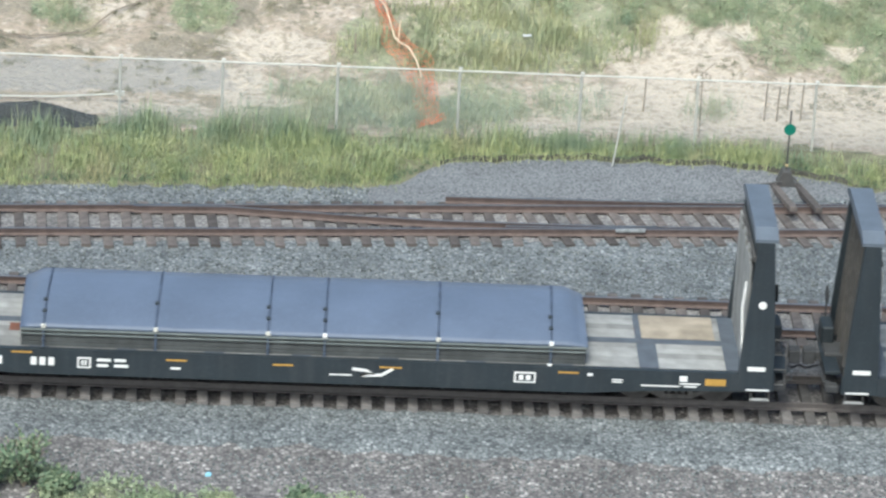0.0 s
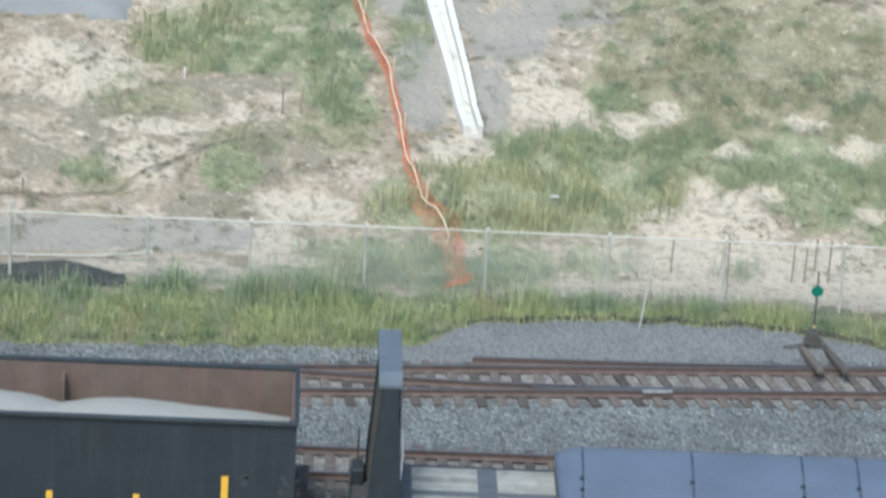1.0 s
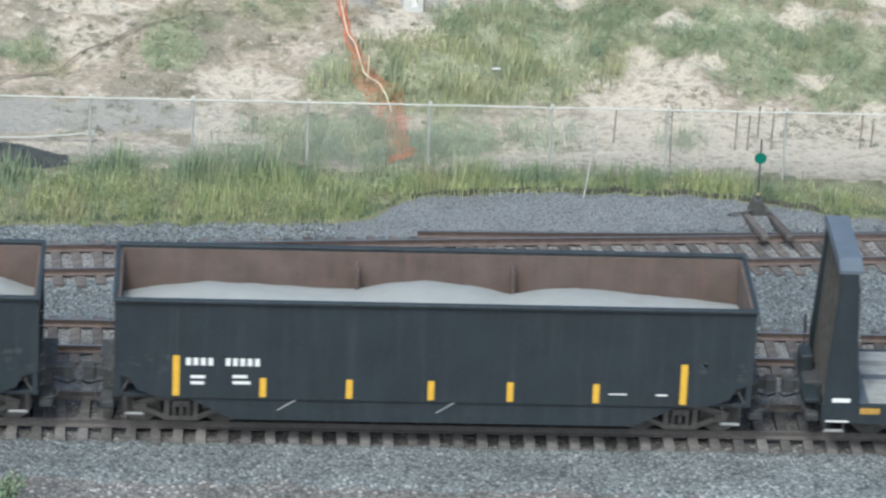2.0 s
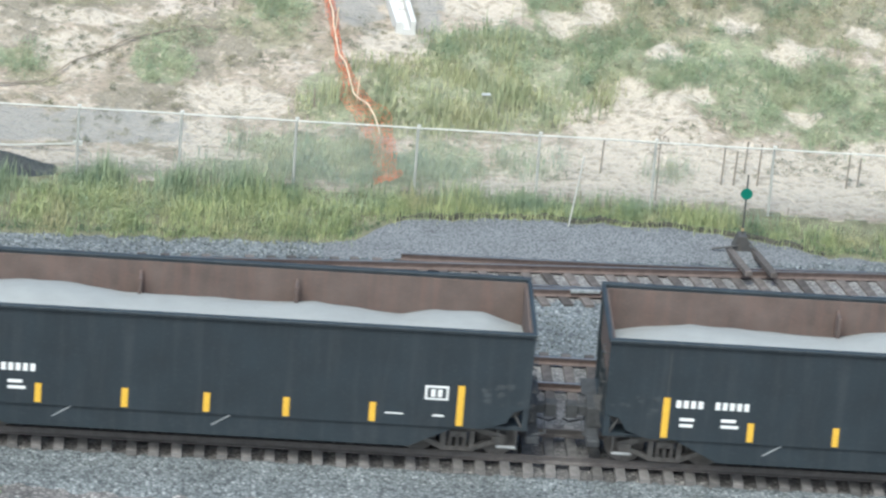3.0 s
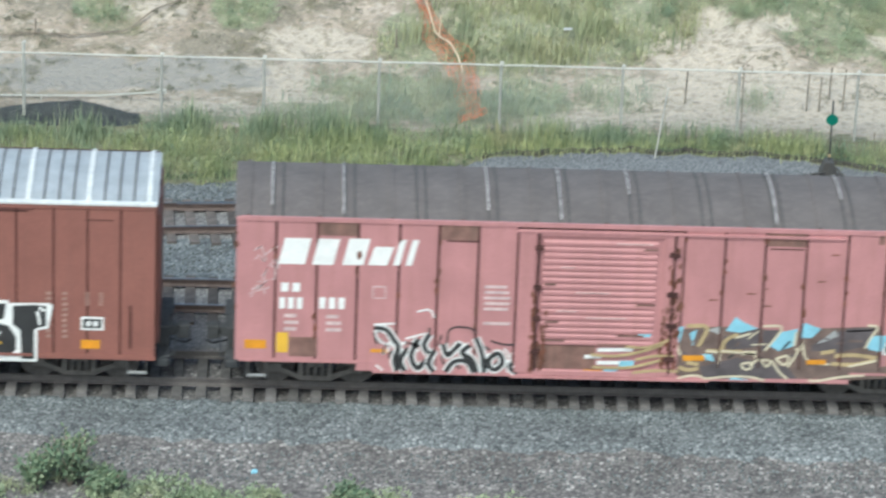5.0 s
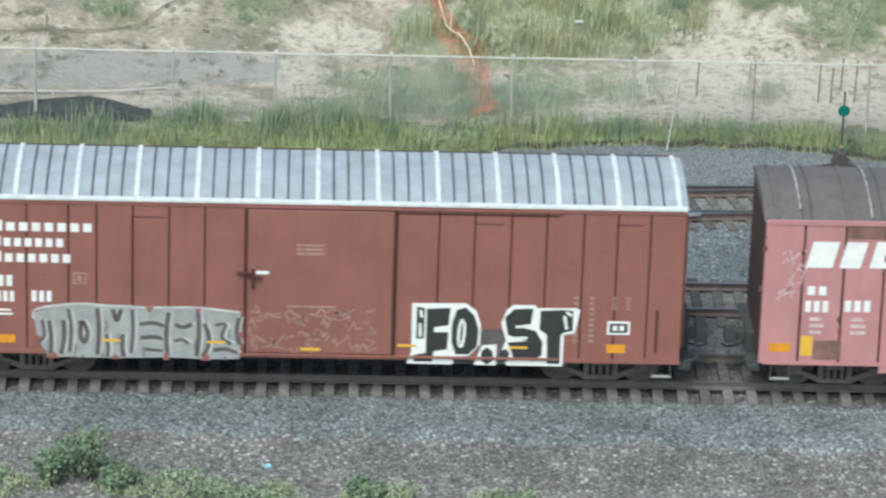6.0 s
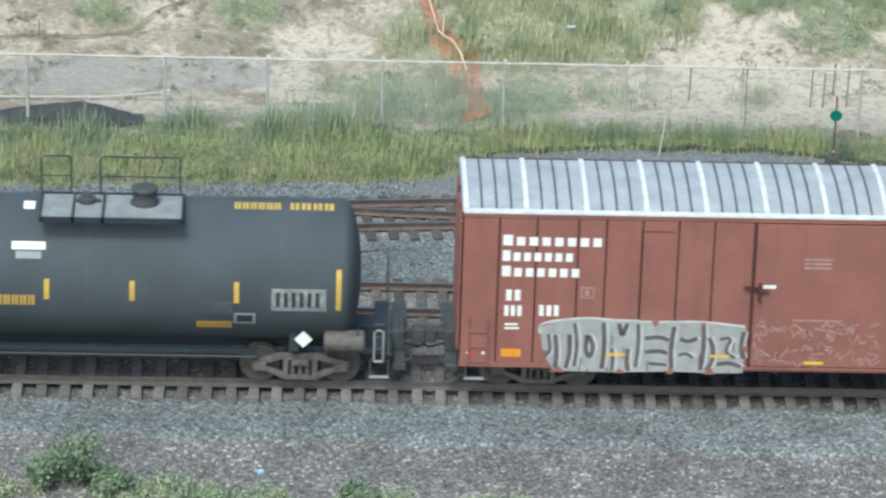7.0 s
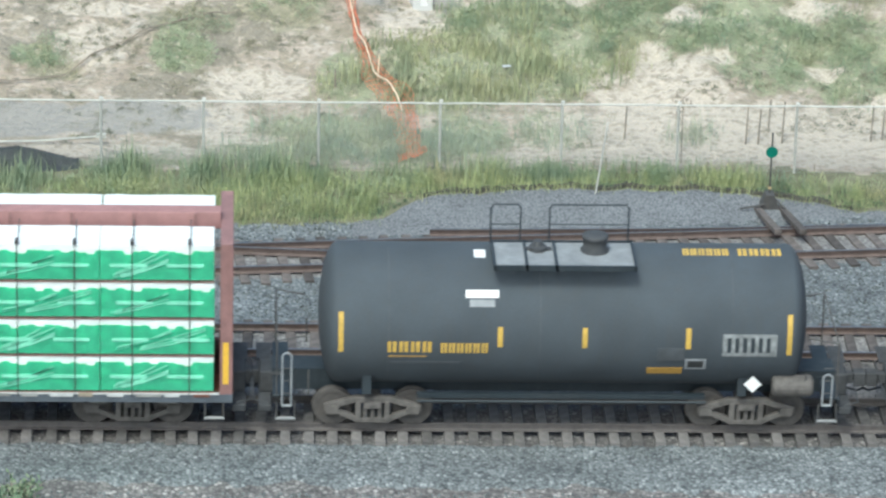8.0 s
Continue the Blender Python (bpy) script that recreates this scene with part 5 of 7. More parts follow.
def make_load(start, x0, x1):
    load = tagged(new("covered_load"), "flat blue sheet-covered stack strapped down on the flatcar", "tarped load")
    riding(load, start)
    outline = [(-1.42, 1.50), (-1.40, 1.56), (-1.30, 1.60), (-0.75, 1.76), (-0.1, 1.87), (0.6, 1.90), (1.1, 1.84), (1.36, 1.66), (1.42, 1.50)]
    n = 60
    verts, faces = [], []
    for i in range(n + 1):
        f = i / n
        x = x0 + (x1 - x0) * f
        e = min(f, 1 - f) * (x1 - x0)
        drop = 0.30 * max(0, 1 - e / 0.45) ** 1.6
        for y, z in outline:
            z = max(1.50, z - drop * (z - 1.5) / 0.4) + 0.012 * noise.noise((x * 0.8, y * 1.3, 3)) * (z > 1.56)
            inward = 0.06 * max(0, 1 - e / 0.3) * (z > 1.7)
            verts.append((x, y * (1 - inward), z))
    k = len(outline)
    for i in range(n):
        for j in range(k - 1):
            faces.append((i * k + j, (i + 1) * k + j, (i + 1) * k + j + 1, i * k + j + 1))
    faces += [tuple(range(k))[::-1], tuple(n * k + j for j in range(k))]
    faces += [(i * k, i * k + k - 1, (i + 1) * k + k - 1, (i + 1) * k) for i in range(n)]
    cover = raw("cover", verts, faces, M_TARP, load)
    cover.data.shade_smooth()
    tagged(cover, "smooth blue sheet cover")
    for i, (z0, z1, m) in enumerate(((1.054, 1.16, M_STACK), (1.17, 1.28, M_STACK), (1.29, 1.38, M_STACK), (1.39, 1.495, M_STACK))):
        part("stack_layer", boxes((x0 + 0.03, x1 - 0.03, -1.38, 1.38, z0, z1), bevel=0.01), m, load)
    part("edge_strip", boxes((x0, x1, -1.435, -1.40, 1.455, 1.49)), M_EDGE, load)
    part("edge_strip", boxes((x0, x1, -1.43, -1.39, 1.36, 1.38)), M_EDGE, load)
    for u in (0.52, 2.98, 5.45, 6.70, 9.2, 11.7):
        bm = bmesh.new()
        pts = [(x0 + u, -1.45, 1.06)] + [(x0 + u + 0.1 * (y + 1.4) / 2.8, y, z + 0.012) for y, z in outline]
        for a, b in zip(pts, pts[1:]):
            d = 0.026
            v = [bm.verts.new(q) for q in ((a[0] - d, a[1], a[2]), (a[0] + d, a[1], a[2]), (b[0] + d, b[1], b[2]), (b[0] - d, b[1], b[2]))]
            bm.faces.new(v)
        bmesh.ops.solidify(bm, geom=bm.faces[:], thickness=0.008)
        part("strap", bm, M_STRAP, load, "tie-down strap")
        bm = boxes((x0 + u - 0.05, x0 + u + 0.05, -1.47, -1.42, 1.52, 1.62), bevel=0.01)
        part("edge_protector", bm, M_WHITE if u in (6.70, 11.7) else M_GALV, load)
        for y, z in ((-0.55, 1.79), (-0.95, 1.70)):
            if u in (2.98, 9.2) and y < -0.6:
                continue
            part("buckle", boxes((x0 + u - 0.045, x0 + u + 0.045, y - 0.06, y + 0.06, z, z + 0.045), bevel=0.008), M_BLACK, load)


# ---- black hopper gondolas ----
def make_hopper(start, label, crest, boxed):
    car = rolling("hopper_car", start, label, "hopper car")
    length = 14.08
    bm = bmesh.new()
    for y in (-1.55, 1.48):
        prism(bm, [(0, 3.27), (length, 3.27), (length, 1.5), (length - 0.35, 1.4), (length - 0.5, 1.12), (length - 1.0, 0.95), (1.0, 0.95), (0.5, 1.12), (0.35, 1.4), (0, 1.5)], y, y + 0.07)
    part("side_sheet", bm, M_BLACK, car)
    bm = bmesh.new()
    for y0, y1 in ((-1.62, -1.47), (1.47, 1.62)):
        box(bm, -0.03, length + 0.03, y0, y1, 3.24, 3.31)
    for x in (-0.04, length - 0.06):
        box(bm, x, x + 0.1, -1.47, 1.47, 3.22, 3.30)
    part("top_rail", bevelled(bm, 0.01), M_BLACK, car)
    bm = bmesh.new()
    box(bm, 0.10, length - 0.10, 1.43, 1.475, 2.0, 3.22)
    for x in (0.06, length - 0.12):
        box(bm, x, x + 0.06, -1.43, 1.43, 2.0, 3.22)
    box(bm, 0.10, length - 0.10, -1.475, -1.43, 2.0, 3.22)
    part("inner_wall", bm, M_INSIDE, car, "rust-brown inside faces")
    for x in (5.35, 8.85):
        bm = bmesh.new()
        prism(bm, [(x - 0.05, 2.2), (x + 0.05, 2.2), (x + 0.03, 3.02), (x - 0.03, 3.02)], 0.9, 1.43)
        box(bm, x - 0.03, x + 0.03, -1.43, 1.43, 2.2, 2.3)
        part("cross_brace", bm, M_INSIDE, car)
    # sloped end sheets, hopper chutes and centre sill below
    bm = bmesh.new()
    prism(bm, [(1.2, 1.2), (0.1, 2.05), (0.1, 2.15), (length - 0.1, 2.15), (length - 0.1, 2.05), (length - 1.2, 1.2)], -1.4, 1.4)
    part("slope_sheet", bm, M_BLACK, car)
    for a in (3.2, 6.2, 9.2):
        bm = bmesh.new()
        along(bm, [(-1.35, 1.2), (1.35, 1.2), (1.0, 0.34), (-1.0, 0.34)], a, a + 1.9)
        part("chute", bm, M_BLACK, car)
    bm = bmesh.new()
    prism(bm, [(1.5, 0.98), (length - 1.5, 0.98), (length - 2.6, 0.42), (2.6, 0.42)], -1.50, -1.44)
    prism(bm, [(1.5, 0.98), (length - 1.5, 0.98), (length - 2.6, 0.42), (2.6, 0.42)], 1.44, 1.50)
    part("side_skirt", bm, M_BLACK, car)
    part("center_sill", boxes((-0.1, length + 0.1, -0.3, 0.3, 0.72, 1.1)), M_DARKSTEEL, car)
    for x in (0.0, length - 0.9):
        part("end_platform", boxes((x, x + 0.9, -1.45, 1.45, 0.92, 1.0)), M_BLACK, car)
    for x in (0.02, length - 0.14):
        for y in (-1.53, -0.5, 0.4, 1.41):
            part("end_post", boxes((x, x + 0.12, y, y + 0.12, 0.95, 2.1)), M_BLACK, car)
    for x, s in ((0.0, 1), (length, -1)):
        bm = bmesh.new()
        rod(bm, (x + s * 0.35, -1.3, 1.35), (x + s * 0.35, -0.5, 1.35), 0.2, 12)
        box(bm, *sorted((x + s * 0.55, x + s * 0.8)), -1.3, -1.0, 1.0, 1.3)
        pipe(bm, [(x + s * 0.15, -1.45, 1.0), (x + s * 0.5, -1.45, 1.7), (x + s * 0.95, -1.45, 1.05)], 0.03)
        part("brake_gear", bm, M_DARKSTEEL, car)
        bm = bmesh.new()
        rr = random.Random(int(start) + s)
        for _ in range(9):
            cx, cz, q = x + s * rr.uniform(0.15, 1.15), rr.uniform(1.5, 2.0), rr.uniform(0.03, 0.09)
            blob(bm, [(cx + q * rr.uniform(0.7, 1.8) * math.cos(k), cz + q * rr.uniform(0.5, 1.2) * math.sin(k)) for k in np.linspace(0, math.tau, 8)[:-1]], -1.55, 0.004)
        tagged(part("dust_smear", bm, M_DUST, car), kind="stuff")
        for z in (1.15, 1.5, 1.85, 2.2, 2.55, 2.9):
            bm = bmesh.new()
            pipe(bm, [(x - s * 0.02, -1.4, z), (x - s * 0.1, -1.4, z), (x - s * 0.1, -0.95, z), (x - s * 0.02, -0.95, z)], 0.014, 5)
            part("grab_iron", bm, M_DARKSTEEL, car)
        stirrup(car, x + (0.25 if s > 0 else -0.65), 0.8)
    side_mark("seam", car, 1.36, 1.375, 2.0, 3.1, M_DARKSTEEL)
    for x in (1.36, 12.55):
        side_mark("reflector", car, x - 0.075, x + 0.075, 1.0, 1.97, M_YELLOW)
    for x in (3.27, 5.17, 6.97, 8.72, 10.62):
        side_mark("reflector", car, x - 0.07, x + 0.07, 1.0, 1.46, M_YELLOW)
    lettering(car, 1.55, 2.2, 1.74, 1.92, 4, M_WHITE)
    lettering(car, 2.42, 3.22, 1.74, 1.92, 5, M_WHITE)
    small_print(car, 1.68, 2.02, 1.28, 1.5, 2, M_WHITE)
    small_print(car, 2.6, 3.0, 1.3, 1.52, 2, M_WHITE)
    if boxed:
        side_mark("stencil_box", car, 11.75, 12.27, 1.60, 1.94, M_WHITE)
        side_mark("stencil_field", car, 11.80, 12.22, 1.65, 1.89, M_BLACK, -1.557)
        lettering(car, 11.86, 12.16, 1.68, 1.86, 2, M_WHITE, -1.564)
    side_mark("stencil", car, 10.9, 11.3, 1.21, 1.24, M_WHITE)
    side_mark("stencil", car, 11.95, 12.2, 1.2, 1.24, M_WHITE)
    for x in (3.6, 7.1):
        bm = bmesh.new()
        pipe(bm, [(x, -1.50, 0.66), (x + 0.4, -1.52, 0.93)], 0.016)
        part("operating_rod", bm, M_GRATE, car)
    for x in (1.48, length - 1.5):
        add_truck(car, x)
    add_couplers(car, length)
    # heaped load
    verts, faces, n, k = [], [], 110, 14
    for i in range(n + 1):
        x = 0.14 + (length - 0.28) * i / n
        h = float(np.interp(x, crest[0], crest[1]))
        for j in range(k + 1):
            y = -1.42 + 2.84 * j / k
            z = h + 0.33 * (1 - (y / 1.42) ** 2) + 0.03 * noise.noise((x * 1.5, y * 1.5, start))
            verts.append((x, y, z))
    for i in range(n):
        for j in range(k):
            a = i * (k + 1) + j
            faces.append((a, a + k + 1, a + k + 2, a + 1))
    heap = raw("rock_load", verts, faces, M_AGG)
    heap.data.shade_smooth()
    riding(tagged(heap, "pale grey crushed rock heaped in the open hopper", "rock load"), start)


# ---- boxcars ----
def roof(car, length, eave, mat, rib_mat, ribs, rise, rib_h=0.035, seams=(), half=1.58, x0=-0.02):
    prof = [(-half - 0.02, eave - 0.06)] + [(y, eave + rise * (1 - (y / half) ** 2)) for y in np.linspace(-half, half, 13)] + [(half + 0.02, eave - 0.06)]
    bm = bmesh.new()
    along(bm, prof, x0, length + 0.02)
    ob = part("roof", bm, mat, car)
    for xs, w, h, m, nm in ((ribs, 0.05, rib_h, rib_mat, "roof_rib"), (seams, 0.02, 0.018, M_DARKSTEEL, "roof_seam")):
        for x in xs:
            bm = bmesh.new()
            p = [(y, z + 0.004) for y, z in prof[1:-1]]
            o = [(y, z + h) for y, z in p] + p[::-1]
            along(bm, o, x - w, x + w)
            part(nm, bm, m, car)
    return ob


def wall_sheet(bm, xs, z_of, top, y, depth=0.03):
    for a, b in zip(xs, xs[1:]):
        box(bm, a + 0.02, b - 0.02, y, y + depth, z_of((a + b) / 2), top)


def make_pink_boxcar(start):
    car = rolling("boxcar", start, "faded pink-red boxcar with spray paint along its lower side", "boxcar")
    length, top = 15.9, 4.32

    def low(x):
        return 0.86 if x < 2.9 or x > 13.5 else 0.66

    bm = bmesh.new()
    box(bm, -0.1, length - 0.03, -1.50, 1.50, 0.9, top)
    box(bm, 2.9, 13.5, -1.48, 1.48, 0.7, 0.9)
    part("body", bm, M_GAP, car)
    seams = [-0.12, 0.77, 1.67, 2.56, 3.46, 4.32, 5.19, 6.05]
    seams_r = [9.69, 10.58, 11.47, 12.37, 13.28, 14.15, 15.07, 15.9]
    for y in (-1.55, 1.50):
        first = True
        for xs in (seams, seams_r):
            for i, (a, b) in enumerate(zip(xs, xs[1:])):
                bm = boxes((a + 0.025, b - 0.025, y, y + 0.05, low((a + b) / 2), top - 0.02), bevel=0.012)
                part("side_panel", bm, M_PINK, car)
    part("side_sill", boxes((2.95, 13.5, -1.56, -1.49, 0.62, 0.72), (0.0, 2.95, -1.56, -1.49, 0.84, 0.90), (13.5, 15.9, -1.56, -1.49, 0.84, 0.90)), M_PINK, car)
    part("top_chord", boxes((0, length, -1.575, -1.5, top - 0.10, top)), M_PINK, car)
    for a, b, h in ((1.67, 2.56, 0.30), (4.32, 5.19, 0.34), (11.47, 12.37, 0.30), (14.15, 15.07, 0.34), (13.9, 14.1, 0.2)):
        side_mark("rust_patch", car, a + 0.03, b - 0.03, top - 0.12 - h, top - 0.11, M_OLDRUST)
    for x, w in ((11.5, 0.8), (4.43, 0.75)):
        side_mark("seam", car, x + 0.06, x + w, top - 0.50, top - 0.47, M_GAP)
    side_mark("rust_patch", car, 1.1, 1.72, 0.98, 1.45, M_OLDRUST)
    # plug door with pressed ribs, in its frame
    part("door_frame", boxes((6.07, 6.45, -1.58, -1.5, 0.72, 4.16), (9.26, 9.67, -1.58, -1.5, 0.72, 4.16), (6.45, 9.26, -1.58, -1.5, 4.02, 4.16), (6.45, 9.26, -1.58, -1.5, 0.66, 0.80), bevel=0.012), M_PINK, car)
    door = part("door", boxes((6.45, 9.26, -1.53, -1.5, 0.8, 4.02)), M_PINK, car, "plug door with horizontal pressed ribs")
    rib = bmesh.new()
    along(rib, [(-1.532, 0), (-1.575, 0.012), (-1.575, 0.075), (-1.532, 0.115)], 6.62, 9.10)
    rib = part("door_rib", rib, M_PINK, door)
    rib.matrix_basis = pose(0, 0, 1.42)
    for i in range(1, 17):
        share("door_rib", rib, door, pose(0, 0, 1.42 + 0.149 * i))
    side_mark("rust_patch", door, 6.48, 7.85, 0.82, 1.40, M_OLDRUST, -1.531)
    # pale scrapes that also paint highlights onto the door ribs
    for x0, x1, z in ((7.35, 8.1, 2.67), (6.95, 7.4, 2.22), (7.6, 8.5, 2.07), (7.0, 7.3, 3.27), (8.2, 9.0, 3.86)):
        side_mark("scrape", door, x0, x1, z, z + 0.03, M_PALEPINK, -1.576)
    for x0, z, w in ((6.65, 1.5, 0.5), (8.3, 1.65, 0.6), (6.7, 1.95, 0.3), (8.7, 2.4, 0.4), (6.66, 2.85, 0.25), (8.8, 3.72, 0.3), (7.9, 1.42, 0.7)):
        side_mark("rust_streak", door, x0, x0 + w, z, z + 0.045, M_OLDRUST, -1.576)
    bm = bmesh.new()
    for x in (6.5, 9.48):
        rod(bm, (x, -1.61, 0.8), (x, -1.61, 4.1), 0.025)
    for z in (1.2, 2.0, 2.75, 3.7):
        box(bm, 6.42, 6.6, -1.63, -1.55, z, z + 0.09)
        box(bm, 9.36, 9.6, -1.63, -1.55, z - 0.1, z)
    part("lock_bar", bm, M_GAP, car)
    rnd = random.Random(8)
    bm = bmesh.new()
    for x, top_z, many in ((6.47, 2.9, 60), (6.68, 2.2, 26), (9.30, 2.5, 34), (9.47, 3.9, 70), (9.60, 3.4, 40)):
        for _ in range(many):
            x_, z, r = x + rnd.gauss(0, 0.035), 0.8 + (top_z - 0.8) * rnd.betavariate(1, 1.7), rnd.uniform(0.015, 0.05)
            blob(bm, [(x_ + r * rnd.uniform(0.6, 1.2) * math.cos(k), z + 2.2 * r * rnd.uniform(0.6, 1.3) * math.sin(k)) for k in np.linspace(0, math.tau, 7)[:-1]], -1.58, rnd.uniform(0.003, 0.006))
    tagged(part("rust_flake", bm, M_RUST, car), kind="stuff")
    part("door_track", boxes((6.0, 13.2, -1.60, -1.54, 4.10, 4.15), (6.0, 10.4, -1.60, -1.54, 0.60, 0.65)), M_PINK, car)
    for y in (-1.0, 0, 1.0):
        for x in (-0.06, length - 0.0):
            part("end_rib", boxes((x, x + 0.06, y - 0.3, y + 0.3, 1.1, 4.1), bevel=0.015), M_PINK, car)
    roof(car, length, top, M_ROOF, M_ROOF, [0.15 + 1.56 * i for i in range(11)], 0.22, seams=[0.15 + 1.56 * i + s for i in range(10) for s in (0.55, 0.75)], half=1.52, x0=-0.14)
    for x in (0.66, 2.22, 5.38, 6.97, 8.50, 11.68, 13.18, 14.8):
        bm = bmesh.new()
        p = [(y, top + 0.22 * (1 - (y / 1.52) ** 2) + 0.042) for y in np.linspace(*((-1.46, 1.4), (-1.2, 1.3), (-0.4, 1.35))[int(x * 7) % 3], 9)]
        along(bm, [(y, z + 0.012) for y, z in p] + p[::-1], x - 0.02, x + 0.02)
        part("bare_rib", bm, M_BARERIB, car)
    # lettering and stencils
    # the company lettering as leaning plain blocks of its sizes
    for x0, x1, z0, z1 in ((0.82, 1.40, 3.20, 3.82), (1.56, 2.02, 3.20, 3.82), (2.22, 2.68, 3.21, 3.84), (2.78, 3.20, 3.22, 3.66), (3.33, 3.47, 3.23, 3.84), (3.60, 3.74, 3.23, 3.84)):
        side_mark("lettering_block", car, x0, x1, z0, z1, M_WHITE, slant=0.14)
    lettering(car, 0.86, 1.36, 2.54, 2.75, 2, M_WHITE)
    lettering(car, 0.84, 1.41, 2.13, 2.40, 3, M_WHITE)
    lettering(car, 1.71, 2.34, 2.15, 2.42, 3, M_WHITE)
    small_print(car, 0.98, 1.3, 1.6, 2.0, 3, M_PALEMARK)
    small_print(car, 1.9, 2.25, 1.6, 2.0, 3, M_PALEMARK)
    small_print(car, 5.35, 5.98, 2.2, 2.8, 5, M_PALEMARK)
    side_mark("stencil", car, 5.35, 5.95, 1.85, 1.92, M_PALEMARK)
    side_mark("stencil_box", car, 2.9, 3.2, 2.42, 2.72, M_PALEMARK)
    side_mark("stencil_field", car, 2.93, 3.17, 2.45, 2.69, M_PINK, -1.557)
    for a, b, c, d in ((0.12, 0.60, 1.15, 1.36), (9.9, 10.35, 1.12, 1.2), (12.5, 12.95, 1.12, 1.2), (15.1, 15.55, 1.14, 1.3), (7.6, 8.1, 0.74, 0.82), (9.7, 10.0, 0.86, 0.94), (2.9, 3.3, 1.12, 1.2)):
        side_mark("reflector", car, a, b, c, d, M_ORANGEMARK)
    side_mark("reflector", car, 0.82, 1.08, 1.07, 1.55, M_YELLOW)
    side_mark("reflector", car, 14.70, 14.84, 1.05, 1.98, M_YELLOW)
    side_mark("stencil_box", car, 14.2, 14.62, 1.35, 1.62, M_WHITE)
    side_mark("stencil_field", car, 14.25, 14.57, 1.40, 1.57, M_INK, -1.557)
    # spray paint: a looping pale piece, a striped door end and a jagged brown and blue piece
    core = [[(2.96, 1.72), (3.25, 1.7), (3.41, 1.42), (3.54, 1.27), (3.41, 0.97), (3.5, 0.69)], [(3.68, 1.19), (3.54, 0.95), (3.66, 0.69)], [(3.88, 1.37), (3.77, 0.99), (3.96, 0.7), (4.06, 0.91)], [(4.19, 1.6), (4.04, 1.33), (4.18, 1.12)], [(4.31, 1.21), (4.15, 0.88), (4.3, 0.69)], [(4.49, 1.37), (4.58, 1.04), (4.74, 1.23), (4.87, 1.4)], [(4.57, 0.69), (4.74, 0.98), (5.06, 0.97), (5.18, 0.69)], [(5.09, 1.35), (4.85, 1.16), (5.15, 1.04), (5.26, 0.69)], [(5.21, 1.53), (5.37, 1.16), (5.42, 0.69)], [(5.61, 1.14), (5.47, 0.95), (5.63, 0.71), (5.85, 0.95), (5.74, 1.19), (5.61, 1.14)], [(6.03, 0.95), (5.96, 0.83), (6.14, 0.69)], [(3.95, 1.48), (3.84, 1.28)]]
    thin = [[(4.57, 1.37), (4.59, 1.78), (5.07, 1.79), (5.21, 1.64)], [(5.53, 1.47), (5.88, 1.36), (6.23, 1.43)], [(4.18, 1.76), (4.17, 1.49)], [(4.38, 1.32), (4.45, 1.59)]]
    light = [[(2.99, 1.66), (3.03, 1.45), (3.23, 1.32)], [(3.66, 1.47), (4.06, 1.6)], [(3.03, 0.82), (3.18, 0.69)], [(5.84, 1.29), (6.0, 1.07), (5.93, 0.71)], [(2.96, 1.8), (3.41, 1.83)], [(3.9, 2.13), (4.18, 2.21), (4.28, 1.99)]]
    for p in core:
        part("paint_edge", sprayed(p, 0.225, -1.556, 0.005), M_PALEPINK, car)
    for p in core:
        part("paint_outline", sprayed(p, 0.17, -1.556, 0.008), M_WHITE, car)
    for p in core:
        part("paint_core", sprayed(p, 0.105, -1.556, 0.011), M_INK, car)
    for p in thin:
        part("paint_line", sprayed(p, 0.04, -1.556, 0.007), M_INK, car)
    for p in light:
        part("paint_line", sprayed(p, 0.04, -1.556, 0.007), M_WHITE, car)
    for p in [[(7.9, 1.3), (8.69, 1.33)], [(7.62, 1.13), (8.0, 1.14)], [(7.9, 0.99), (8.4, 1.0)]]:
        part("paint_stripe", sprayed(p, 0.085, -1.535, 0.01), M_WHITE, car)
    for p in [[(8.77, 1.75), (9.06, 1.75), (9.04, 1.60), (8.82, 1.58)], [(8.40, 1.05), (8.72, 1.06), (8.70, 0.92), (8.4, 0.91)], [(8.07, 0.84), (8.37, 0.85), (8.3, 0.75), (8.02, 0.74)]]:
        bm = bmesh.new()
        blob(bm, p, -1.54, 0.03)
        part("paint_patch", bm, M_CYAN, car)
    for p in [[(7.75, 1.2), (8.3, 1.16), (8.9, 1.3), (9.35, 1.5)], [(7.8, 0.9), (8.6, 0.88), (9.3, 1.1)], [(8.5, 1.42), (9.0, 1.38), (9.5, 1.62)], [(8.75, 1.1), (9.2, 1.22), (9.6, 1.2)], [(8.7, 0.78), (9.2, 0.86), (9.7, 0.84)]]:
        part("paint_line", sprayed(p, 0.06, -1.57, 0.016), M_TAN, car)
    # the jagged piece: a brown field, dark and light-blue fills, tan and pale edges
    field = [[(9.63, 1.85), (10.55, 1.95), (11.48, 1.92), (12.2, 1.8), (12.4, 1.94), (14.09, 2.04), (14.16, 1.73), (14.12, 1.05), (14.65, 1.12), (15.03, 0.9), (14.21, 0.77), (12.87, 0.67), (11.73, 0.66), (9.72, 0.66), (9.6, 1.05)]]
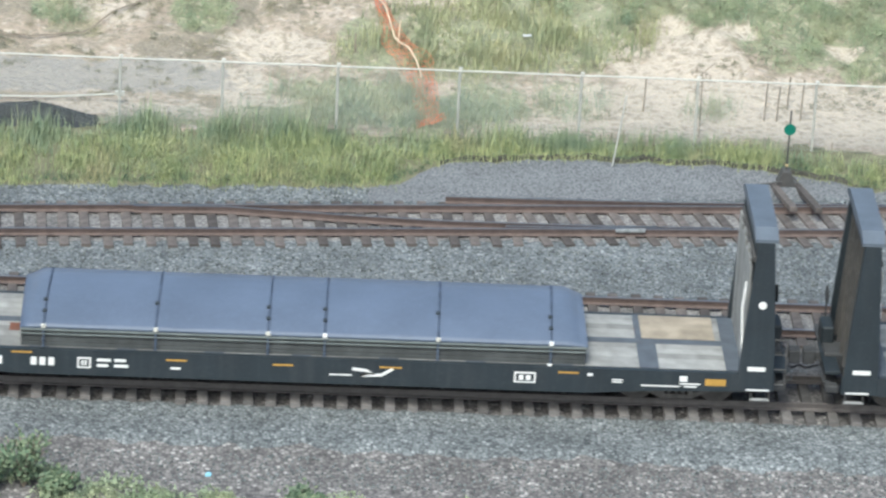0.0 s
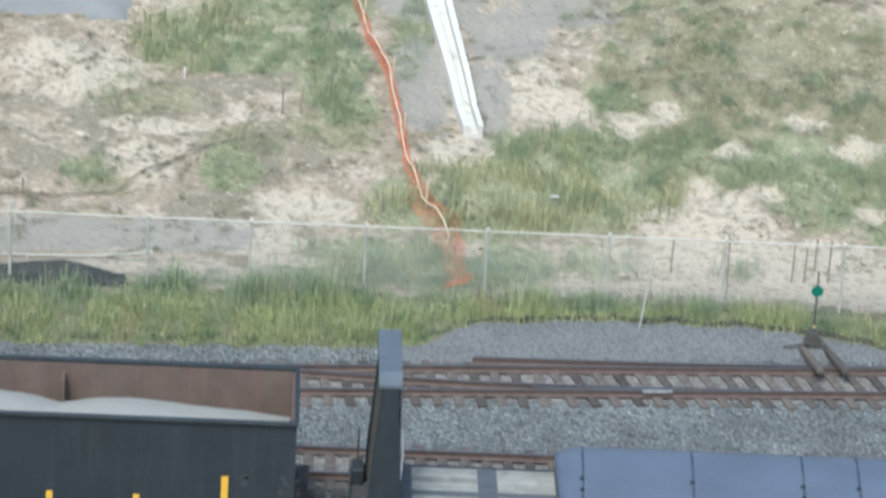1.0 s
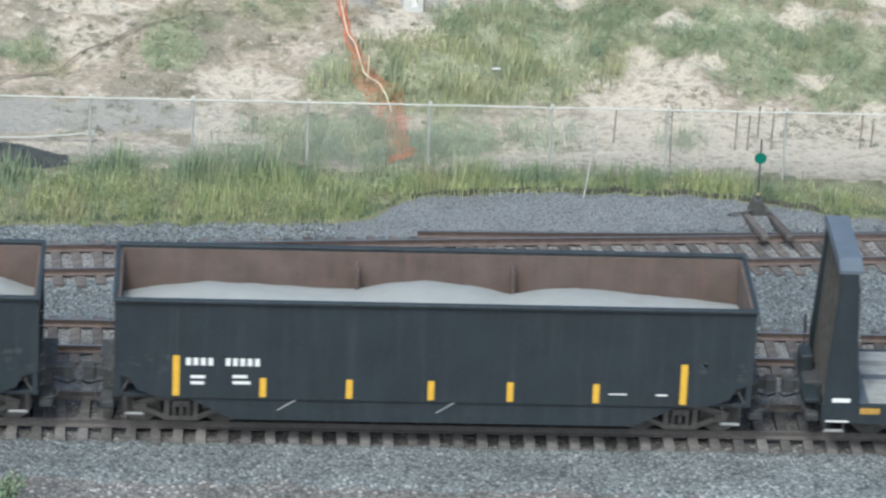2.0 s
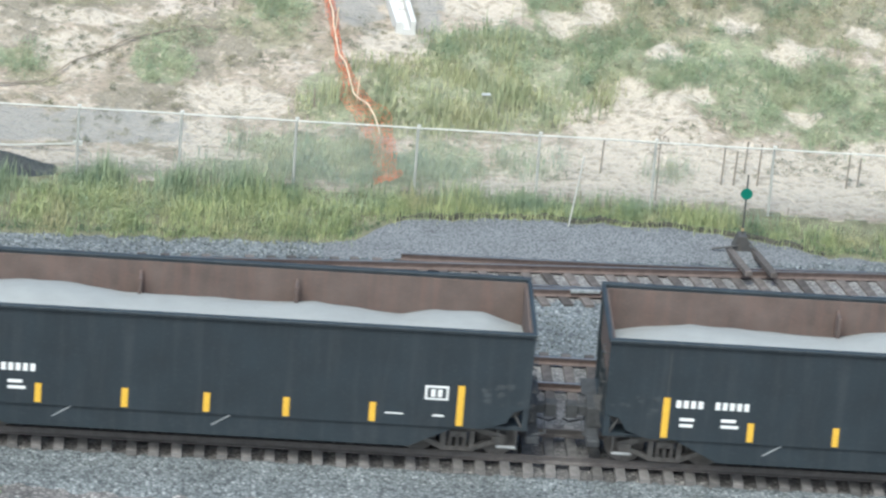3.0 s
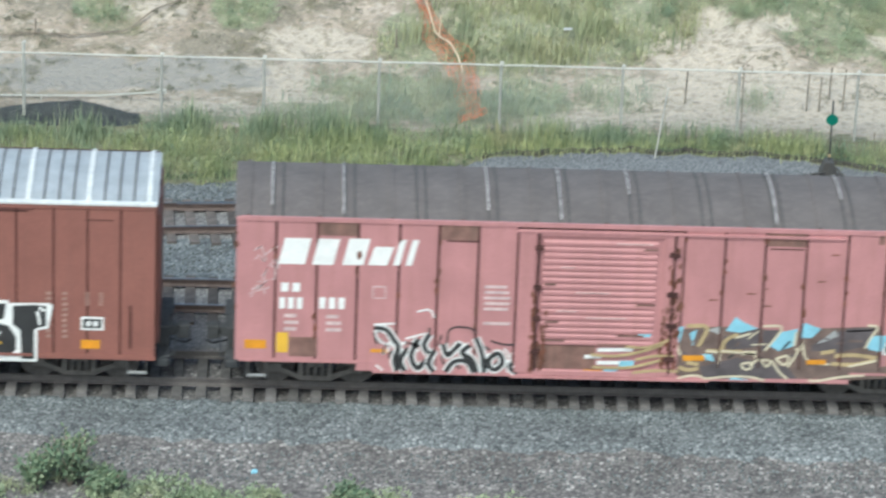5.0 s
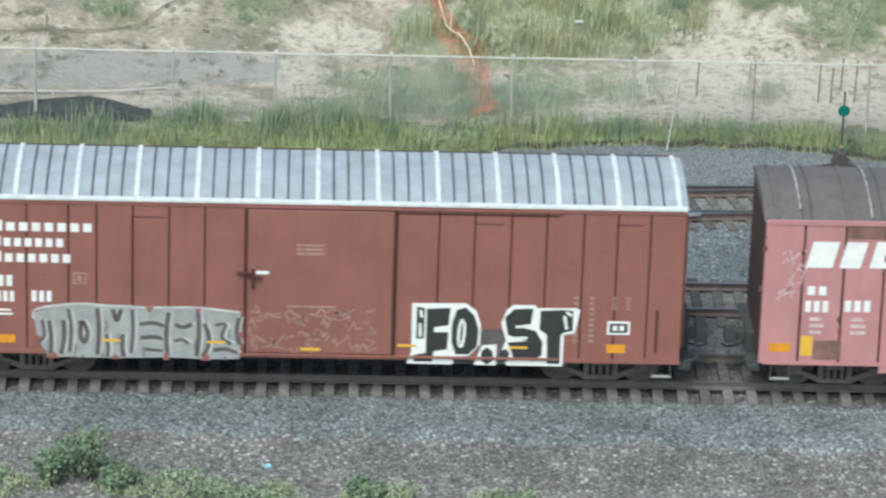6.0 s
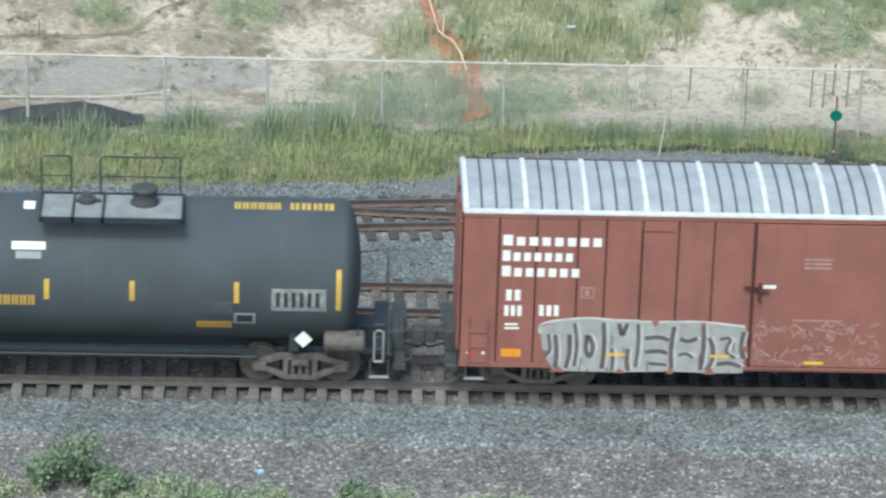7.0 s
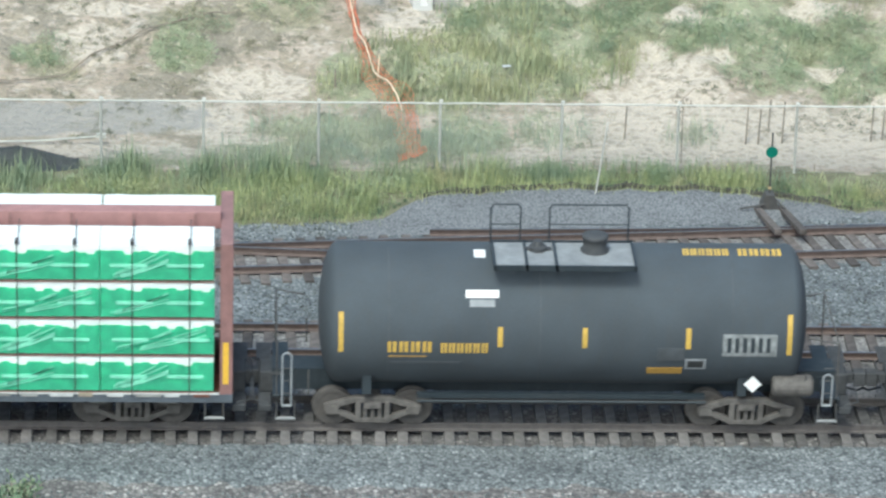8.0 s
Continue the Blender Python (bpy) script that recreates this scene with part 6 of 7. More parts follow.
    dark = [[(10.66, 1.7), (11.47, 1.95), (11.49, 1.5), (10.78, 1.37)], [(11.53, 1.89), (11.94, 1.9), (11.6, 1.39), (11.51, 1.38)], [(12.62, 1.55), (13.22, 1.91), (13.97, 1.97), (13.81, 1.55), (13.25, 1.4), (12.63, 1.41)], [(10.17, 0.95), (10.99, 1.2), (12.13, 1.0), (12.35, 0.72), (10.29, 0.67)], [(13.37, 1.97), (14.04, 2.01), (13.94, 1.93), (13.38, 1.88)]]
    blue = [[(10.71, 1.85), (10.9, 2.19), (11.06, 2.08), (11.4, 1.92), (11.02, 1.81)], [(11.7, 1.5), (11.94, 1.85), (12.3, 1.94), (12.21, 1.51), (11.91, 1.39)], [(12.38, 1.72), (12.42, 2.09), (12.81, 1.95), (12.61, 1.72)], [(13.83, 1.55), (13.95, 1.81), (14.33, 1.82), (14.17, 1.42), (13.91, 1.47)], [(15.05, 1.39), (15.28, 1.53), (15.44, 1.37), (15.73, 1.32), (15.79, 0.81), (15.63, 0.8), (15.48, 1.08), (15.12, 1.08)], [(9.91, 1.77), (10.07, 1.86), (10.0, 1.46)], [(10.86, 0.66), (10.9, 0.74), (11.11, 0.69), (11.32, 0.66)], [(10.21, 1.27), (10.42, 1.27), (10.5, 1.1), (10.32, 1.13)], [(9.58, 1.9), (9.78, 1.93), (9.69, 1.51)]]
    washed = [[(12.72, 1.58), (13.12, 1.93), (13.2, 1.79), (12.93, 1.65)], [(10.3, 1.86), (10.6, 1.96), (10.56, 1.76)]]
    tan = [[(9.83, 1.94), (10.34, 1.97), (10.23, 1.69), (10.12, 1.45)], [(10.99, 1.77), (10.71, 1.65), (10.63, 1.36)], [(13.15, 1.3), (13.61, 1.34), (14.08, 1.27)], [(13.08, 1.11), (13.57, 1.08), (14.03, 1.21)], [(9.71, 0.94), (9.92, 0.86), (10.15, 0.92)], [(9.89, 1.06), (10.15, 1.01)], [(10.31, 1.35), (11.09, 1.35)], [(12.84, 1.36), (13.14, 1.42)], [(14.56, 0.89), (14.86, 1.04)]]
    edge = [[(11.52, 1.98), (12.01, 2.01), (11.79, 1.67), (11.59, 1.39)], [(13.83, 2.06), (14.1, 2.04), (13.91, 1.76), (13.81, 1.5)], [(12.41, 1.63), (12.51, 1.12), (13.05, 1.09)], [(11.09, 1.29), (11.34, 1.32), (11.41, 1.22)], [(11.1, 1.06), (11.35, 1.1), (11.31, 0.92), (11.13, 0.93), (11.1, 1.06)], [(11.51, 1.16), (11.76, 1.16), (11.67, 0.96), (11.53, 1.15)], [(11.76, 1.16), (11.93, 0.88), (12.14, 0.71)]]
    sign = [[(11.84, 1.19), (12.17, 1.32), (12.08, 1.0), (11.86, 1.18)], [(12.13, 1.0), (12.32, 1.35), (12.41, 1.63)], [(12.24, 1.52), (12.27, 1.86)], [(12.61, 0.7), (12.76, 0.66), (13.33, 0.8), (13.84, 0.84)], [(9.7, 0.66), (9.97, 0.75), (10.23, 0.73), (10.29, 0.66), (10.75, 0.74), (11.32, 0.75), (11.63, 0.66)], [(10.62, 1.36), (11.4, 1.3)], [(10.58, 1.02), (10.62, 1.33), (10.29, 1.35)], [(13.47, 1.05), (14.08, 1.21)], [(9.64, 1.51), (9.73, 1.23)], [(11.27, 1.8), (10.92, 1.68)]]
    tape = [[(9.79, 1.23), (10.27, 1.24), (10.27, 1.11), (9.8, 1.1)], [(12.53, 1.19), (12.96, 1.2), (12.96, 1.09), (12.54, 1.08)]]
    for shapes, mat, lift in ((field, M_BROWNFIELD, 0.003), (dark, M_DARKPAINT, 0.005), (washed, M_GREY, 0.006), (blue, M_CYAN, 0.007), (tape, M_ORANGEMARK, 0.013)):
        for p in shapes:
            bm = bmesh.new()
            blob(bm, p, -1.556, lift)
            part("paint_patch", bm, mat, car)
    for p in tan:
        part("paint_line", sprayed(p, 0.085, -1.556, 0.009), M_TAN, car)
    for p in edge + sign:
        part("paint_outline", sprayed(p, 0.05, -1.556, 0.011), M_PALETAN, car)
    for x in seams_r[1:-2]:
        side_mark("seam", car, x - 0.018, x + 0.018, 0.95, 2.1, M_GAP, -1.556, lift=0.014)
    rnd = random.Random(19)
    for k in range(18):
        x, z = rnd.uniform(9.8, 13.6), rnd.uniform(0.9, 1.75)
        d, turn = rnd.uniform(0.15, 0.4), rnd.choice((0.9, 1.1, -0.5, 0.1, 0.0, 2.3))
        pts = [(x, z), (x + d * math.cos(turn), min(1.9, max(0.74, z + d * 0.7 * math.sin(turn))))]
        part("paint_line", sprayed(pts, rnd.choice((0.03, 0.05)), -1.556, 0.0085), rnd.choice((M_PALETAN, M_DARKPAINT, M_INK, M_BROWNFIELD)), car)
    for k in range(26):
        x, z = rnd.uniform(2.9, 5.95), rnd.uniform(0.75, 1.5)
        pts = [(x, z), (x + rnd.uniform(-0.12, 0.12), z + rnd.uniform(0.1, 0.3)), (x + rnd.uniform(0.0, 0.25), max(0.72, z + rnd.uniform(-0.1, 0.3)))]
        part("paint_line", sprayed(pts, 0.05, -1.556, 0.0065), rnd.choice((M_WHITE, M_INK, M_PALEPINK)), car)
    rnd = random.Random(31)
    bm = bmesh.new()
    for k in range(14):
        x, z = rnd.uniform(0.2, 0.7), rnd.uniform(2.3, 3.6)
        stroke(bm, [(x, z), (x + rnd.uniform(0.05, 0.2), z + rnd.uniform(-0.1, 0.2)), (x + rnd.uniform(0, 0.3), z + rnd.uniform(-0.1, 0.3))], 0.03, -1.55, 0.005)
    part("chalk_scribble", bm, M_PALEMARK, car)
    rnd = random.Random(77)
    bm = bmesh.new()
    for x in seams + seams_r:
        for _ in range(rnd.randint(2, 7)):
            z, r = rnd.uniform(1.2, 4.1), rnd.uniform(0.02, 0.06)
            x_ = x + rnd.uniform(-0.04, 0.04)
            blob(bm, [(x_ + r * rnd.uniform(0.6, 1.2) * math.cos(k), z + 1.8 * r * rnd.uniform(0.6, 1.3) * math.sin(k)) for k in np.linspace(0, math.tau, 7)[:-1]], -1.556, 0.004)
    for _ in range(9):
        x_, z, w = rnd.uniform(9.8, 15.6), rnd.uniform(1.8, 4.1), rnd.uniform(0.05, 0.3)
        blob(bm, [(x_, z), (x_ + w, z + 0.01), (x_ + w, z + 0.03), (x_ + 0.02, z + 0.035)], -1.556, 0.003)
    tagged(part("rust_spot", bm, M_RUST, car), kind="stuff")
    part("center_sill", boxes((-0.1, length + 0.1, -0.3, 0.3, 0.6, 0.95)), M_DARKSTEEL, car)
    ladder(car, 15.3, -1.60, 0.9, 1.9, M_PINK)
    stirrup(car, 0.2)
    stirrup(car, 15.3)
    for x in (1.7, 14.2):
        add_truck(car, x)
    add_couplers(car, length)


def make_red_boxcar(start):
    car = rolling("boxcar", start, "oxide-red boxcar with a bright galvanised roof and spray paint", "boxcar")
    length, top = 16.0, 4.52
    part("body", boxes((0.03, length - 0.03, -1.52, 1.50, 0.9, top)), M_GAP, car)
    seams = [0.0, 0.80, 1.62, 2.53, 3.14, 3.93, 4.72, 5.50, 6.38]
    right = [9.68, 10.60, 11.38, 12.18, 12.95, 13.76, 14.50, 15.22, 16.0]
    for y in (-1.56, 1.50):
        for xs in (seams, right):
            for a, b in zip(xs, xs[1:]):
                part("side_panel", boxes((a + 0.018, b - 0.018, y, y + 0.05, 0.86, top - 0.15), bevel=0.008), M_OXIDE, car)
    part("top_chord", boxes((0, length, -1.575, -1.5, top - 0.13, top)), M_OXIDE, car)
    part("side_sill", boxes((0, length, -1.575, -1.5, 0.80, 0.90)), M_OXIDE, car)
    bm = bmesh.new()
    for a, b, c, d in ((3.92, 4.6, top - 0.42, top - 0.40), (3.90, 3.92, 0.95, top - 0.40), (11.36, 12.0, top - 0.44, top - 0.42), (14.45, 15.05, top - 0.40, top - 0.38), (9.62, 13.2, top - 0.23, top - 0.20)):
        box(bm, a, b, -1.568, -1.558, c, d)
    part("seam", bm, M_GAP, car)
    door = boxes((6.42, 9.62, -1.60, -1.5, 0.92, top - 0.16), bevel=0.02)
    part("door", door, M_OXIDE, car, "smooth oxide-red sliding door")
    for x in (6.40, 9.65):
        part("door_post", boxes((x - 0.03, x + 0.03, -1.61, -1.5, 0.9, top - 0.14)), M_GAP, car)
    bm = bmesh.new()
    box(bm, 6.45, 6.75, -1.66, -1.6, 2.72, 2.78)
    box(bm, 6.52, 6.58, -1.68, -1.6, 2.5, 2.95)
    box(bm, 6.2, 6.5, -1.64, -1.6, 2.80, 2.86)
    part("door_latch", bm, M_GAP, car)
    side_mark("scrape", car, 6.62, 6.9, 2.82, 2.9, M_WHITE, -1.60)
    part("door_rail", boxes((6.3, 13.3, -1.62, -1.56, top - 0.12, top - 0.07), (6.3, 13.3, -1.62, -1.56, 0.86, 0.91)), M_OXIDE, car)
    for y in (-1.0, 0, 1.0):
        for x in (-0.06, length):
            part("end_rib", boxes((x, x + 0.06, y - 0.32, y + 0.32, 1.1, 4.2), bevel=0.015), M_OXIDE, car)
    roof(car, length, top, M_ROOFGALV, M_WHITEROOF, [0.06 + 1.314 * i for i in range(13)], 0.13, 0.04, [0.06 + 1.314 * i + s for i in range(12) for s in (0.34, 0.66, 0.98)], half=1.42)
    part("eave_flange", boxes((0, length, -1.60, -1.43, top - 0.03, top + 0.02)), M_WHITEROOF, car)
    # lettering as plain bars
    for a, b, n, z in ((0.86, 3.09, 8, 3.73), (0.86, 2.46, 7, 3.36), (0.86, 2.62, 7, 2.99)):
        first = (b - a) / n
        side_mark("lettering_block", car, a + 0.02, a + 0.84 * first, z, z + 0.25, M_WHITE, -1.56)
        lettering(car, a + first, b, z, z + 0.20, n - 1, M_WHITE, -1.56, label="white company lettering as plain bars")
    lettering(car, 0.96, 1.34, 2.41, 2.67, 2, M_WHITE, -1.56)
    lettering(car, 0.94, 1.37, 2.04, 2.29, 3, M_WHITE, -1.56)
    lettering(car, 1.70, 2.19, 2.05, 2.31, 3, M_WHITE, -1.56)
    small_print(car, 0.98, 1.32, 1.72, 1.86, 2, M_WHITE, -1.56)
    side_mark("stencil_box", car, 2.63, 2.92, 2.49, 2.76, M_TANWASH, -1.56)
    side_mark("stencil_field", car, 2.66, 2.89, 2.52, 2.73, M_OXIDE, -1.567)
    lettering(car, 2.70, 2.85, 2.55, 2.70, 1, M_TANWASH, -1.574)
    for a, b, c, d in ((0.92, 1.36, 1.05, 1.24), (14.36, 14.78, 1.05, 1.26)):
        side_mark("reflector", car, a, b, c, d, M_ORANGEMARK, -1.56)
    for a in (3.25, 5.55, 9.75, 12.2):
        side_mark("reflector", car, a, a + 0.42, 1.12, 1.18, M_YELLOW, -1.575)
    side_mark("reflector", car, 7.62, 8.05, 1.0, 1.07, M_YELLOW, -1.605)
    side_mark("reflector", car, 0.24, 0.36, 1.10, 1.16, M_REDMARK, -1.56)
    for x in (0.16, 0.5):
        side_mark("reflector", car, x, x + 0.06, 1.10, 1.16, M_WHITE, -1.56)
    small_print(car, 7.5, 8.25, 3.3, 3.55, 3, M_TANWASH, -1.60)
    for x in (13.6, 13.95, 14.45, 14.75):
        small_print(car, x, x + 0.12, 1.3 if x < 14 else 2.1, 2.4, 9 if x < 14 else 5, M_TANWASH, -1.56)
    side_mark("stencil_box", car, 14.36, 14.86, 1.5, 1.82, M_WHITE, -1.56)
    side_mark("stencil_field", car, 14.41, 14.81, 1.55, 1.77, M_INK, -1.567)
    lettering(car, 14.46, 14.76, 1.6, 1.72, 2, M_WHITE, -1.574)
    # silver piece with dark outlines and drips
    for p in [[(1.76, 1.77), (2.18, 1.97), (2.84, 2.03), (3.93, 1.98), (4.59, 1.93), (5.3, 1.97), (6.3, 1.85), (6.28, 0.75), (5.59, 0.73), (4.68, 0.76), (3.59, 0.72), (2.09, 0.73), (1.84, 1.18)]]:
        bm = bmesh.new()
        blob(bm, p, -1.574, 0.002)
        part("paint_fill", bm, M_GREY, car)
    dark = [[(1.95, 1.62), (2.02, 1.2), (1.86, 1.05)], [(2.42, 1.62), (2.44, 1.15), (2.36, 0.8)], [(2.10, 1.60), (2.16, 1.1), (2.12, 0.8)], [(2.52, 1.9), (2.60, 1.4), (2.55, 0.85)], [(2.80, 1.62), (2.78, 1.2), (2.90, 1.05), (2.96, 1.35), (2.84, 1.6)], [(3.16, 1.92), (3.20, 1.35), (3.16, 0.8)], [(3.36, 1.3), (3.40, 1.0), (3.38, 0.75)], [(3.50, 1.9), (3.58, 1.55), (3.68, 1.9)], [(3.72, 1.3), (3.70, 1.0), (3.74, 0.76)], [(3.92, 1.9), (3.95, 1.4), (3.90, 0.85)],
            [(4.08, 1.55), (4.40, 1.60), (4.62, 1.52)], [(4.10, 1.22), (4.42, 1.26), (4.60, 1.20)], [(4.20, 0.95), (4.60, 0.92)], [(4.72, 1.85), (4.66, 1.3), (4.70, 0.8)], [(4.86, 1.56), (5.05, 1.48), (5.24, 1.58)], [(4.84, 1.15), (5.02, 1.22), (5.16, 1.10)], [(5.36, 1.9), (5.40, 1.4), (5.34, 0.8)], [(5.50, 1.6), (5.62, 1.3), (5.58, 0.95), (5.46, 0.8)], [(5.74, 1.56), (6.02, 1.62), (5.84, 1.25), (6.10, 1.12)], [(5.70, 0.95), (5.98, 1.0), (6.24, 0.9)], [(6.26, 1.75), (6.2, 1.4), (6.28, 1.1)]]
    for k, p in enumerate(dark):
        part("paint_line", sprayed(p, 0.10 if k % 3 else 0.075, -1.574, 0.0045), M_DARKPAINT, car)
    for k, p in enumerate(dark):
        part("paint_edge", sprayed([(x + 0.085, z + 0.02) for x, z in p], 0.03, -1.574, 0.0040), M_STEP, car)
    for p in [[(1.76, 1.64), (1.74, 1.86), (2.18, 1.97), (2.84, 2.04), (3.38, 1.98), (3.93, 1.98)], [(3.93, 1.96), (4.59, 1.96), (5.3, 1.99), (6.28, 1.88)]]:
        part("paint_outline", sprayed(p, 0.045, -1.574, 0.0055), M_STEP, car)
    rnd = random.Random(44)
    for k in range(12):
        x, z = rnd.uniform(1.9, 6.1), rnd.uniform(0.78, 1.8)
        part("paint_drip", sprayed([(x, z), (x + rnd.uniform(-0.03, 0.03), z - 0.15), (x + rnd.uniform(-0.03, 0.03), max(0.72, z - rnd.uniform(0.2, 0.5)))], 0.03, -1.574, 0.0035 + 0.00004 * k), M_DARKPAINT, car)
    for p in [[(2.0, 0.70), (2.35, 0.70), (2.2, 0.86)], [(3.45, 0.70), (3.7, 0.70), (3.55, 0.82)], [(4.6, 0.70), (4.75, 0.70), (4.66, 0.95)], [(5.42, 0.70), (5.66, 0.70), (5.56, 0.92)], [(1.72, 1.3), (1.95, 1.2), (1.72, 0.9)], [(6.2, 1.35), (6.4, 1.45), (6.4, 1.2)], [(4.2, 1.98), (4.4, 1.98), (4.3, 1.82)], [(5.3, 1.96), (5.45, 1.95), (5.36, 1.8)]]:
        bm = bmesh.new()
        blob(bm, p, -1.574, 0.0056)
        part("bare_patch", bm, M_OXIDE, car)
    # dark piece with white edges
    for shapes, mat, lift in (([[(11.38, 1.56), (11.99, 1.59), (12.03, 0.75), (11.36, 0.74)]], M_DARKPAINT, 0.001), ([[(9.9, 2.18), (11.09, 2.2), (11.32, 2.02), (11.43, 1.67), (11.42, 1.21), (11.21, 0.95), (10.79, 0.71), (9.81, 0.72), (9.91, 1.0)], [(11.99, 2.06), (12.13, 2.18), (12.62, 2.18), (12.64, 2.11), (13.5, 2.13), (13.6, 2.08), (13.5, 1.52), (13.26, 1.47), (13.26, 0.71), (12.03, 0.71), (11.87, 0.98), (11.99, 1.31), (11.87, 1.73)], [(11.3, 0.71), (11.46, 1.19), (11.79, 1.22), (11.79, 0.71)]], M_WHITE, 0.0025), ([[(10.01, 2.09), (10.19, 2.07), (10.18, 1.33), (10.01, 1.32)], [(10.23, 2.05), (10.75, 2.08), (10.72, 1.66), (10.4, 1.61), (10.4, 1.49), (10.72, 1.49), (10.7, 1.08), (10.4, 1.02), (10.38, 0.77), (9.97, 0.77), (9.97, 0.93), (10.23, 0.98)], [(10.89, 2.04), (11.09, 2.1), (11.28, 1.9), (11.38, 1.58), (11.36, 1.16), (11.17, 0.96), (10.89, 0.96), (10.79, 1.25), (10.79, 1.71)], [(10.8, 0.91), (11.21, 0.92), (11.26, 0.74), (10.86, 0.73)], [(11.46, 1.05), (11.58, 1.14), (11.7, 1.05), (11.74, 0.84), (11.58, 0.72), (11.44, 0.84)], [(11.87, 1.05), (11.99, 1.12), (12.08, 1.01), (12.03, 0.8), (11.87, 0.8)], [(11.95, 1.87), (12.15, 2.08), (12.57, 2.1), (12.53, 1.73), (12.21, 1.67), (12.64, 1.56), (12.8, 1.28), (12.79, 0.98), (12.6, 0.83), (12.17, 0.9), (12.03, 1.27), (12.46, 1.31), (12.03, 1.45)], [(12.73, 2.05), (13.21, 2.08), (13.45, 2.06), (13.45, 1.58), (13.26, 1.53), (13.19, 1.47), (13.19, 0.77), (12.91, 0.77), (12.89, 1.47), (12.72, 1.6)]], M_INK, 0.0045)):
        for p in shapes:
            bm = bmesh.new()
            blob(bm, [(x + 0.15, z) for x, z in p], -1.574, lift)
            part("paint_fill", bm, mat, car)
    for p in [[(11.01, 1.81), (11.09, 1.67), (11.03, 1.11), (10.94, 1.2), (10.95, 1.62), (11.01, 1.81)], [(12.19, 1.65), (12.5, 1.67)], [(11.99, 1.37), (12.46, 1.39)], [(10.4, 1.55), (10.72, 1.56)], [(13.26, 1.94), (13.32, 1.61)], [(10.09, 2.02), (10.13, 1.84)], [(10.09, 1.7), (10.1, 1.37)], [(13.3, 2.03), (13.42, 1.94)]]:
        part("paint_outline", sprayed([(x + 0.15, z) for x, z in p], 0.06, -1.574, 0.0058), M_WHITE, car)
    bm = bmesh.new()
    rnd = random.Random(9)
    for _ in range(64):
        x, z = rnd.uniform(6.45, 9.2), rnd.choice((rnd.uniform(1.05, 1.4), rnd.uniform(1.6, 1.95)))
        stroke(bm, [(x, z), (x + rnd.uniform(0.02, 0.12), z + rnd.uniform(-0.2, 0.2)), (x + rnd.uniform(0.1, 0.3), z + rnd.uniform(-0.1, 0.1))], 0.035, -1.602, 0.004)
    stroke(bm, [(7.3, 2.06), (8.4, 2.06)], 0.035, -1.602, 0.004)
    tagged(part("faded_scrawl", bm, M_TANWASH, car), kind="stuff")
    part("center_sill", boxes((-0.1, length + 0.1, -0.3, 0.3, 0.6, 0.95)), M_DARKSTEEL, car)
    ladder(car, 0.2, -1.61, 0.85, 2.0, M_OXIDE)
    side_mark("grab_iron", car, 15.42, 15.46, 1.1, 2.1, M_GAP, -1.56, lift=0.05)
    stirrup(car, 0.15)
    stirrup(car, 15.4)
    for x in (1.8, 14.3):
        add_truck(car, x)
    add_couplers(car, length)


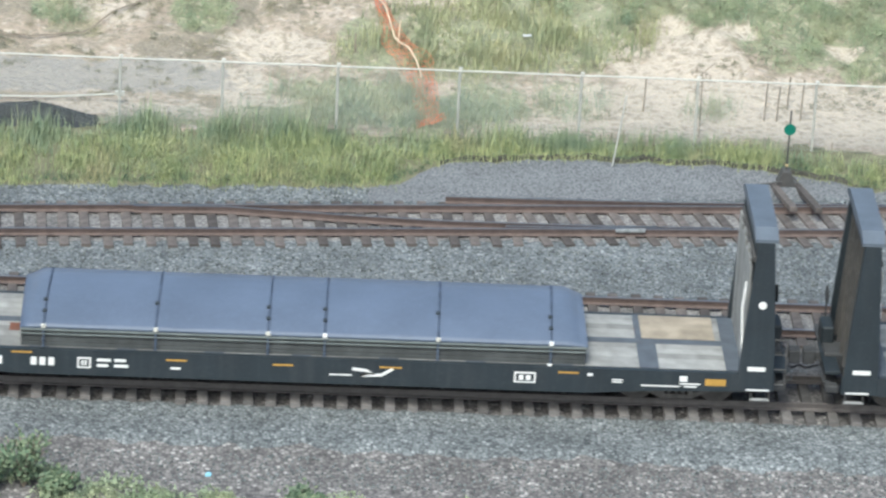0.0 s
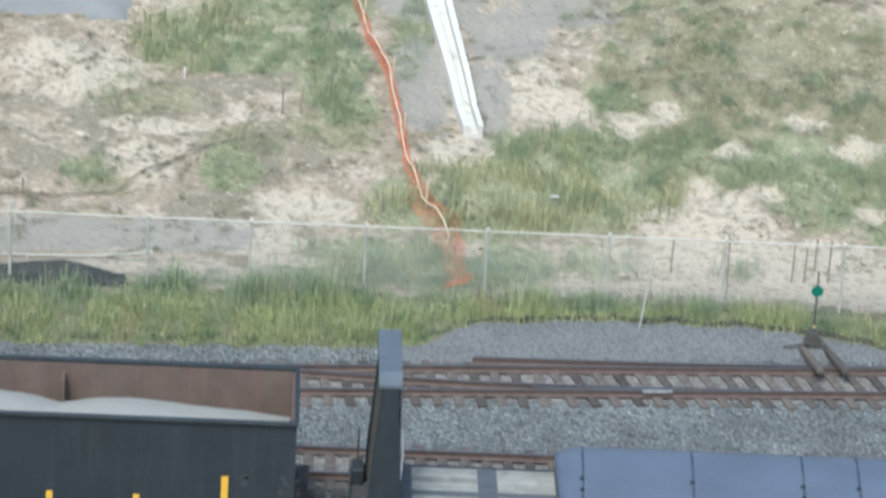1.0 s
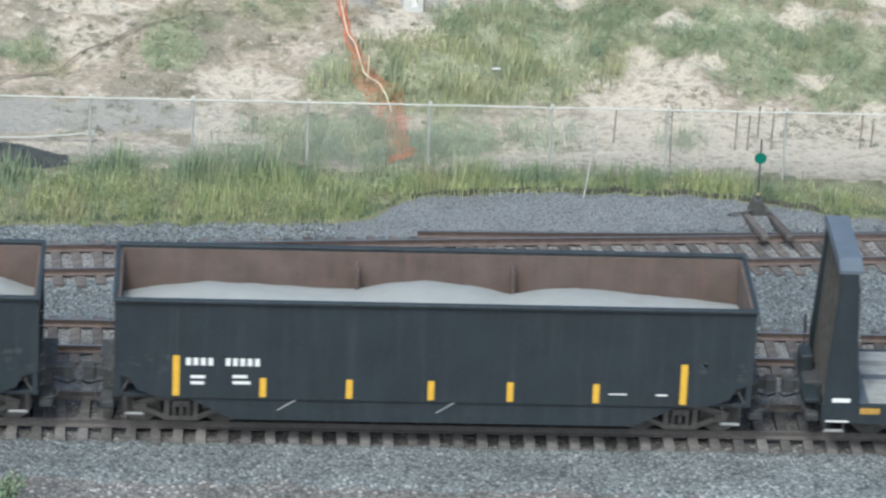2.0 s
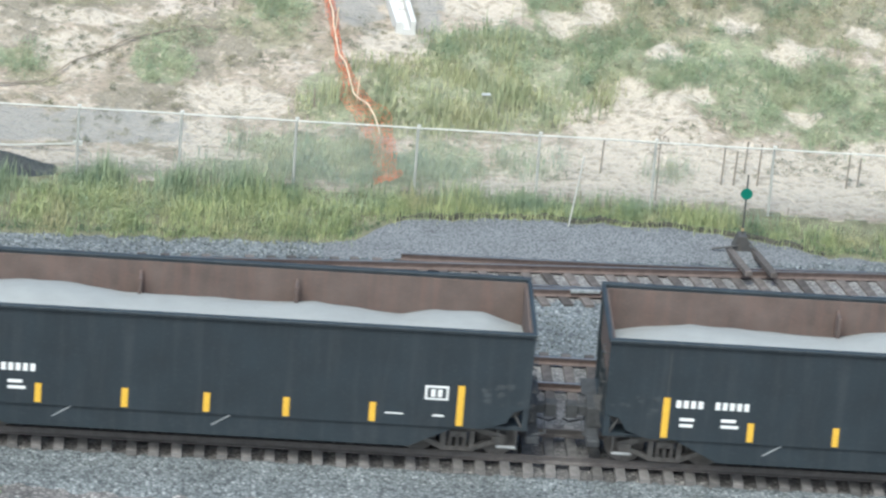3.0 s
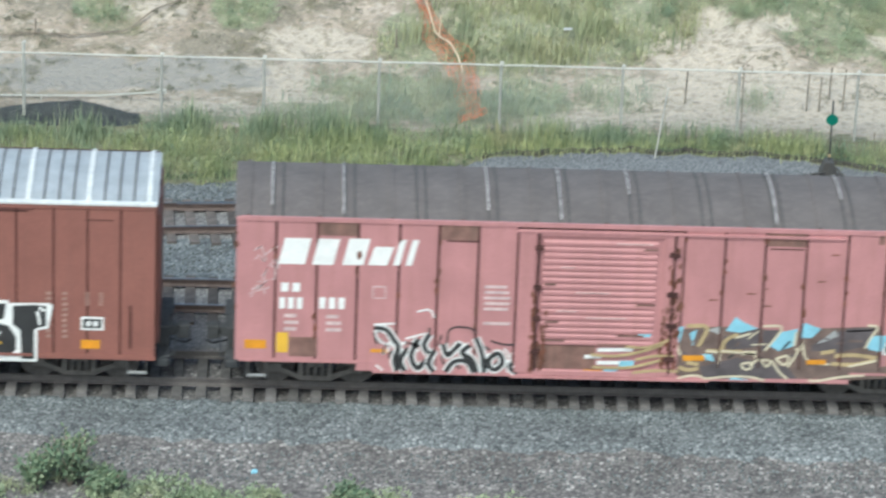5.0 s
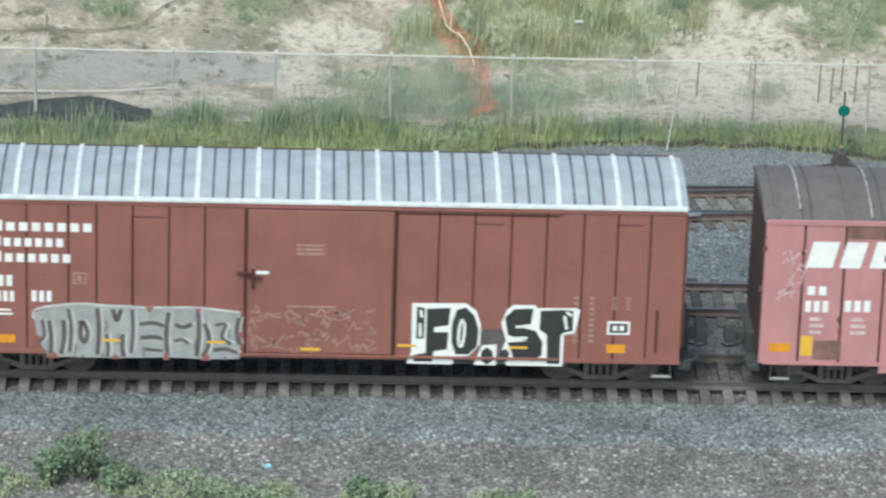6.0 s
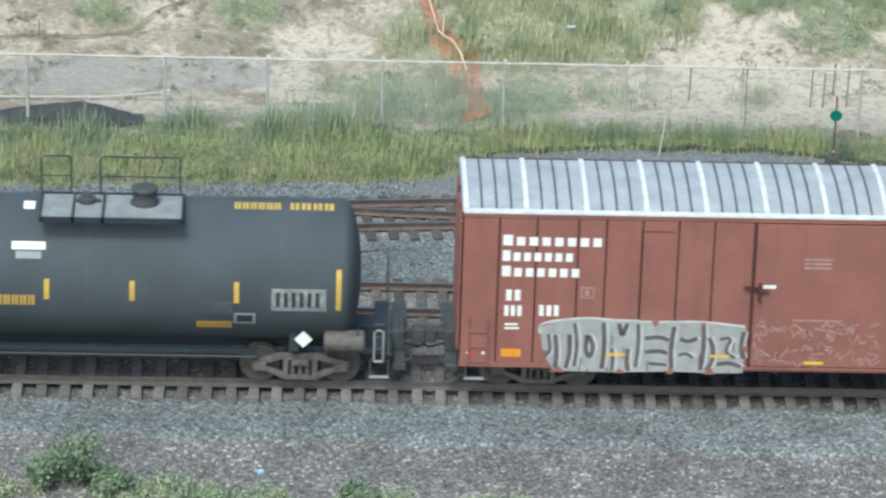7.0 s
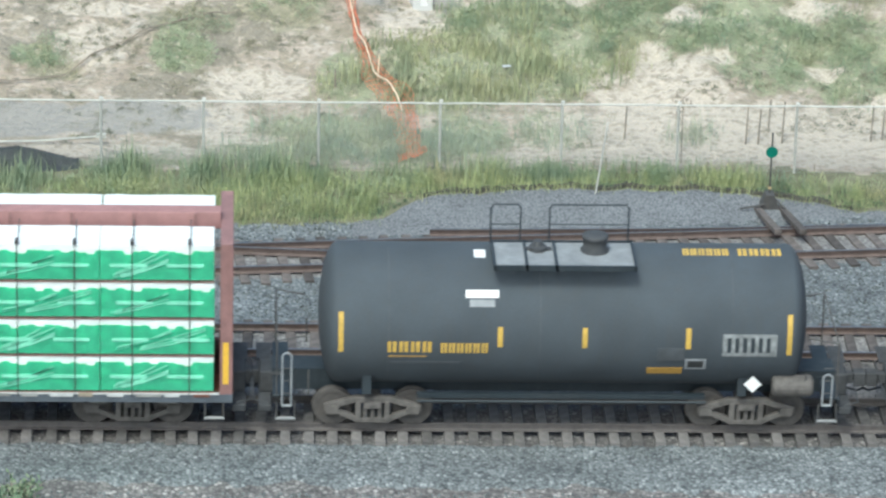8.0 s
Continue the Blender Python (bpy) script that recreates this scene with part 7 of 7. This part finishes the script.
# ---- tank car ----
def make_tank_car(start):
    car = rolling("tank_car", start, "black cylindrical tank car with yellow stripes and a top platform", "tank car")
    length, r, zc = 12.6, 1.57, 2.40
    a, b = 1.02, 11.88
    prof = [(a + 0.42 * (1 - math.cos(k)) , max(0.02, r * math.sin(k))) for k in np.linspace(0.02, math.pi / 2, 9)]
    prof += [(x, r) for x in (3.2, 5.86, 5.88, 8.5)] + [(b - 0.42 * (1 - math.cos(k)), max(0.02, r * math.sin(k))) for k in np.linspace(math.pi / 2, 0.02, 9)]
    bm = bmesh.new()
    lathe(bm, prof, 56)
    shell = part("tank_shell", bm, M_TANK, car, "satin black tank shell", True)
    shell.matrix_basis = pose(0, 0, zc)

    def at(v):
        """Angle up from level, on the near flank, for a height v across the line of sight."""
        return math.radians(24) + math.asin(max(-1, min(1, (v - 2.19) / r)))

    def decal(name, x0, x1, v0, v1, mat, lift=0.006, n=4):
        bm = bmesh.new()
        a0, a1 = at(v0), at(v1)
        ring = []
        for k in range(n + 1):
            q = a0 + (a1 - a0) * k / n
            ring.append([bm.verts.new((x, -(r + h) * math.cos(q), zc + (r + h) * math.sin(q))) for x, h in ((x0, lift), (x1, lift), (x1, -0.01), (x0, -0.01))])
        for p, q in zip(ring, ring[1:]):
            for j in range(4):
                bm.faces.new((p[j], p[(j + 1) % 4], q[(j + 1) % 4], q[j]))
        bm.faces.new(ring[0][::-1])
        bm.faces.new(ring[-1])
        bmesh.ops.recalc_face_normals(bm, faces=bm.faces[:])
        return part(name, bm, mat, car)

    def place(px):
        return (px - 483) / 81.0 + 0.95

    def bars(x0, x1, v0, v1, count, mat):
        w = (x1 - x0) / count
        for i in range(count):
            for p, q in ((0.06, 0.36), (0.5, 0.82)):
                decal("lettering", x0 + w * (i + p), x0 + w * (i + q), v0, v1, mat, n=2)

    for x, v0, v1 in ((527, 1.30, 2.18), (810, 1.42, 1.86), (961, 1.41, 1.85), (1146, 1.40, 1.86), (1327, 1.28, 2.17)):
        decal("reflector", place(x) - 0.055, place(x) + 0.055, v0, v1, M_TANKMARK)
    bars(place(609), place(692), 1.30, 1.53, 4, M_TANKMARK)
    bars(place(704), place(791), 1.29, 1.50, 6, M_TANKMARK)
    bars(place(1139), place(1224), 3.47, 3.62, 6, M_TANKMARK)
    bars(place(1238), place(1320), 3.47, 3.62, 4, M_TANKMARK)
    decal("stencil", place(612), place(680), 1.20, 1.22, M_DULLMARK, n=1)
    decal("stencil", place(614), place(740), 1.05, 1.10, M_PATCH, n=1)
    decal("stencil", place(748), place(807), 2.50, 2.67, M_WHITE)
    decal("stencil", place(755), place(800), 2.30, 2.46, M_GRATE)
    decal("reflector", place(765), place(785), 3.39, 3.56, M_WHITE)
    decal("placard", place(1208), place(1305), 1.25, 1.73, M_FADED)
    for i in range(6):
        decal("small_print", place(1216 + 14 * i), place(1223 + 14 * i), 1.33, 1.65, M_BLACK, 0.010)
    decal("reflector", place(1075), place(1138), 0.86, 0.99, M_DULLMARK)
    decal("stencil_box", place(1142), place(1180), 0.96, 1.18, M_GRATE)
    decal("stencil_field", place(1147), place(1175), 1.00, 1.14, M_INK, 0.010)
    decal("patch_plate", place(1092), place(1140), 1.15, 1.42, M_PATCH, 0.02)
    for x in (place(531) + 1.0, 5.87, place(1225)):
        decal("weld_seam", x - 0.012, x + 0.012, 0.75, 3.6, M_PATCH, 0.005, 24)
    # top platform, rails and fittings
    z = 4.06
    x0, x1 = place(800), place(1046)
    bm = bmesh.new()
    for k in range(16):
        y = -1.33 + k * 0.085
        box(bm, x0, x1, y, y + 0.05, z, z + 0.03)
    for k in range(8):
        x = x0 + (x1 - x0) * k / 7
        box(bm, x - 0.02, x + 0.02, -1.33, 0.02, z - 0.03, z)
    part("platform_grating", bm, M_GRATE, car, "grey grating platform")
    bm = bmesh.new()
    for a0, a1, b0, b1 in ((x0 - 0.03, x1 + 0.03, -1.38, -1.33), (x0 - 0.03, x1 + 0.03, 0.02, 0.07), (x0 - 0.05, x0, -1.38, 0.07), (x1, x1 + 0.05, -1.38, 0.07), (place(855) - 0.03, place(855) + 0.03, -1.38, 0.07), (place(908) - 0.03, place(908) + 0.03, -1.38, 0.07)):
        box(bm, a0, a1, b0, b1, z - 0.06, z + 0.06)
    part("platform_frame", bm, M_BLACK, car)
    for p, q in ((795, 848), (900, 1042)):
        bm = bmesh.new()
        u, w = place(p), place(q)
        pipe(bm, [(u, 0.045, z), (u, 0.045, z + 0.84), (u + 0.06, 0.045, z + 0.92), (w - 0.06, 0.045, z + 0.92), (w, 0.045, z + 0.84), (w, 0.045, z)], 0.022)
        pipe(bm, [(u, 0.045, z + 0.45), (w, 0.045, z + 0.45)], 0.016)
        part("handrail", bm, M_BLACK, car)
    bm = bmesh.new()
    lathe(bm, [(0, 0.30), (0.06, 0.32), (0.10, 0.26), (0.32, 0.26), (0.34, 0.29), (0.40, 0.29), (0.43, 0.2)], 20, "y")
    dome = part("manway", bm, M_COUPLER, car, "round manway lid", True)
    dome.matrix_basis = pose(place(980), -0.42, z, 90)
    bm = bmesh.new()
    lathe(bm, [(0, 0.2), (0.12, 0.2), (0.14, 0.12), (0.25, 0.1)], 14, "y")
    box(bm, -0.3, 0.3, 0.02, 0.08, -0.06, 0.06)
    valve = part("valve", bm, M_COUPLER, car)
    valve.matrix_basis = pose(place(878), -0.4, z, 90)
    # underframe: stub sills, side walk bar, end platforms
    for x in (0.0, length - 3.6):
        part("stub_sill", boxes((x, x + 3.6, -0.35, 0.35, 0.65, 1.15)), M_BLACK, car)
    part("center_sill", boxes((3.6, length - 3.6, -0.33, 0.33, 0.62, 1.16)), M_BLACK, car)
    for x in (2.09, 10.41):
        bm = bmesh.new()
        along(bm, [(-1.25, 0.95), (1.25, 0.95), (1.15, 1.75), (0.7, 1.35), (-0.7, 1.35), (-1.15, 1.75)], x - 0.1, x + 0.1)
        part("saddle", bm, M_BLACK, car)
    bm = bmesh.new()
    rod(bm, (3.2, -1.40, 0.86), (9.6, -1.40, 0.86), 0.03)
    box(bm, 3.2, 9.6, -1.2, -1.06, 0.84, 0.94)
    part("side_rail", bm, M_BLACK, car)
    for x, s in ((0.0, 1), (length, -1)):
        part("end_platform", boxes((*sorted((x + s * 0.02, x + s * 0.38)), -1.42, 1.42, 0.95, 1.0), bevel=0.01), M_BLACK, car)
        bm = bmesh.new()
        for y in (-1.4, 1.4):
            pipe(bm, [(x + s * 0.1, y, 1.0), (x + s * 0.1, y, 2.3), (x + s * 0.75, y * 0.8, 2.3)], 0.02)
            pipe(bm, [(x + s * 0.8, y, 1.0), (x + s * 0.8, y, 1.6)], 0.02)
        pipe(bm, [(x + s * 0.1, -1.4, 2.3), (x + s * 0.1, 1.4, 2.3)], 0.02)
        part("end_rail", bm, M_DARKSTEEL, car)
        hoop = bmesh.new()
        u, w, low, high = (x + 0.22, x + 0.42, 0.78, 2.05) if s > 0 else (x - 0.42, x - 0.22, 0.85, 1.6)
        pipe(hoop, [(u, -1.5, low), (u, -1.5, high - 0.06), (u + 0.06, -1.5, high), (w - 0.06, -1.5, high), (w, -1.5, high - 0.06), (w, -1.5, low)], 0.022)
        pipe(hoop, [(u, -1.5, low), (w, -1.5, low)], 0.03)
        part("end_ladder", hoop, M_GRATE, car)
        for k in range(3):
            rung = bmesh.new()
            rod(rung, (u, -1.5, low + 0.3 + 0.3 * k), (w, -1.5, low + 0.3 + 0.3 * k), 0.014, 5)
            part("rung", rung, M_DARKSTEEL, car)
    bm = bmesh.new()
    lathe(bm, [(0, 0.2), (0.05, 0.24), (0.85, 0.24), (0.9, 0.2)], 16)
    part("air_tank", bm, M_TRUCK, car).matrix_basis = pose(place(1303), -1.25, 1.22)
    part("placard", boxes((-0.14, 0.14, -0.01, 0.01, -0.14, 0.14)), M_WHITE, car, "white diamond placard").matrix_basis = pose(place(1266), -1.47, 1.34, 0, 45)
    stirrup(car, 0.1)
    stirrup(car, length - 0.5)
    for x in (2.24, 10.56):
        add_truck(car, x)
    add_couplers(car, length)


# ---- centre-beam flatcar with wrapped lumber ----
def make_bundle(seed, long, high):
    """Lumber in a white wrap with a printed green band, torn along its upper edge."""
    bundle = tagged(new("lumber_bundle"), "bundle of lumber in green and white plastic wrap", "lumber bundle", "bundles on the center-beam car")
    wrap = bmesh.new()
    box(wrap, 0.012, long - 0.012, -0.56, 0.50, 0.05, high)
    bmesh.ops.subdivide_edges(wrap, edges=wrap.edges[:], cuts=7, use_grid_fill=True)
    for v in wrap.verts:
        v.co += Vector((0, 1, 0)) * 0.022 * noise.noise((v.co.x * 2.5, v.co.z * 5, seed)) + Vector((0, 0, 1)) * 0.012 * noise.noise((v.co.x * 3, v.co.y * 3, 8))
    part("wrap", wrap, M_WHITEWRAP, bundle, "white plastic wrap")
    rr = random.Random(seed)
    green = bmesh.new()
    n = 40
    cols, up = [], 0.72
    for i in range(n + 1):
        x_ = 0.012 + (long - 0.024) * i / n
        if i % 3 == 0:
            up = rr.choice((0.70, 0.73, 0.745, 0.75, 0.66))
        cols.append([green.verts.new((x_, -0.60 + 0.014 * noise.noise((x_ * 4, zz * 7, seed)), zz)) for zz in (0.065 + 0.012 * noise.noise((i * 0.9, 3, seed)), 0.26, 0.42, 0.58, up + 0.012 * rr.random())])
    for p, q in zip(cols, cols[1:]):
        for j in range(4):
            green.faces.new((p[j], q[j], q[j + 1], p[j + 1]))
    bmesh.ops.solidify(green, geom=green.faces[:], thickness=-0.012)
    part("printed_band", green, M_GREENWRAP, bundle, "bright green printed band")
    for a in (0.15 + 0.25 * rr.random(), 1.4 + 0.25 * rr.random()):
        part("small_print", boxes((a, a + 0.8, -0.628, -0.60, 0.37, 0.44)), M_MINT, bundle)
    for a in (0.3, 2.1):
        part("spacer", boxes((a, a + 0.1, -0.55, 0.5, -0.02, 0.05)), M_PLANK, bundle)
    part("dunnage_strip", boxes((0.01, long - 0.01, -0.585, -0.55, -0.012, 0.03)), M_OLDRUST, bundle)
    # creases that fan across the band, their glints and shade painted as strips
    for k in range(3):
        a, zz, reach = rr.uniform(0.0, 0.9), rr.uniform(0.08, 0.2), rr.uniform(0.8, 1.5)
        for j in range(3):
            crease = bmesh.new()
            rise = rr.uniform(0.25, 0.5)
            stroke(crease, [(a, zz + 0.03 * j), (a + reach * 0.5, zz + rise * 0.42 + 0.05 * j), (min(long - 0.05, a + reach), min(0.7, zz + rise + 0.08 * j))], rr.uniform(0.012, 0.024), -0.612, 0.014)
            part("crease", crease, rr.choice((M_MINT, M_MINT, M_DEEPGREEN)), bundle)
    return bundle


def make_lumber_car(start):
    length = 22.0
    car = rolling("centerbeam_car", start, "pink-red center-beam flatcar carrying green-wrapped lumber", "flatcar")
    bm = bmesh.new()
    box(bm, 0, length, -1.5, 1.5, 0.92, 1.06)
    prism(bm, [(0, 0.95), (length, 0.95), (length - 3, 0.5), (3, 0.5)], -0.4, 0.4)
    part("deck", bm, M_RUST, car)
    for y in (-1.54, 1.49):
        part("side_sill", boxes((0, length, y, y + 0.05, 0.86, 1.05)), M_DECKSTEEL, car)
    part("sill_edge", boxes((0.3, length - 0.3, -1.555, -1.49, 1.05, 1.085)), M_STEP, car)
    for x in (0.0, length - 0.28):
        for a, b, c, d, e, f, nm in ((0, 0.06, -1.40, 1.40, 1.0, 4.52, "bulkhead_sheet"), (0.22, 0.28, -1.40, 1.40, 1.0, 4.52, "bulkhead_sheet"), (0, 0.28, -1.52, -1.40, 0.9, 4.64, "corner_post"), (0, 0.28, 1.40, 1.52, 0.9, 4.64, "corner_post"), (0, 0.28, -1.40, 1.40, 4.52, 4.64, "header")):
            part(nm, boxes((x + a, x + b, c, d, e, f), bevel=0.012), M_BULK, car)
        side_mark("reflector", car, x + 0.06, x + 0.19, 1.3, 2.3, M_YELLOW, -1.52)
    part("top_chord", boxes((0.28, length - 0.28, -0.2, 0.2, 4.45, 4.84), bevel=0.01), M_CHORD, car)
    for i in range(16):
        x = 0.9 + i * 1.35
        part("center_post", boxes((x - 0.06, x + 0.06, -0.12, 0.12, 1.06, 4.55)), M_PINK, car)
        part("chord_web", boxes((x - 0.03, x + 0.03, -0.24, -0.2, 4.5, 4.82)), M_BULK, car)
    for x in (2.2, length - 2.2):
        add_truck(car, x)
    add_couplers(car, length)
    stirrup(car, length - 0.6)
    # dunnage ends along the sill
    rnd = random.Random(5)
    for i in range(34):
        x = 0.35 + i * 0.63
        part("dunnage_block", boxes((x, x + rnd.uniform(0.3, 0.58), -1.57, -1.5, 1.0, 1.06 + rnd.uniform(0, 0.03))), rnd.choice((M_PLY, M_RUST, M_STEP, M_OLDRUST, M_PLANK)), car)
    # bundles: four rows on each flank, three kinds of crumpled wrap, copied
    bundle_l = 2.50
    kinds, used = [make_bundle(seed, bundle_l, 0.865) for seed in (12, 27, 41)], set()
    rnd = random.Random(3)
    for col in range(8):
        for row in range(4):
            for side in (-1, 1):
                x, z = length - 0.40 - bundle_l * (col + 1), 1.085 + 0.885 * row
                m = pose(x + rnd.uniform(-0.01, 0.01), -0.95 if side < 0 else 0.78, z)
                m = m if side < 0 else m @ pose(bundle_l, 0, 0, 0, 0, 180)
                k = (row * 2 + col) % 3
                if k in used:
                    thing = copy_thing(kinds[k], m)
                else:
                    thing = kinds[k]
                    thing.matrix_basis = m
                    used.add(k)
                riding(thing, start)
                BUNDLE_AT[thing.name] = m
    for k in range(16):
        bm = bmesh.new()
        x = length - 0.95 - 1.25 * k
        pipe(bm, [(x, -1.575, 1.0), (x, -1.575, 4.60), (x + 0.02, -1.45, 4.66), (x + 0.02, -0.36, 4.72)], 0.012, 5)
        box(bm, x - 0.04, x + 0.04, -1.55, -1.40, 4.62, 4.72)
        part("tie_down_cable", bm, M_DARKSTEEL, car)


BUNDLE_AT = {}

FRONT_LOAD = 66.5
make_flatcar(88.95, "black steel bulkhead flatcar ahead of the loaded one", False)
make_flatcar(FRONT_LOAD, "black steel bulkhead flatcar with weathered deck boards", True)
make_load(FRONT_LOAD, 4.27, 16.78)
make_hopper(50.85, "black open hopper car heaped with pale rock", ((0, 0.6, 2.0, 3.7, 5.3, 6.0, 6.85, 7.9, 8.75, 9.3, 10.3, 12, 13.5, 14.1), (2.15, 2.28, 2.46, 2.39, 2.33, 2.48, 2.57, 2.49, 2.29, 2.38, 2.47, 2.33, 2.19, 2.1)), False)
make_hopper(35.12, "black open hopper car heaped with pale rock beside the boxcar", ((0, 0.76, 1.74, 2.85, 3.96, 5.07, 6.93, 8.4, 9.27, 10.4, 11.25, 12.0, 13.1, 13.6, 14.1), (2.12, 2.27, 2.51, 2.65, 2.60, 2.45, 2.45, 2.42, 2.50, 2.38, 2.31, 2.47, 2.48, 2.30, 2.15)), True)
make_pink_boxcar(17.83)
make_red_boxcar(0.0)
make_tank_car(-14.05)
make_lumber_car(-14.92 - 22.0)


def motions():
    """Everything that moves: the cars, what rides on them and their wheels."""
    times = [0.5 * i for i in range(9)] + [4.3, 4.4, 4.45, 4.5, 4.55, 4.6, 4.65, 4.7, 4.8] + [5.0 + 0.5 * i for i in range(7)]
    for ob, start in CARS:
        rest = BUNDLE_AT.get(ob.name, Matrix())
        walk(ob, [(t, pose(start + along_train(t), 0, 0) @ rest) for t in times])
    for w, dx in WHEELSETS:
        rows = []
        for i in range(241):
            t = i / 30
            rows.append((t, pose(dx, 0, WHEEL_RADIUS, 0, math.degrees((along_train(t) + 71.44) / WHEEL_RADIUS) % 360)))
        walk(w, rows)


motions()
